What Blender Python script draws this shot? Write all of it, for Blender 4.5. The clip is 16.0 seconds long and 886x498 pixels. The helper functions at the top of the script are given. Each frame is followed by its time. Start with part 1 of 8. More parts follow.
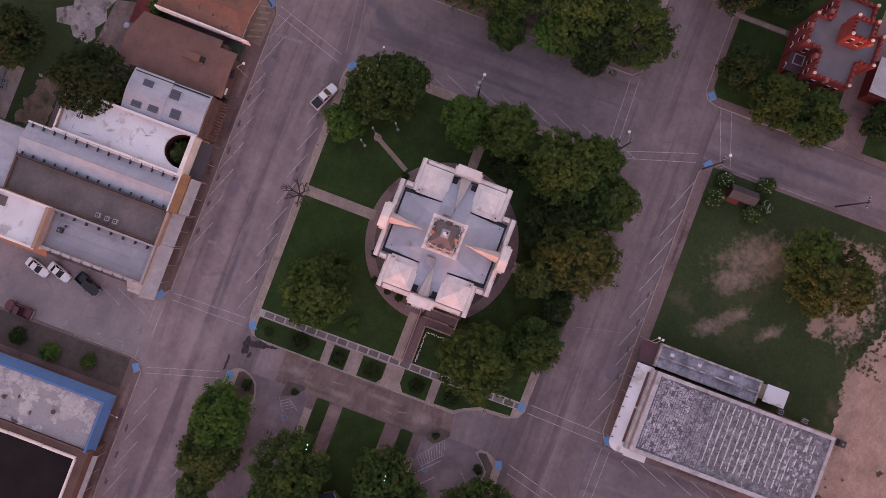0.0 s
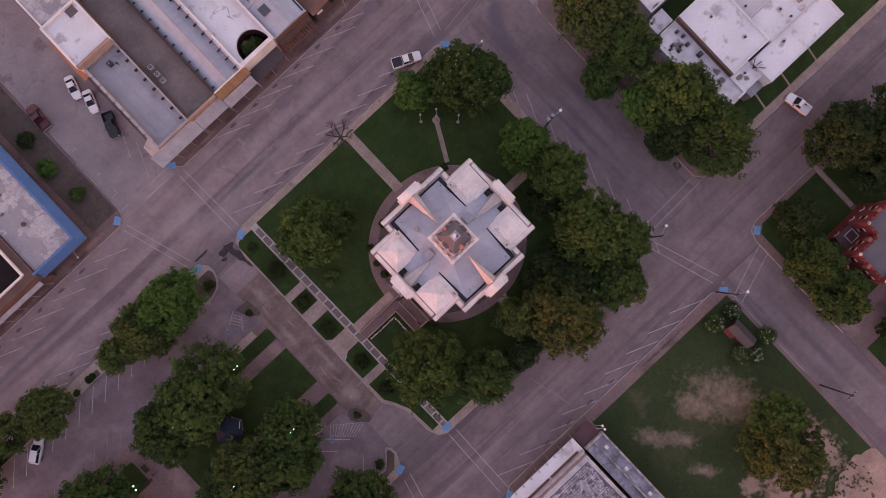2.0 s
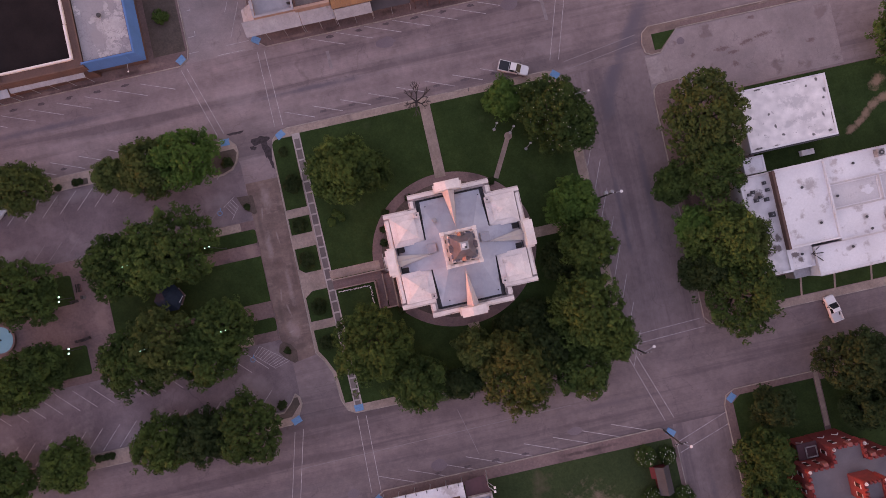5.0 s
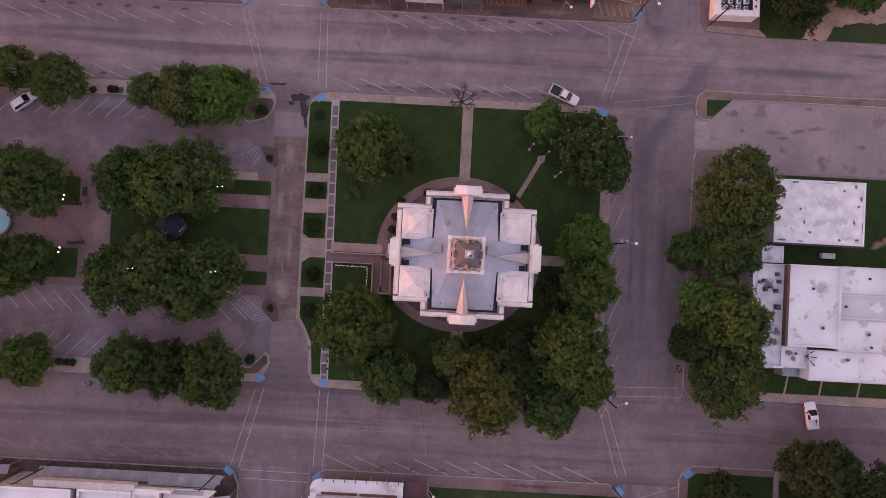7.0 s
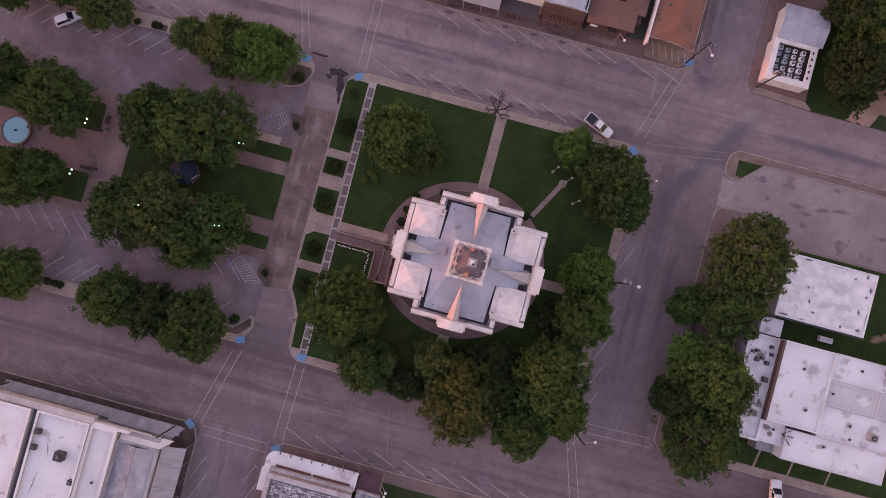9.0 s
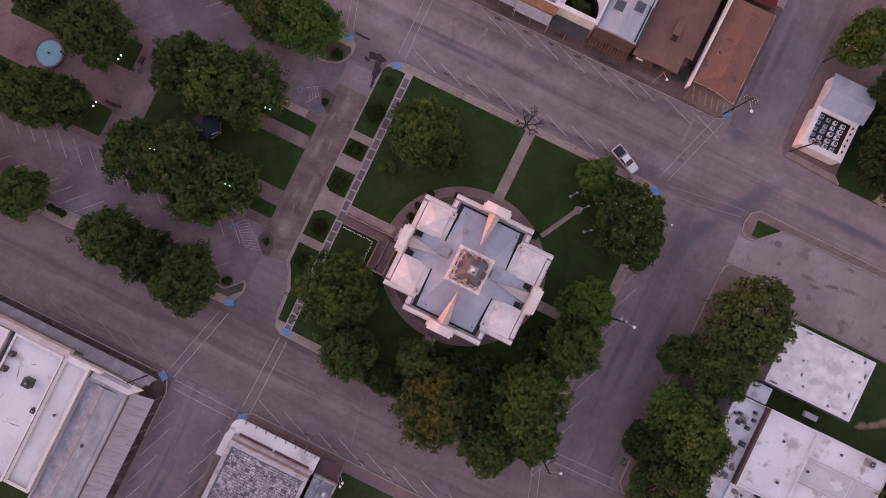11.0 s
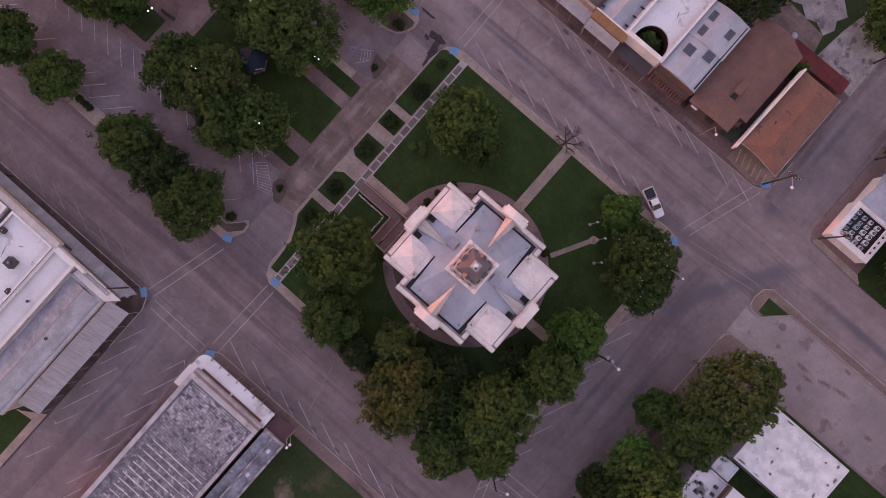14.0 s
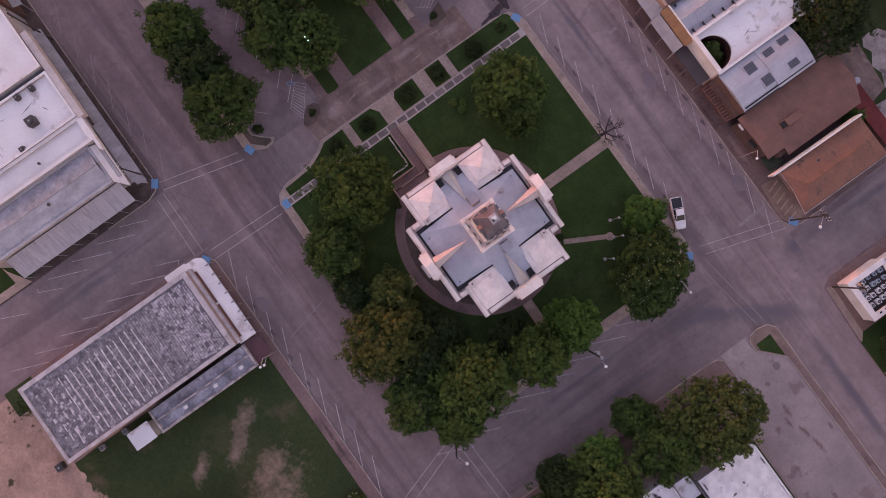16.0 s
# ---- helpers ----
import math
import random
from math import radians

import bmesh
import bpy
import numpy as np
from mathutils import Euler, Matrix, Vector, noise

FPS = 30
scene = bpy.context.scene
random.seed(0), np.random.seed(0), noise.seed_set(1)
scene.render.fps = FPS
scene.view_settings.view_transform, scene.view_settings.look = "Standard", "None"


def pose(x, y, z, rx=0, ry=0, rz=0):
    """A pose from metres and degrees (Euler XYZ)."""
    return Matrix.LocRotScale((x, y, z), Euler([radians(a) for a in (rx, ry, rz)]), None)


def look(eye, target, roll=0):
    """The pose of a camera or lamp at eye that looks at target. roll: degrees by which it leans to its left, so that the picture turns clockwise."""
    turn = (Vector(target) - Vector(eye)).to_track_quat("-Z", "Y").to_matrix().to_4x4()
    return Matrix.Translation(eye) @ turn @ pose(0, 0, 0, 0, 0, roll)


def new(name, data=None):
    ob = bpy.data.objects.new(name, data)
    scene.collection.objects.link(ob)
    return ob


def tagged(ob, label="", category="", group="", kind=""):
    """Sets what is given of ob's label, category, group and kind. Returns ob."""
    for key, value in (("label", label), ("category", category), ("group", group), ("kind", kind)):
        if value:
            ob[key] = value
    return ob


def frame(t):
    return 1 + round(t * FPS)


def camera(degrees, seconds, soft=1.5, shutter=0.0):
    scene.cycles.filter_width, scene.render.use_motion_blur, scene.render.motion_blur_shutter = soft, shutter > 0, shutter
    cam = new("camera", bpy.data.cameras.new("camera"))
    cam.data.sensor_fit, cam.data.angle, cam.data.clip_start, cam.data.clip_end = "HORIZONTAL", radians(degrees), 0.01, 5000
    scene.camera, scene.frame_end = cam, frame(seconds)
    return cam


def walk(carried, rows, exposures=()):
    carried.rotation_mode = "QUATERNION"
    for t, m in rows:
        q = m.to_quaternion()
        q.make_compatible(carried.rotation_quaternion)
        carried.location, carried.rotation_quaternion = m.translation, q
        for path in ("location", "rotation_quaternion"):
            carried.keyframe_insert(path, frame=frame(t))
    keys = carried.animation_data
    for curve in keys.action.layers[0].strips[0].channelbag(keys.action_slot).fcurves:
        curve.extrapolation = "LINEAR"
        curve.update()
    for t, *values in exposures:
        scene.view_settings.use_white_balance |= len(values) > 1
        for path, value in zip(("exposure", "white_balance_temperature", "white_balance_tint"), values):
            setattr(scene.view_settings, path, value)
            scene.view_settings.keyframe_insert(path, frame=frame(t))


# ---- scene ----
cam = camera(72.9, 16.0, 0.8)
PATH = [
    (0, -3.150, -0.571, 111.530, 0.779, -0.142, -69.337),
    (0.3, -3.324, -0.635, 111.480, 0.865, -0.128, -66.521),
    (0.5, -3.420, -0.668, 111.452, 0.887, -0.131, -64.236),
    (0.7, -3.485, -0.691, 111.420, 0.893, -0.101, -61.733),
    (1.5, -3.560, -0.789, 111.150, 0.924, -0.213, -50.422),
    (2.5, -3.391, -0.748, 110.859, 0.829, -0.247, -36.502),
    (3.5, -3.270, -0.790, 110.577, 0.794, -0.155, -25.041),
    (4.2, -3.258, -0.849, 110.310, 0.824, -0.121, -19.094),
    (6.5, -3.318, -0.949, 109.513, 1.035, -0.019, -0.613),
    (7, -3.361, -0.933, 109.409, 1.084, 0.040, 2.994),
    (8, -3.535, -0.886, 109.095, 1.166, 0.039, 9.206),
    (9, -3.573, -0.706, 108.798, 1.161, 0.122, 15.097),
    (11.4, -3.395, -0.837, 107.581, 1.593, 0.328, 28.152),
    (12.5, -3.439, -0.902, 107.002, 1.734, 0.328, 34.045),
    (13, -3.318, -1.206, 106.777, 1.860, 0.288, 37.101),
    (13.7, -2.792, -2.126, 106.355, 2.030, 0.328, 40.308),
    (14.5, -1.687, -3.778, 105.594, 2.050, 0.397, 42.909),
    (15.1, -0.606, -5.328, 105.086, 1.955, 0.370, 46.494),
    (15.6, 0.401, -6.857, 104.726, 1.898, 0.310, 51.008),
    (16, 1.258, -8.184, 104.544, 1.808, 0.162, 54.451),
]
walk(cam, [(t, pose(*r)) for t, *r in PATH], [(0.0, 3.25, 5880, 48), (3.5, 3.29, 5880, 48), (7.0, 3.36, 5880, 48), (9.0, 3.34, 5840, 48), (12.5, 3.28, 5800, 48), (16.0, 3.25, 5770, 48)])

# ---- world and sun: a dusk sky, the sun just above the western horizon ----
SUN_EL, SUN_AZ = 1.5, 264.0
world = bpy.data.worlds.new("world")
scene.world = world
world.use_nodes = True
_n = world.node_tree.nodes
_sky = _n.new("ShaderNodeTexSky")
_sky.sky_type, _sky.sun_disc = "NISHITA", False
_sky.sun_elevation, _sky.sun_rotation = radians(SUN_EL), radians(SUN_AZ)
_sky.dust_density, _sky.ozone_density, _sky.air_density = 1.0, 1.0, 1.6
world.node_tree.links.new(_sky.outputs[0], _n["Background"].inputs[0])
_n["Background"].inputs[1].default_value = 0.15

_sun = bpy.data.lights.new("sun", "SUN")
_sun.energy, _sun.angle, _sun.color = 0.16, radians(2.0), (1.0, 0.27, 0.11)
_az, _el = radians(SUN_AZ), radians(SUN_EL)
SUN_FROM = Vector((math.sin(_az) * math.cos(_el), math.cos(_az) * math.cos(_el), math.sin(_el)))
new("sun", _sun).matrix_world = look(SUN_FROM * 400, (0, 0, 0))

# ---- materials ----
def mat(name, c1, c2=None, rough=0.85, scale=0.6, fine=9.0, fine_amount=0.25, bump=0.3, bump_scale=None,
        stain=None, stain_scale=0.12, stain_at=0.58, stain_soft=0.1, metal=0.0, piece=0.0, island=0.0, stretch=(1, 1, 1),
        emit=0.0, spec=0.5, mottle=0.0, mottle_scale=0.4, crack=0.0, crack_scale=0.16):
    """Two scales of noise on the real place of the surface, stains with an edge, relief, and a shift of tone from piece to piece."""
    c2 = c2 or tuple(v * 0.75 for v in c1)
    m = bpy.data.materials.new(name)
    m.use_nodes = True
    t = m.node_tree
    n, l = t.nodes, t.links
    bsdf = n["Principled BSDF"]
    geo = n.new("ShaderNodeNewGeometry")
    mp = n.new("ShaderNodeMapping")
    mp.inputs["Scale"].default_value = stretch
    l.new(geo.outputs["Position"], mp.inputs["Vector"])

    def noise_node(s, detail, rough_=0.55, vec=mp):
        k = n.new("ShaderNodeTexNoise")
        k.inputs["Scale"].default_value, k.inputs["Detail"].default_value, k.inputs["Roughness"].default_value = s, detail, rough_
        l.new(vec.outputs[0], k.inputs["Vector"])
        return k

    def ramp(fac, lo, hi):
        r = n.new("ShaderNodeMapRange")
        r.inputs["From Min"].default_value, r.inputs["From Max"].default_value = lo, hi
        l.new(fac, r.inputs["Value"])
        return r.outputs[0]

    def mix(fac, a, b, kind="MIX"):
        x = n.new("ShaderNodeMix")
        x.data_type, x.blend_type = "RGBA", kind
        for sock, val in ((x.inputs[0], fac), (x.inputs[6], a), (x.inputs[7], b)):
            if isinstance(val, (int, float)):
                sock.default_value = val
            elif isinstance(val, tuple):
                sock.default_value = (*val, 1)
            else:
                l.new(val, sock)
        return x.outputs[2]

    big = noise_node(scale, 4)
    small = noise_node(fine * 0.3, 8, 0.72)
    col = mix(ramp(big.outputs[0], 0.35, 0.65), c1, c2)
    grain = ramp(small.outputs[0], 0.25, 0.75)
    g = n.new("ShaderNodeMapRange")
    g.inputs["To Min"].default_value, g.inputs["To Max"].default_value = 1 - fine_amount, 1 + fine_amount
    l.new(grain, g.inputs["Value"])
    gc = n.new("ShaderNodeCombineColor")
    for i in range(3):
        l.new(g.outputs[0], gc.inputs[i])
    col = mix(1.0, col, gc.outputs[0], "MULTIPLY")
    if stain:
        s = noise_node(stain_scale, 6, 0.6, mp)
        col = mix(ramp(s.outputs[0], stain_at, stain_at + stain_soft), col, stain)
    def times_grey(c, value):
        k = n.new("ShaderNodeCombineColor")
        for i in range(3):
            l.new(value, k.inputs[i])
        return mix(1.0, c, k.outputs[0], "MULTIPLY")

    if mottle:
        # blotches that run the same way in all directions
        for sc, part_of in ((mottle_scale, 1.0), (mottle_scale * 5.3, 0.55)):
            k = n.new("ShaderNodeMapRange")
            k.inputs["From Min"].default_value, k.inputs["From Max"].default_value = 0.3, 0.7
            k.inputs["To Min"].default_value, k.inputs["To Max"].default_value = 1 - mottle * part_of, 1 + mottle * part_of
            l.new(noise_node(sc, 8, 0.68, geo).outputs[0], k.inputs["Value"])
            col = times_grey(col, k.outputs[0])
    if crack:
        # wandering hairline cracks, broken off where a second noise is low
        wob = noise_node(0.45, 4, 0.6, geo)
        add = n.new("ShaderNodeVectorMath")
        add.operation = "MULTIPLY_ADD"
        add.inputs[1].default_value = (3.2, 3.2, 0)
        l.new(wob.outputs["Color"], add.inputs[0])
        l.new(geo.outputs["Position"], add.inputs[2])
        v = n.new("ShaderNodeTexVoronoi")
        v.feature = "DISTANCE_TO_EDGE"
        v.inputs["Scale"].default_value = crack_scale
        l.new(add.outputs[0], v.inputs["Vector"])
        line = ramp(v.outputs[0], 0.011, 0.003)
        gate = ramp(noise_node(0.07, 3, 0.6, geo).outputs[0], 0.44, 0.56)
        both = n.new("ShaderNodeMath")
        both.operation = "MULTIPLY"
        l.new(line, both.inputs[0])
        l.new(gate, both.inputs[1])
        soft_ = n.new("ShaderNodeMath")
        soft_.operation = "MULTIPLY"
        soft_.inputs[1].default_value = crack
        l.new(both.outputs[0], soft_.inputs[0])
        col = mix(soft_.outputs[0], col, tuple(x * 0.35 for x in c1))
    for amount, node, out in ((piece, "ShaderNodeObjectInfo", "Random"), (island, "ShaderNodeNewGeometry", "Random Per Island")):
        if amount:
            r = n.new(node)
            k = n.new("ShaderNodeMapRange")
            k.inputs["To Min"].default_value, k.inputs["To Max"].default_value = 1 - amount, 1 + amount
            l.new(r.outputs[out], k.inputs["Value"])
            cc = n.new("ShaderNodeCombineColor")
            for i in range(3):
                l.new(k.outputs[0], cc.inputs[i])
            col = mix(1.0, col, cc.outputs[0], "MULTIPLY")
    l.new(col, bsdf.inputs["Base Color"])
    bsdf.inputs["Roughness"].default_value, bsdf.inputs["Metallic"].default_value = rough, metal
    bsdf.inputs["Specular IOR Level"].default_value = spec
    if bump:
        b = n.new("ShaderNodeBump")
        b.inputs["Strength"].default_value, b.inputs["Distance"].default_value = bump, 0.03
        src = noise_node(bump_scale, 4) if bump_scale else small
        l.new(src.outputs[0], b.inputs["Height"])
        l.new(b.outputs[0], bsdf.inputs["Normal"])
    if emit:
        l.new(col, bsdf.inputs["Emission Color"])
        bsdf.inputs["Emission Strength"].default_value = emit
    return m


ASPHALT = mat("worn_asphalt", (0.2554, 0.1929, 0.1911), (0.1916, 0.1424, 0.1436), 0.9, 0.09, 14, 0.16, 0.25, stain=(0.1545, 0.1151, 0.1174), stain_scale=0.10, stain_at=0.50, stain_soft=0.10, stretch=(0.12, 2.6, 1), spec=0.25, mottle=0.2, mottle_scale=0.2, crack=0.28)
ASPHALT_Y = mat("worn_asphalt_cross_street", (0.2120, 0.1588, 0.1615), (0.1770, 0.1313, 0.1339), 0.9, 0.09, 14, 0.12, 0.25, stain=(0.1490, 0.1098, 0.1140), stain_scale=0.10, stain_at=0.50, stain_soft=0.10, stretch=(2.6, 0.14, 1), spec=0.25, mottle=0.19, mottle_scale=0.2, crack=0.25)
ASPHALT_LOT = mat("parking_asphalt", (0.1920, 0.1480, 0.1560), (0.1430, 0.1085, 0.1160), 0.9, 0.16, 14, 0.14, 0.25, stain=(0.2238, 0.1801, 0.1827), stain_scale=0.13, stain_at=0.58, stain_soft=0.12, spec=0.25, mottle=0.2, mottle_scale=0.2, crack=0.35, crack_scale=0.12)
ASPHALT_PALE = mat("pale_asphalt", (0.2780, 0.2185, 0.2153), (0.2220, 0.1745, 0.1740), 0.9, 0.12, 14, 0.12, 0.25, stain=(0.1885, 0.1384, 0.1377), stain_scale=0.22, stain_at=0.60, stain_soft=0.07, spec=0.25, mottle=0.13, mottle_scale=0.3, crack=0.35, crack_scale=0.2)
ASPHALT_DARK = mat("dark_patched_asphalt", (0.177, 0.137, 0.151), (0.152, 0.117, 0.131), 0.9, 0.2, 14, 0.12, 0.2, spec=0.25)
OIL = mat("oil_stain", (0.042, 0.033, 0.035), (0.068, 0.053, 0.057), 0.9, 2.0, 12, 0.3, 0.1, spec=0.05)
DRIP = mat("oil_drip", (0.095, 0.074, 0.078), (0.13, 0.102, 0.108), 0.9, 2.5, 12, 0.3, 0.1, spec=0.1)
CONCRETE = mat("pale_concrete", (0.318, 0.238, 0.200), (0.240, 0.178, 0.151), 0.9, 0.35, 8, 0.16, 0.3, stain=(0.175, 0.128, 0.118), stain_scale=0.3, stain_at=0.6, piece=0.08, spec=0.3, mottle=0.14, mottle_scale=0.6)
KERB = mat("kerb_concrete", (0.357, 0.293, 0.255), (0.255, 0.204, 0.180), 0.9, 0.5, 8, 0.2, 0.3, piece=0.1, spec=0.3, mottle=0.2, mottle_scale=0.7)
PAVING = mat("brown_paving", (0.191, 0.126, 0.118), (0.134, 0.087, 0.084), 0.9, 0.25, 7, 0.22, 0.35, stain=(0.086, 0.059, 0.058), stain_scale=0.25, stain_at=0.58, piece=0.1, spec=0.3, mottle=0.2, mottle_scale=0.5)
PLAZA = mat("stained_plaza_concrete", (0.2080, 0.1430, 0.1220), (0.1380, 0.0940, 0.0820), 0.9, 0.3, 8, 0.18, 0.3, stain=(0.2856, 0.2056, 0.1805), stain_scale=0.35, stain_at=0.6, stretch=(0.5, 1.2, 1), spec=0.3, mottle=0.24, mottle_scale=0.35)
SLAB = mat("grey_walk_slab", (0.165, 0.132, 0.125), (0.128, 0.100, 0.098), 0.9, 0.6, 8, 0.2, 0.3, piece=0.18, spec=0.3)
GRASS = mat("mown_grass", (0.0305, 0.0515, 0.0142), (0.0205, 0.0365, 0.0104), 0.95, 0.22, 11, 0.35, 0.8, stain=(0.0530, 0.0684, 0.0284), stain_scale=0.14, stain_at=0.62, stain_soft=0.2, spec=0.1, mottle=0.16, mottle_scale=0.35)
GRASS_DRY = mat("patchy_lot_grass", (0.038, 0.052, 0.020), (0.030, 0.043, 0.017), 0.95, 0.15, 9, 0.35, 0.8, stain=(0.120, 0.085, 0.060), stain_scale=0.085, stain_at=0.60, stain_soft=0.16, spec=0.1)
def spotted(base, name, spots, colour, wobble=1.9, wobble_scale=0.5, most=1.0, soft=0.45):
    """A copy of a ground or roof material with stains or worn places, each a soft ragged oval (x, y, rx, ry, turn)."""
    m = base.copy()
    m.name = name
    n, l = m.node_tree.nodes, m.node_tree.links
    geo = n.new("ShaderNodeNewGeometry")
    flat_xy = n.new("ShaderNodeVectorMath")
    flat_xy.operation = "MULTIPLY"
    flat_xy.inputs[1].default_value = (1, 1, 0)
    l.new(geo.outputs["Position"], flat_xy.inputs[0])

    def math_node(op, a, b, c=None):
        k = n.new("ShaderNodeMath")
        k.operation = op
        for i, v in enumerate((a, b, c)):
            if isinstance(v, (int, float)):
                k.inputs[i].default_value = v
            elif v is not None:
                l.new(v, k.inputs[i])
        return k.outputs[0]
    total = None
    for x, y, rx, ry, turn in spots:
        mp = n.new("ShaderNodeMapping")
        mp.vector_type = "TEXTURE"
        mp.inputs["Location"].default_value, mp.inputs["Rotation"].default_value, mp.inputs["Scale"].default_value = (x, y, 0), (0, 0, radians(turn)), (rx, ry, 1)
        ln = n.new("ShaderNodeVectorMath")
        ln.operation = "LENGTH"
        r = n.new("ShaderNodeMapRange")
        r.inputs["From Min"].default_value, r.inputs["From Max"].default_value = 1.15, 0.15
        l.new(flat_xy.outputs[0], mp.inputs["Vector"])
        l.new(mp.outputs[0], ln.inputs[0])
        l.new(ln.outputs["Value"], r.inputs["Value"])
        total = r.outputs[0] if total is None else math_node("MAXIMUM", total, r.outputs[0])
    ns = n.new("ShaderNodeTexNoise")
    ns.inputs["Scale"].default_value, ns.inputs["Detail"].default_value, ns.inputs["Roughness"].default_value = wobble_scale, 8, 0.72
    l.new(geo.outputs["Position"], ns.inputs["Vector"])
    raw = math_node("ADD", math_node("MULTIPLY_ADD", ns.outputs[0], wobble, -0.5 - wobble * 0.5), total)
    r = n.new("ShaderNodeMapRange")
    r.inputs["From Min"].default_value, r.inputs["From Max"].default_value, r.inputs["To Max"].default_value = 0.0, soft, most
    l.new(raw, r.inputs["Value"])
    x = n.new("ShaderNodeMix")
    x.data_type = "RGBA"
    bsdf = n["Principled BSDF"]
    l.new(r.outputs[0], x.inputs[0])
    l.new(bsdf.inputs["Base Color"].links[0].from_socket, x.inputs[6])
    x.inputs[7].default_value = (*colour, 1)
    l.new(x.outputs[2], bsdf.inputs["Base Color"])
    return m


LOT = spotted(GRASS_DRY, "lot_grass_over_sand", ((15.5, -75.6, 13.5, 7.8, 0), (24, -73, 5, 12, 0), (1.5, -80.0, 8, 3.0, 0), (9.5, -70.5, 4, 3.4, 0)), (0.30, 0.200, 0.158), 2.0, 0.7, 0.95, 0.35)
LOT = spotted(LOT, "thin_lot_grass", ((12.0, -55.0, 13.0, 8.0, -50), (3.0, -56.0, 6.0, 9.0, -20), (18.0, -60.0, 9.0, 7.0, -60)), (0.105, 0.082, 0.046), wobble=2.2, wobble_scale=0.28, soft=0.9, most=0.6)
LOT = spotted(LOT, "worn_lot_grass", ((17.4, -55.4, 14.0, 7.6, -60), (12.4, -53.2, 9.0, 4.6, -65), (21.0, -62.0, 6.5, 5.0, -40), (2.2, -51.6, 6.0, 3.0, -60), (5.8, -55.2, 6.0, 2.6, -55), (5.2, -62.6, 5.2, 2.2, -50)), (0.275, 0.185, 0.145), wobble=1.7, wobble_scale=0.7, soft=0.75, most=0.9)
ASPHALT = spotted(ASPHALT, "worn_asphalt_with_dark_bands", ((39.6, 32.6, 14.5, 2.2, 56), (60, 36.6, 24, 1.6, 0), (75, 40.5, 18, 0.8, 0), (-8, -37.6, 9, 1.3, 3), (-20, 35.0, 26, 1.2, 0), (-70, 38.2, 26, 1.3, 0), (-40, -36.6, 18, 1.5, 0), (34, 44, 5, 4, 0), (60, -28, 16, 1.5, 0), (20, -33.5, 20, 1.2, 0)), (0.122, 0.100, 0.115), 1.0, 0.35, 0.92, 0.55)
ASPHALT = spotted(ASPHALT, "worn_asphalt_with_pale_places", ((-34, 36.5, 8, 5.5, 20), (24, 33, 8, 4, 0), (2, 36.8, 18, 1.4, 0), (62, 39.4, 16, 1.5, 0), (-60, 34.6, 22, 1.2, 0), (-10, -30, 16, 1.3, 0), (36, -31, 7, 3, 20), (-31, -33, 7, 5, 0), (43, 39, 4, 3, 40)), (0.290, 0.230, 0.235), 1.3, 0.4, 0.55, 0.9)
ASPHALT_S = mat("dark_worn_asphalt", (0.2000, 0.1509, 0.1504), (0.1540, 0.1147, 0.1175), 0.9, 0.09, 14, 0.16, 0.25, stain=(0.1220, 0.0911, 0.0940), stain_scale=0.10, stain_at=0.50, stain_soft=0.10, stretch=(0.12, 2.6, 1), spec=0.25, mottle=0.2, mottle_scale=0.2, crack=0.28)
ASPHALT_S = spotted(ASPHALT_S, "dark_worn_asphalt_with_bands", ((-8, -37.6, 9, 1.3, 3), (-40, -36.6, 18, 1.5, 0), (60, -28, 16, 1.5, 0), (20, -33.5, 20, 1.2, 0), (-75, -33, 16, 1.4, 0)), (0.128, 0.100, 0.108), 1.2, 0.35, 0.7, 0.7)
ASPHALT_Y = spotted(ASPHALT_Y, "worn_asphalt_with_tracks", ((35.0, 25.6, 8.0, 2.2, 56), (33.0, 20.0, 8.0, 2.2, 66), (36.5, 4, 1.3, 20, 0), (30.8, 0, 1.0, 18, 0), (36, -60, 1.5, 20, 0), (34, 60, 1.5, 14, 0), (-32, -60, 1.3, 15, 0)), (0.118, 0.097, 0.112), 1.0, 0.35, 0.88, 0.55)
ASPHALT_LOT = spotted(ASPHALT_LOT, "parking_asphalt_with_pale_bays", ((-50.5, 24.0, 4.5, 2.6, 15), (-66, 25, 7, 2.0, 0), (-60, 15, 8, 2.0, 0), (-41, 18, 5, 3, 0), (-62, -20, 10, 2.4, 0), (-80, -12, 12, 2.6, 0), (-42, -16, 7, 4, 0), (-80, 17, 12, 2, 0)), (0.235, 0.195, 0.205), 1.5, 0.4, 0.75, 0.8)
ASPHALT_PALE = spotted(ASPHALT_PALE, "pale_asphalt_with_rust_stains", ((55.5, 25.6, 2.6, 0.7, 0), (57.5, 24.6, 2.0, 0.6, 0), (60.2, 25.9, 2.4, 0.8, 10), (63.5, 26.6, 3.2, 0.7, 5), (57.4, 22.4, 1.2, 1.0, 0), (62, 30.2, 1.4, 0.6, 0), (48.4, 28.7, 1.2, 0.8, 30), (72, 23.6, 1.4, 0.8, 0), (50, 25.6, 0.7, 0.8, 0)), (0.135, 0.082, 0.080), 2.4, 2.2, 0.75, 0.4)
PAVING_GRIMY = mat("grimy_brown_paving", (0.105, 0.074, 0.068), (0.068, 0.048, 0.046), 0.9, 0.35, 7, 0.25, 0.35, stain=(0.20, 0.140, 0.125), stain_scale=0.4, stain_at=0.60, piece=0.1, spec=0.3, mottle=0.3, mottle_scale=0.5)
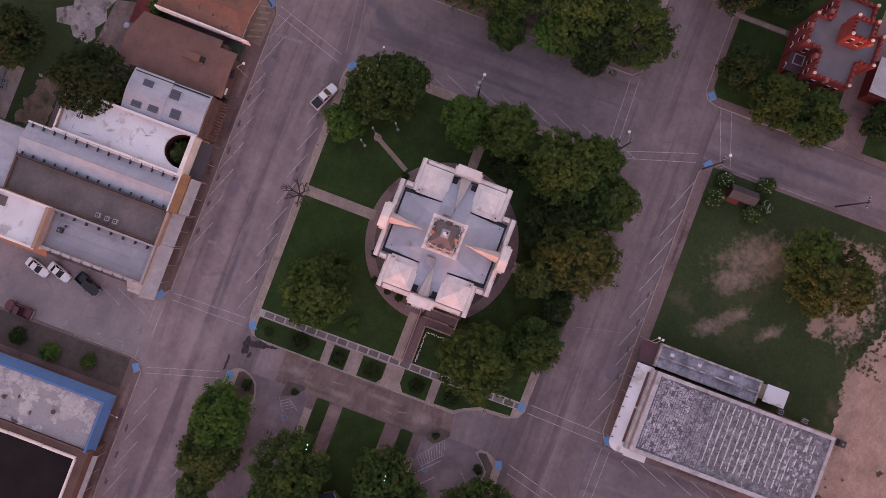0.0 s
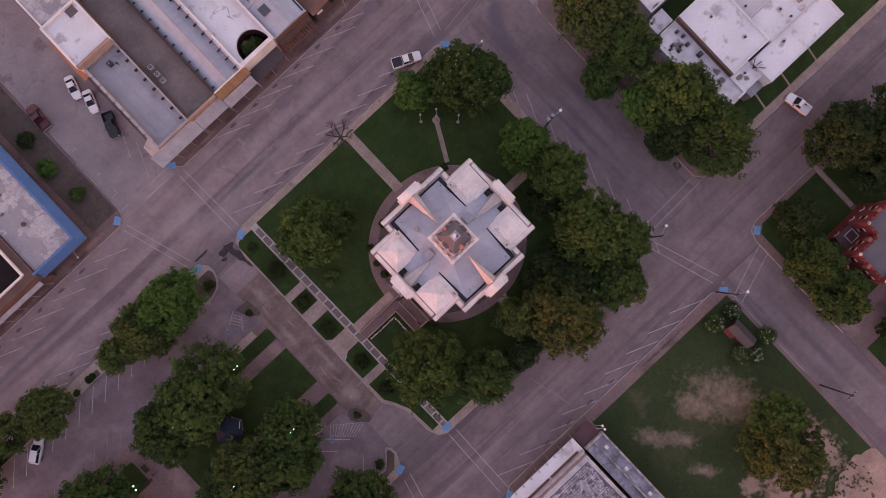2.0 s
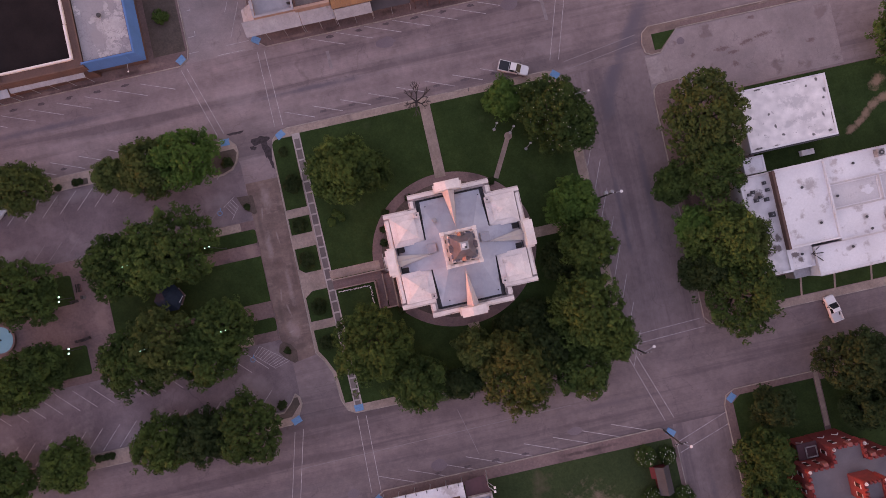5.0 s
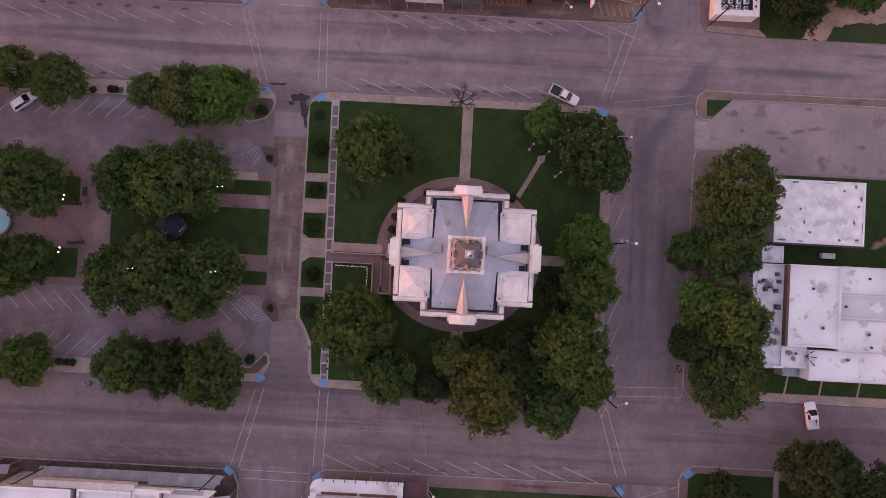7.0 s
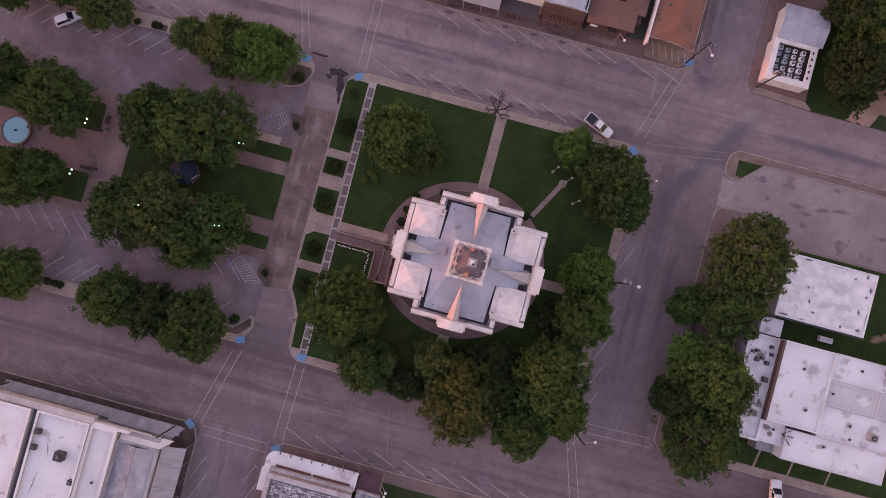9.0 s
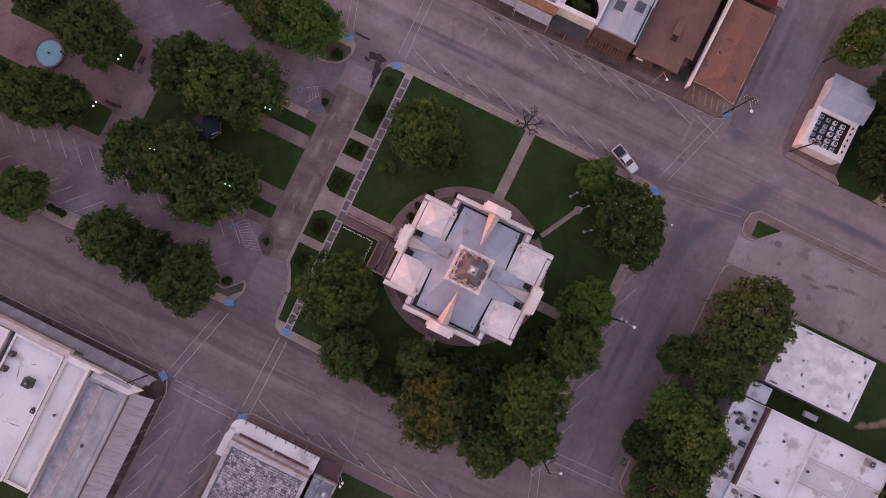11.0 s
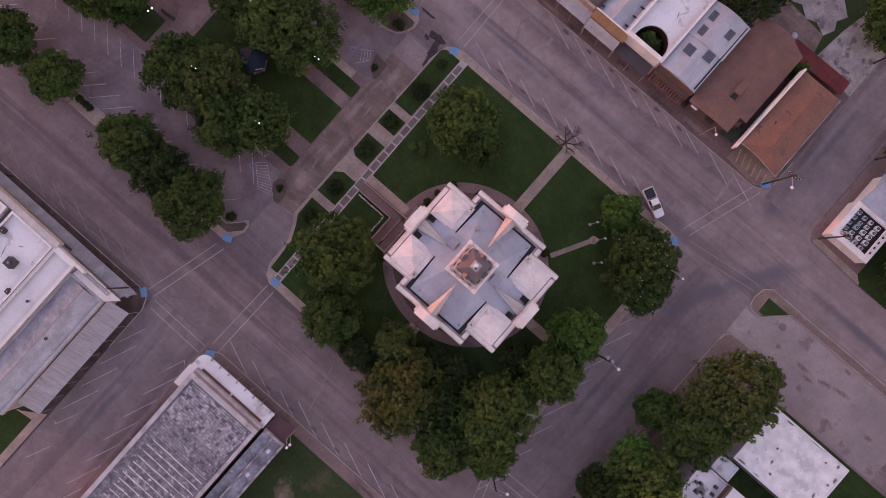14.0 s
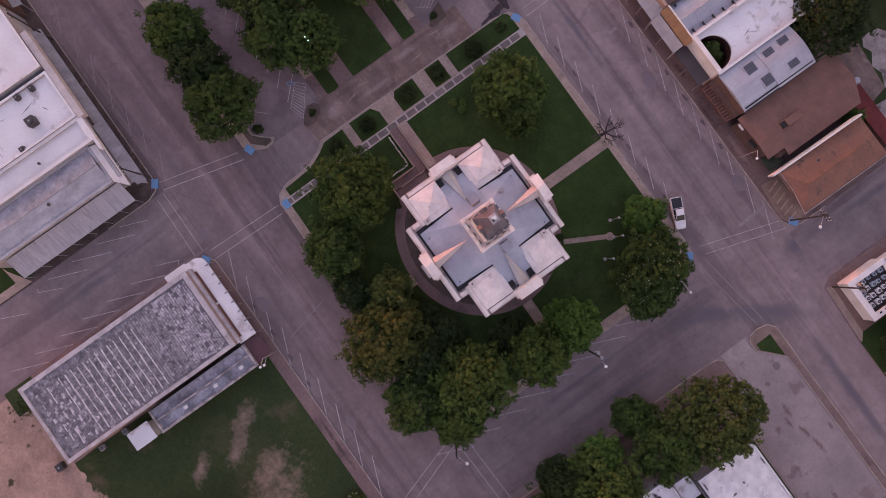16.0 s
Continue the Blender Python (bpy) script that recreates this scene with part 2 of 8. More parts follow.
# dark ovals along the kerbs: grime, with some shadow painted in
PAVING = spotted(PAVING, "brown_paving_with_dark_grime", ((-14, 44.8, 4, 0.8, 0), (-3, 45.6, 3, 1.0, 0), (6, 44.8, 5, 0.7, 0), (-60, 44.3, 8, 0.6, 0), (-52, 44.7, 4, 0.8, 0), (-50, -40.4, 9, 0.6, 0), (-66, -40.5, 8, 0.6, 0), (-38.9, -55, 0.8, 9, 0), (43, 0, 1.2, 12, 0), (-24.6, -60, 0.7, 14, 0), (15, -40.9, 10, 0.6, 0)), (0.060, 0.040, 0.040), 1.8, 0.7, 0.75, 0.5)
PAVING = spotted(PAVING, "brown_paving_with_pale_wear", ((-48, 45.2, 5, 0.9, 0), (-20, 45.0, 5, 0.6, 0), (14, 45.6, 5, 1.0, 0), (-68, 44.5, 6, 0.6, 0), (43.5, -62, 3, 4, 0), (-66, 2, 3, 6, 0), (-37, 8, 2, 4, 0), (-46, -40.6, 4, 0.7, 0)), (0.27, 0.185, 0.165), 1.8, 0.8, 0.7, 0.5)
PLAZA = spotted(PLAZA, "stained_plaza_with_pale_wear", ((-32.4, 17, 1.6, 5, 5), (-33.6, 8, 1.2, 5, 0), (-31.5, 0, 1.0, 6, 0), (-32.5, -8, 2.2, 4, 0), (-15, 70, 6, 4, 0)), (0.32, 0.245, 0.235), 1.6, 0.8, 0.7, 0.7)

ASPHALT = spotted(ASPHALT, "worn_asphalt_with_turning_track", ((40.6, 33.2, 14.5, 3.4, 56), (60, 36.8, 20, 1.5, -1), (80, 40.3, 14, 0.9, 0), (33.4, 44.2, 2.2, 6.0, 0)), (0.108, 0.090, 0.108), 0.6, 0.5, 0.72, 0.6)
ASPHALT = spotted(ASPHALT, "worn_asphalt_with_pale_joint", ((38.2, 50, 0.9, 9, 0), (37.8, 40.5, 2.6, 1.4, 20)), (0.30, 0.240, 0.245), 1.0, 0.8, 0.6, 0.6)
ASPHALT_Y = spotted(ASPHALT_Y, "worn_asphalt_with_turning_track_end", ((34.2, 24.2, 12, 3.2, 56), (33.4, 48, 2.2, 9.0, 0)), (0.104, 0.086, 0.104), 0.6, 0.5, 0.7, 0.6)
PLAZA = spotted(PLAZA, "plaza_with_dark_grime", ((-34.4, 12, 0.8, 6, 0), (-30.2, 3, 0.7, 7, 0), (-30.4, 15, 0.8, 4, 0), (-34.2, -4, 0.9, 5, 0), (-32, -11, 2.4, 1.2, 0)), (0.085, 0.060, 0.053), 1.8, 0.7, 0.5, 0.5)
PLAZA = spotted(PLAZA, "plaza_with_white_streaks", ((-32.6, -4.0, 0.35, 2.6, 12), (-33.4, -1.0, 0.3, 2.2, -8), (-31.8, 9.6, 0.3, 2.8, 6), (-33.6, 14.5, 0.3, 2.2, -10), (-32.9, -8.0, 1.4, 0.3, 20)), (0.36, 0.285, 0.27), 1.6, 1.2, 0.5, 0.6)

EAST_YARD = spotted(GRASS, "yard_grass_with_dirt_path", ((75.6, 6.0, 2.6, 1.3, 25), (77.2, 7.0, 2.6, 1.3, 40), (78.8, 8.3, 2.6, 1.3, 45), (80.4, 9.6, 2.8, 1.4, 35), (82.6, 10.5, 3.4, 1.5, 12), (85.5, 10.9, 4.0, 1.6, 0), (82, 13.6, 3, 2, 40)), (0.24, 0.160, 0.112), 1.2, 0.9, 0.95, 0.4)
SOIL = mat("bare_brown_soil", (0.110, 0.082, 0.070), (0.080, 0.062, 0.052), 0.95, 0.3, 9, 0.3, 0.7, spec=0.1)
SAND = mat("pale_sandy_dirt", (0.36, 0.235, 0.185), (0.275, 0.180, 0.145), 0.95, 0.2, 7, 0.18, 0.5, stain=(0.060, 0.055, 0.032), stain_scale=0.28, stain_at=0.64, stain_soft=0.05, spec=0.1, mottle=0.22, mottle_scale=0.3)
DIRT = mat("worn_dirt_patch", (0.185, 0.122, 0.090), (0.110, 0.078, 0.055), 0.95, 0.5, 9, 0.3, 0.6, stain=(0.045, 0.045, 0.020), stain_scale=0.4, stain_at=0.52, stain_soft=0.2, spec=0.1)
FAR = mat("far_grass_and_scrub", (0.042, 0.048, 0.022), (0.085, 0.066, 0.045), 0.95, 0.03, 4, 0.3, 0.4, spec=0.1)
PAINT = mat("worn_white_road_paint", (0.450, 0.400, 0.400), (0.235, 0.195, 0.198), 0.8, 1.5, 20, 0.3, 0.1)
PAINT_FAINT = mat("faded_road_paint", (0.235, 0.192, 0.195), (0.185, 0.148, 0.150), 0.85, 1.5, 20, 0.25, 0.1)
BLUE_PAINT = mat("blue_ramp_paint", (0.095, 0.225, 0.43), (0.14, 0.25, 0.41), 0.8, 1.5, 14, 0.2, 0.2)
STONE = mat("pale_limestone", (0.70, 0.625, 0.605), (0.59, 0.522, 0.508), 0.85, 0.5, 9, 0.10, 0.3, stain=(0.36, 0.30, 0.29), stain_scale=0.7, stain_at=0.64, stain_soft=0.12, piece=0.03, mottle=0.05, mottle_scale=0.9)
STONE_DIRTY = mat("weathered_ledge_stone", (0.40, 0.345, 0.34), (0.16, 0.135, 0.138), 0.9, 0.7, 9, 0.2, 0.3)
STONE_WORN = mat("weathered_cornice_stone", (0.60, 0.530, 0.520), (0.44, 0.385, 0.382), 0.9, 0.9, 9, 0.15, 0.3, stain=(0.20, 0.165, 0.165), stain_scale=0.9, stain_at=0.60, stain_soft=0.10, mottle=0.12, mottle_scale=1.2)
GUTTER = mat("dark_gutter_floor", (0.060, 0.052, 0.056), (0.035, 0.030, 0.033), 0.55, 0.8, 9, 0.3, 0.2)
METAL_ROOF = mat("grey_standing_seam_metal", (0.385, 0.375, 0.415), (0.315, 0.308, 0.345), 0.30, 0.35, 6, 0.07, 0.1, stain=(0.27, 0.262, 0.295), stain_scale=0.5, stain_at=0.58, stain_soft=0.2, metal=0.35, spec=0.5)
# roof metal made paler so the sunlit gable slopes look brighter
GABLE_TIN = mat("sun_brightened_tin", (0.46, 0.428, 0.452), (0.39, 0.362, 0.384), 0.5, 0.5, 7, 0.08, 0.1, mottle=0.1)
COPPER = mat("grey_slate_shingles", (0.135, 0.122, 0.150), (0.090, 0.083, 0.108), 0.36, 0.8, 12, 0.25, 0.15)
WHITE_ROOF = mat("white_roof_coating", (0.690, 0.650, 0.665), (0.575, 0.535, 0.550), 0.8, 0.25, 8, 0.07, 0.2, stain=(0.432, 0.376, 0.373), stain_scale=0.35, stain_at=0.575, stain_soft=0.08, mottle=0.07, mottle_scale=0.5)
WHITE_PINK = mat("cream_roof_coating", (0.660, 0.600, 0.602), (0.560, 0.505, 0.508), 0.8, 0.2, 8, 0.07, 0.2, stain=(0.432, 0.362, 0.340), stain_scale=0.3, stain_at=0.59, stain_soft=0.12)
SPOT_ROOF = mat("flaking_white_roof", (0.72, 0.66, 0.655), (0.55, 0.50, 0.505), 0.8, 0.6, 8, 0.09, 0.2, stain=(0.30, 0.270, 0.275), stain_scale=0.9, stain_at=0.63, stain_soft=0.08, mottle=0.07, mottle_scale=0.5)
PALE_GREY_ROOF = mat("pale_grey_roof_coating", (0.56, 0.508, 0.510), (0.475, 0.428, 0.432), 0.8, 0.25, 8, 0.08, 0.2, stain=(0.33, 0.295, 0.305), stain_scale=0.4, stain_at=0.60, mottle=0.09, mottle_scale=0.5)
FLAKED_ROOF = spotted(SPOT_ROOF, "flaking_white_roof_with_grey_wear", ((63.5, 12.6, 4.2, 2.0, 0), (65.0, 9.4, 3.4, 1.5, 10), (66.5, 6.6, 2.0, 0.8, 0), (61.5, 8.8, 2.2, 1.0, 20)), (0.43, 0.392, 0.405), 2.4, 1.3, 0.75, 0.35)
FLAKED_ROOF = spotted(FLAKED_ROOF, "flaking_white_roof_with_tar_dabs", ((69.0, 13.5, 0.5, 0.8, 20), (68.6, 12.2, 0.5, 0.4, 0), (67.9, 9.3, 0.35, 1.1, 15), (66.0, 14.8, 0.4, 0.4, 0), (68.0, 15.6, 0.5, 0.7, 0), (58.5, 11.3, 0.4, 0.45, 0), (59.2, 9.0, 0.35, 0.7, 10), (60.2, 7.3, 0.5, 0.5, 0), (55.2, 11.4, 0.4, 0.5, 0), (68.5, 6.3, 0.7, 0.4, 0), (55.4, 5.7, 1.6, 0.4, 0), (58.6, 5.6, 1.2, 0.3, 0), (57.4, 16.0, 1.2, 0.35, 0), (65.4, 6.2, 0.6, 0.5, 0), (63.0, 16.1, 2.6, 0.25, 0), (69.4, 8.5, 0.25, 2.0, 0)), (0.06, 0.050, 0.050), 1.6, 2.6, 0.9, 0.3)
PUDDLE_ROOF = spotted(SPOT_ROOF, "white_roof_with_brown_puddles", ((55.2, -10.2, 0.9, 1.2, 0), (54.5, -12.1, 1.4, 1.1, 0), (53.0, -12.4, 1.3, 1.3, 0), (57.4, -13.8, 1.2, 1.0, 0), (58.3, -14.8, 1.0, 0.8, 0), (53.4, -2.2, 1.9, 1.6, 0), (54.2, -7.4, 0.7, 1.6, 0)), (0.10, 0.066, 0.055), 2.2, 1.4, 0.85, 0.3)
WHITE_PLAIN = WHITE_ROOF
WHITE_ROOF = spotted(WHITE_ROOF, "white_roof_coating_with_grey_puddles", ((62.0, -2.3, 2.6, 1.9, 10), (62.4, -9.2, 1.0, 0.8, 0), (70.5, -9.9, 1.3, 1.0, 0), (67.0, -14.6, 1.6, 0.8, 20), (74.6, -1.0, 0.8, 1.5, 0), (74.2, -9.6, 0.9, 1.5, 0), (-2.8, 62, 0.5, 1.6, 20), (-1.0, 56.4, 1.4, 0.3, 60), (-4.6, 68.6, 1.2, 0.25, 0)), (0.30, 0.255, 0.25), 1.8, 1.2, 0.75, 0.4)
WHITE_ROOF = spotted(WHITE_ROOF, "white_roof_coating_with_tar_streaks", ((0.5, 66.6, 1.7, 0.2, 20), (0.0, 64.3, 1.5, 0.18, 25), (-1.6, 68.2, 1.3, 0.2, 15), (-3.4, 70.3, 1.3, 0.18, 10), (0.8, 68.9, 1.4, 0.2, 20), (-5.0, 66.0, 0.25, 2.4, 5), (-1.4, 55.6, 0.2, 1.3, 20), (-60.3, -49.0, 0.2, 2.6, 15), (-58.6, -46.6, 0.9, 0.2, 30), (-61.2, -55.0, 0.18, 4.0, -6), (-57.0, -57.0, 2.2, 0.18, 8)), (0.13, 0.105, 0.105), 1.2, 2.0, 0.85, 0.4)
LIGHT_GREY = mat("light_grey_membrane", (0.295, 0.273, 0.295), (0.251, 0.231, 0.253), 0.75, 0.22, 8, 0.07, 0.15, stain=(0.202, 0.180, 0.194), stain_scale=0.3, stain_at=0.62, mottle=0.09, mottle_scale=0.4)
GREY_PATCH = mat("patched_grey_white_roof", (0.46, 0.408, 0.410), (0.36, 0.318, 0.325), 0.8, 0.35, 8, 0.1, 0.2, stain=(0.270, 0.240, 0.255), stain_scale=0.26, stain_at=0.50, stain_soft=0.025, mottle=0.09, mottle_scale=0.6)
def swirled(base, name, scale, at, width, colour, most):
    """A copy of a roof material with the winding dark rims that dried pools leave."""
    m = base.copy()
    m.name = name
    n, l = m.node_tree.nodes, m.node_tree.links
    geo, ns, k, r, x = [n.new("ShaderNode" + q) for q in ("NewGeometry", "TexNoise", "Math", "MapRange", "Mix")]
    ns.inputs["Scale"].default_value, ns.inputs["Detail"].default_value, ns.inputs["Roughness"].default_value, ns.inputs["Distortion"].default_value = scale, 3, 0.55, 0.8
    k.operation = "SUBTRACT"
    k.inputs[1].default_value = at
    l.new(geo.outputs["Position"], ns.inputs["Vector"])
    l.new(ns.outputs[0], k.inputs[0])
    edge = n.new("ShaderNodeMath")
    edge.operation = "ABSOLUTE"
    l.new(k.outputs[0], edge.inputs[0])
    r.inputs["From Min"].default_value, r.inputs["From Max"].default_value, r.inputs["To Max"].default_value = width, 0.0, most
    l.new(edge.outputs[0], r.inputs["Value"])
    x.data_type = "RGBA"
    bsdf = n["Principled BSDF"]
    l.new(r.outputs[0], x.inputs[0])
    l.new(bsdf.inputs["Base Color"].links[0].from_socket, x.inputs[6])
    x.inputs[7].default_value = (*colour, 1)
    l.new(x.outputs[2], bsdf.inputs["Base Color"])
    return m


GREY_PATCH = swirled(GREY_PATCH, "patched_roof_with_pool_rims", 0.42, 0.50, 0.022, (0.19, 0.165, 0.180), 0.75)
GREY_PATCH = swirled(GREY_PATCH, "patched_roof_with_faint_rims", 0.62, 0.44, 0.03, (0.24, 0.21, 0.225), 0.6)
GREY_PATCH = spotted(GREY_PATCH, "patched_roof_with_grey_pools", ((-53.5, 50.0, 2.2, 3.0, 0), (-50.2, 56.0, 1.0, 4.0, -8), (-55.6, 58.0, 0.9, 5.0, 0), (-51.6, 64.5, 1.2, 3.0, 10), (-54.6, 67.0, 1.6, 1.6, 0), (-50.0, 74.0, 1.0, 4.0, 0)), (0.27, 0.235, 0.245), 1.7, 0.8, 0.8, 0.25)
GREY_PATCH = spotted(GREY_PATCH, "patched_roof_with_black_scorches", ((-54.9, 68, 1.7, 1.3, 20), (-49.4, 66.8, 0.7, 1.5, 30), (-56.6, 59.7, 0.9, 1.2, 0), (-54.3, 57.6, 0.7, 0.5, 0), (-56.2, 66.0, 1.0, 0.9, 10), (-50.6, 69.0, 0.5, 1.8, 25), (-52.4, 60.4, 0.5, 0.4, 0)), (0.045, 0.036, 0.036), 2.2, 1.3, 0.9, 0.25)
DARK_ROOF = mat("dark_gravel_roof", (0.145, 0.110, 0.105), (0.110, 0.083, 0.080), 0.95, 0.25, 12, 0.2, 0.4, stain=(0.16, 0.135, 0.125), stain_scale=0.2, stain_at=0.64, mottle=0.18, mottle_scale=0.3)
SOOT_ROOF = mat("dark_sooty_roof", (0.060, 0.046, 0.044), (0.042, 0.033, 0.032), 0.95, 0.5, 12, 0.25, 0.3, spec=0.1)
BLACK_ROOF = mat("black_rubber_roof", (0.014, 0.011, 0.012), (0.020, 0.015, 0.016), 0.9, 0.3, 10, 0.2, 0.2, spec=0.06)
TIN = mat("weathered_tin", (0.354, 0.333, 0.354), (0.271, 0.250, 0.269), 0.5, 0.5, 7, 0.1, 0.15, stain=(0.184, 0.158, 0.155), stain_scale=0.6, stain_at=0.63, stretch=(1.6, 0.5, 1), metal=0.0, mottle=0.16, mottle_scale=0.5)
TIN_BLOTCH = mat("blotched_pink_grey_tin", (0.305, 0.285, 0.322), (0.205, 0.188, 0.215), 0.6, 0.5, 7, 0.1, 0.15, stain=(0.262, 0.222, 0.240), stain_scale=0.35, stain_at=0.52, mottle=0.3, mottle_scale=0.4)
TIN_BLUE = mat("blue_grey_tin", (0.361, 0.353, 0.394), (0.299, 0.291, 0.328), 0.45, 0.4, 7, 0.07, 0.1, stretch=(1.8, 0.4, 1), mottle=0.1, mottle_scale=0.5)
TIN_STAIN = mat("streaked_tin", (0.345, 0.308, 0.335), (0.285, 0.254, 0.278), 0.6, 0.6, 7, 0.1, 0.15, stain=(0.150, 0.128, 0.140), stain_scale=0.7, stain_at=0.57, stain_soft=0.2, stretch=(0.16, 4.2, 1), mottle=0.12)
TAR = mat("cracked_tar_and_gravel_roof", (0.158, 0.144, 0.167), (0.103, 0.094, 0.109), 0.9, 0.6, 5, 0.3, 0.5, stain=(0.285, 0.265, 0.290), stain_scale=1.1, stain_at=0.55, stain_soft=0.10, mottle=0.45, mottle_scale=1.5)
TAR_GAP = mat("dark_tar", (0.135, 0.122, 0.143), (0.085, 0.077, 0.092), 0.9, 0.9, 6, 0.3, 0.4)
TAR_SLAB = mat("grey_roof_slab", (0.385, 0.350, 0.392), (0.250, 0.225, 0.256), 0.9, 0.9, 6, 0.35, 0.4, stain=(0.120, 0.106, 0.122), stain_scale=1.1, stain_at=0.58, stain_soft=0.08, piece=0.26, island=0.16, mottle=0.34, mottle_scale=1.8)
TAR_COPING = mat("grimy_cream_coping", (0.430, 0.388, 0.412), (0.320, 0.285, 0.303), 0.85, 0.5, 8, 0.15, 0.2, stain=(0.2200, 0.1892, 0.1892), stain_scale=0.6, stain_at=0.58, mottle=0.2, mottle_scale=0.8)
ANNEX = mat("blotched_grey_roof", (0.285, 0.268, 0.310), (0.130, 0.120, 0.140), 0.8, 0.45, 7, 0.2, 0.2, stain=(0.36, 0.34, 0.37), stain_scale=0.6, stain_at=0.60, mottle=0.4, mottle_scale=0.5)
TIN_PALE = mat("pale_lilac_tin", (0.345, 0.325, 0.355), (0.29, 0.272, 0.298), 0.65, 0.5, 7, 0.1, 0.15, stain=(0.21, 0.192, 0.205), stain_scale=0.7, stain_at=0.62, mottle=0.12, mottle_scale=0.6)
TIN_GREY = mat("dull_grey_tin", (0.245, 0.228, 0.250), (0.190, 0.175, 0.192), 0.7, 0.5, 7, 0.12, 0.15, stain=(0.13, 0.115, 0.118), stain_scale=0.8, stain_at=0.62, stretch=(1.4, 0.6, 1), mottle=0.18, mottle_scale=0.6)
# brick darkened to hold the court well's shade; jail windows use it too
SHADE_BRICK = mat("shade_dark_brick", (0.062, 0.024, 0.022), (0.040, 0.018, 0.017), 0.95, 0.6, 9, 0.3, 0.3, spec=0.1)
BROKEN_SLAB = mat("broken_pale_concrete", (0.33, 0.275, 0.26), (0.24, 0.195, 0.187), 0.9, 0.35, 8, 0.2, 0.3, stain=(0.13, 0.105, 0.098), stain_scale=0.45, stain_at=0.55, stain_soft=0.06, mottle=0.2, mottle_scale=0.5)
TAR_RIB = mat("pale_roof_rib", (0.56, 0.52, 0.545), (0.36, 0.335, 0.355), 0.9, 1.6, 9, 0.25, 0.4, mottle=0.25, mottle_scale=1.8)
SHINGLE = mat("brown_shingles", (0.166, 0.080, 0.061), (0.132, 0.066, 0.052), 0.9, 0.4, 14, 0.16, 0.5, stretch=(1, 1, 1), mottle=0.12, mottle_scale=0.5)
SHINGLE_RUST = mat("rust_shingles", (0.225, 0.098, 0.064), (0.140, 0.066, 0.047), 0.9, 0.4, 12, 0.25, 0.5, stain=(0.068, 0.042, 0.037), stain_scale=0.5, stain_at=0.6, mottle=0.2, mottle_scale=0.4)
RED_METAL = mat("dark_red_metal", (0.125, 0.026, 0.025), (0.095, 0.021, 0.021), 0.75, 0.5, 8, 0.15, 0.1, spec=0.15, mottle=0.15, mottle_scale=0.8)
MAROON = mat("maroon_canopy", (0.078, 0.030, 0.036), (0.060, 0.024, 0.029), 0.7, 0.5, 8, 0.15, 0.2)
ORANGE = mat("ochre_front_panels", (0.27, 0.130, 0.050), (0.21, 0.100, 0.042), 0.7, 0.6, 9, 0.15, 0.2, piece=0.08)
BLUE = mat("blue_metal_fascia", (0.070, 0.165, 0.39), (0.060, 0.145, 0.34), 0.5, 0.5, 8, 0.06, 0.05, piece=0.05)
BRICK_TAN = mat("tan_masonry", (0.34, 0.225, 0.180), (0.27, 0.175, 0.142), 0.9, 0.5, 9, 0.15, 0.3)
BRICK_BROWN = mat("brown_masonry", (0.125, 0.066, 0.052), (0.095, 0.052, 0.043), 0.9, 0.5, 9, 0.2, 0.3)
BRICK_RED = mat("red_brick", (0.215, 0.030, 0.027), (0.150, 0.023, 0.021), 0.9, 0.8, 14, 0.15, 0.4)
JAIL_ROOF = mat("dull_grey_roof", (0.150, 0.125, 0.135), (0.118, 0.098, 0.107), 0.8, 0.3, 8, 0.12, 0.2)
PALE_RENDER = mat("pale_grey_render", (0.38, 0.345, 0.355), (0.29, 0.262, 0.272), 0.9, 0.5, 9, 0.15, 0.3, mottle=0.15)
PURPLE_TIN = mat("dark_purple_canopy", (0.056, 0.042, 0.046), (0.043, 0.033, 0.036), 0.6, 0.5, 8, 0.12, 0.1)
RUST_FRAME = mat("rusty_frame", (0.135, 0.058, 0.044), (0.105, 0.046, 0.037), 0.8, 1.0, 9, 0.3, 0.2)
DARK = mat("dark_void", (0.020, 0.017, 0.018), (0.014, 0.012, 0.012), 0.8, 1.0, 9, 0.2, 0.0)
DARK_METAL = mat("dark_metal", (0.045, 0.040, 0.043), (0.032, 0.028, 0.031), 0.5, 1.0, 9, 0.2, 0.0)
GREY_METAL = mat("galvanised_metal", (0.35, 0.335, 0.345), (0.26, 0.248, 0.258), 0.45, 1.0, 9, 0.1, 0.0, metal=0.2)
SKYLIGHT = mat("grey_skylight_glass", (0.085, 0.085, 0.105), (0.060, 0.060, 0.078), 0.3, 2.0, 9, 0.05, 0.0)
GLASS = mat("dark_car_glass", (0.020, 0.022, 0.026), (0.014, 0.015, 0.018), 0.12, 2.0, 9, 0.02, 0.0, spec=0.2)
CAR_WHITE = mat("white_car_paint", (0.70, 0.66, 0.66), (0.67, 0.63, 0.63), 0.25, 1.0, 9, 0.02, 0.0)
CAR_BLACK = mat("black_car_paint", (0.018, 0.017, 0.019), (0.015, 0.014, 0.016), 0.2, 1.0, 9, 0.02, 0.0)
CAR_RED = mat("maroon_car_paint", (0.105, 0.020, 0.024), (0.092, 0.018, 0.021), 0.25, 1.0, 9, 0.02, 0.0)
TYRE = mat("tyre_rubber", (0.018, 0.017, 0.017), (0.014, 0.013, 0.013), 0.85, 2.0, 9, 0.1, 0.0)
LAMP_RED = mat("red_tail_lamp", (0.25, 0.014, 0.012), (0.20, 0.012, 0.010), 0.2, 2.0, 9, 0.02, 0.0)
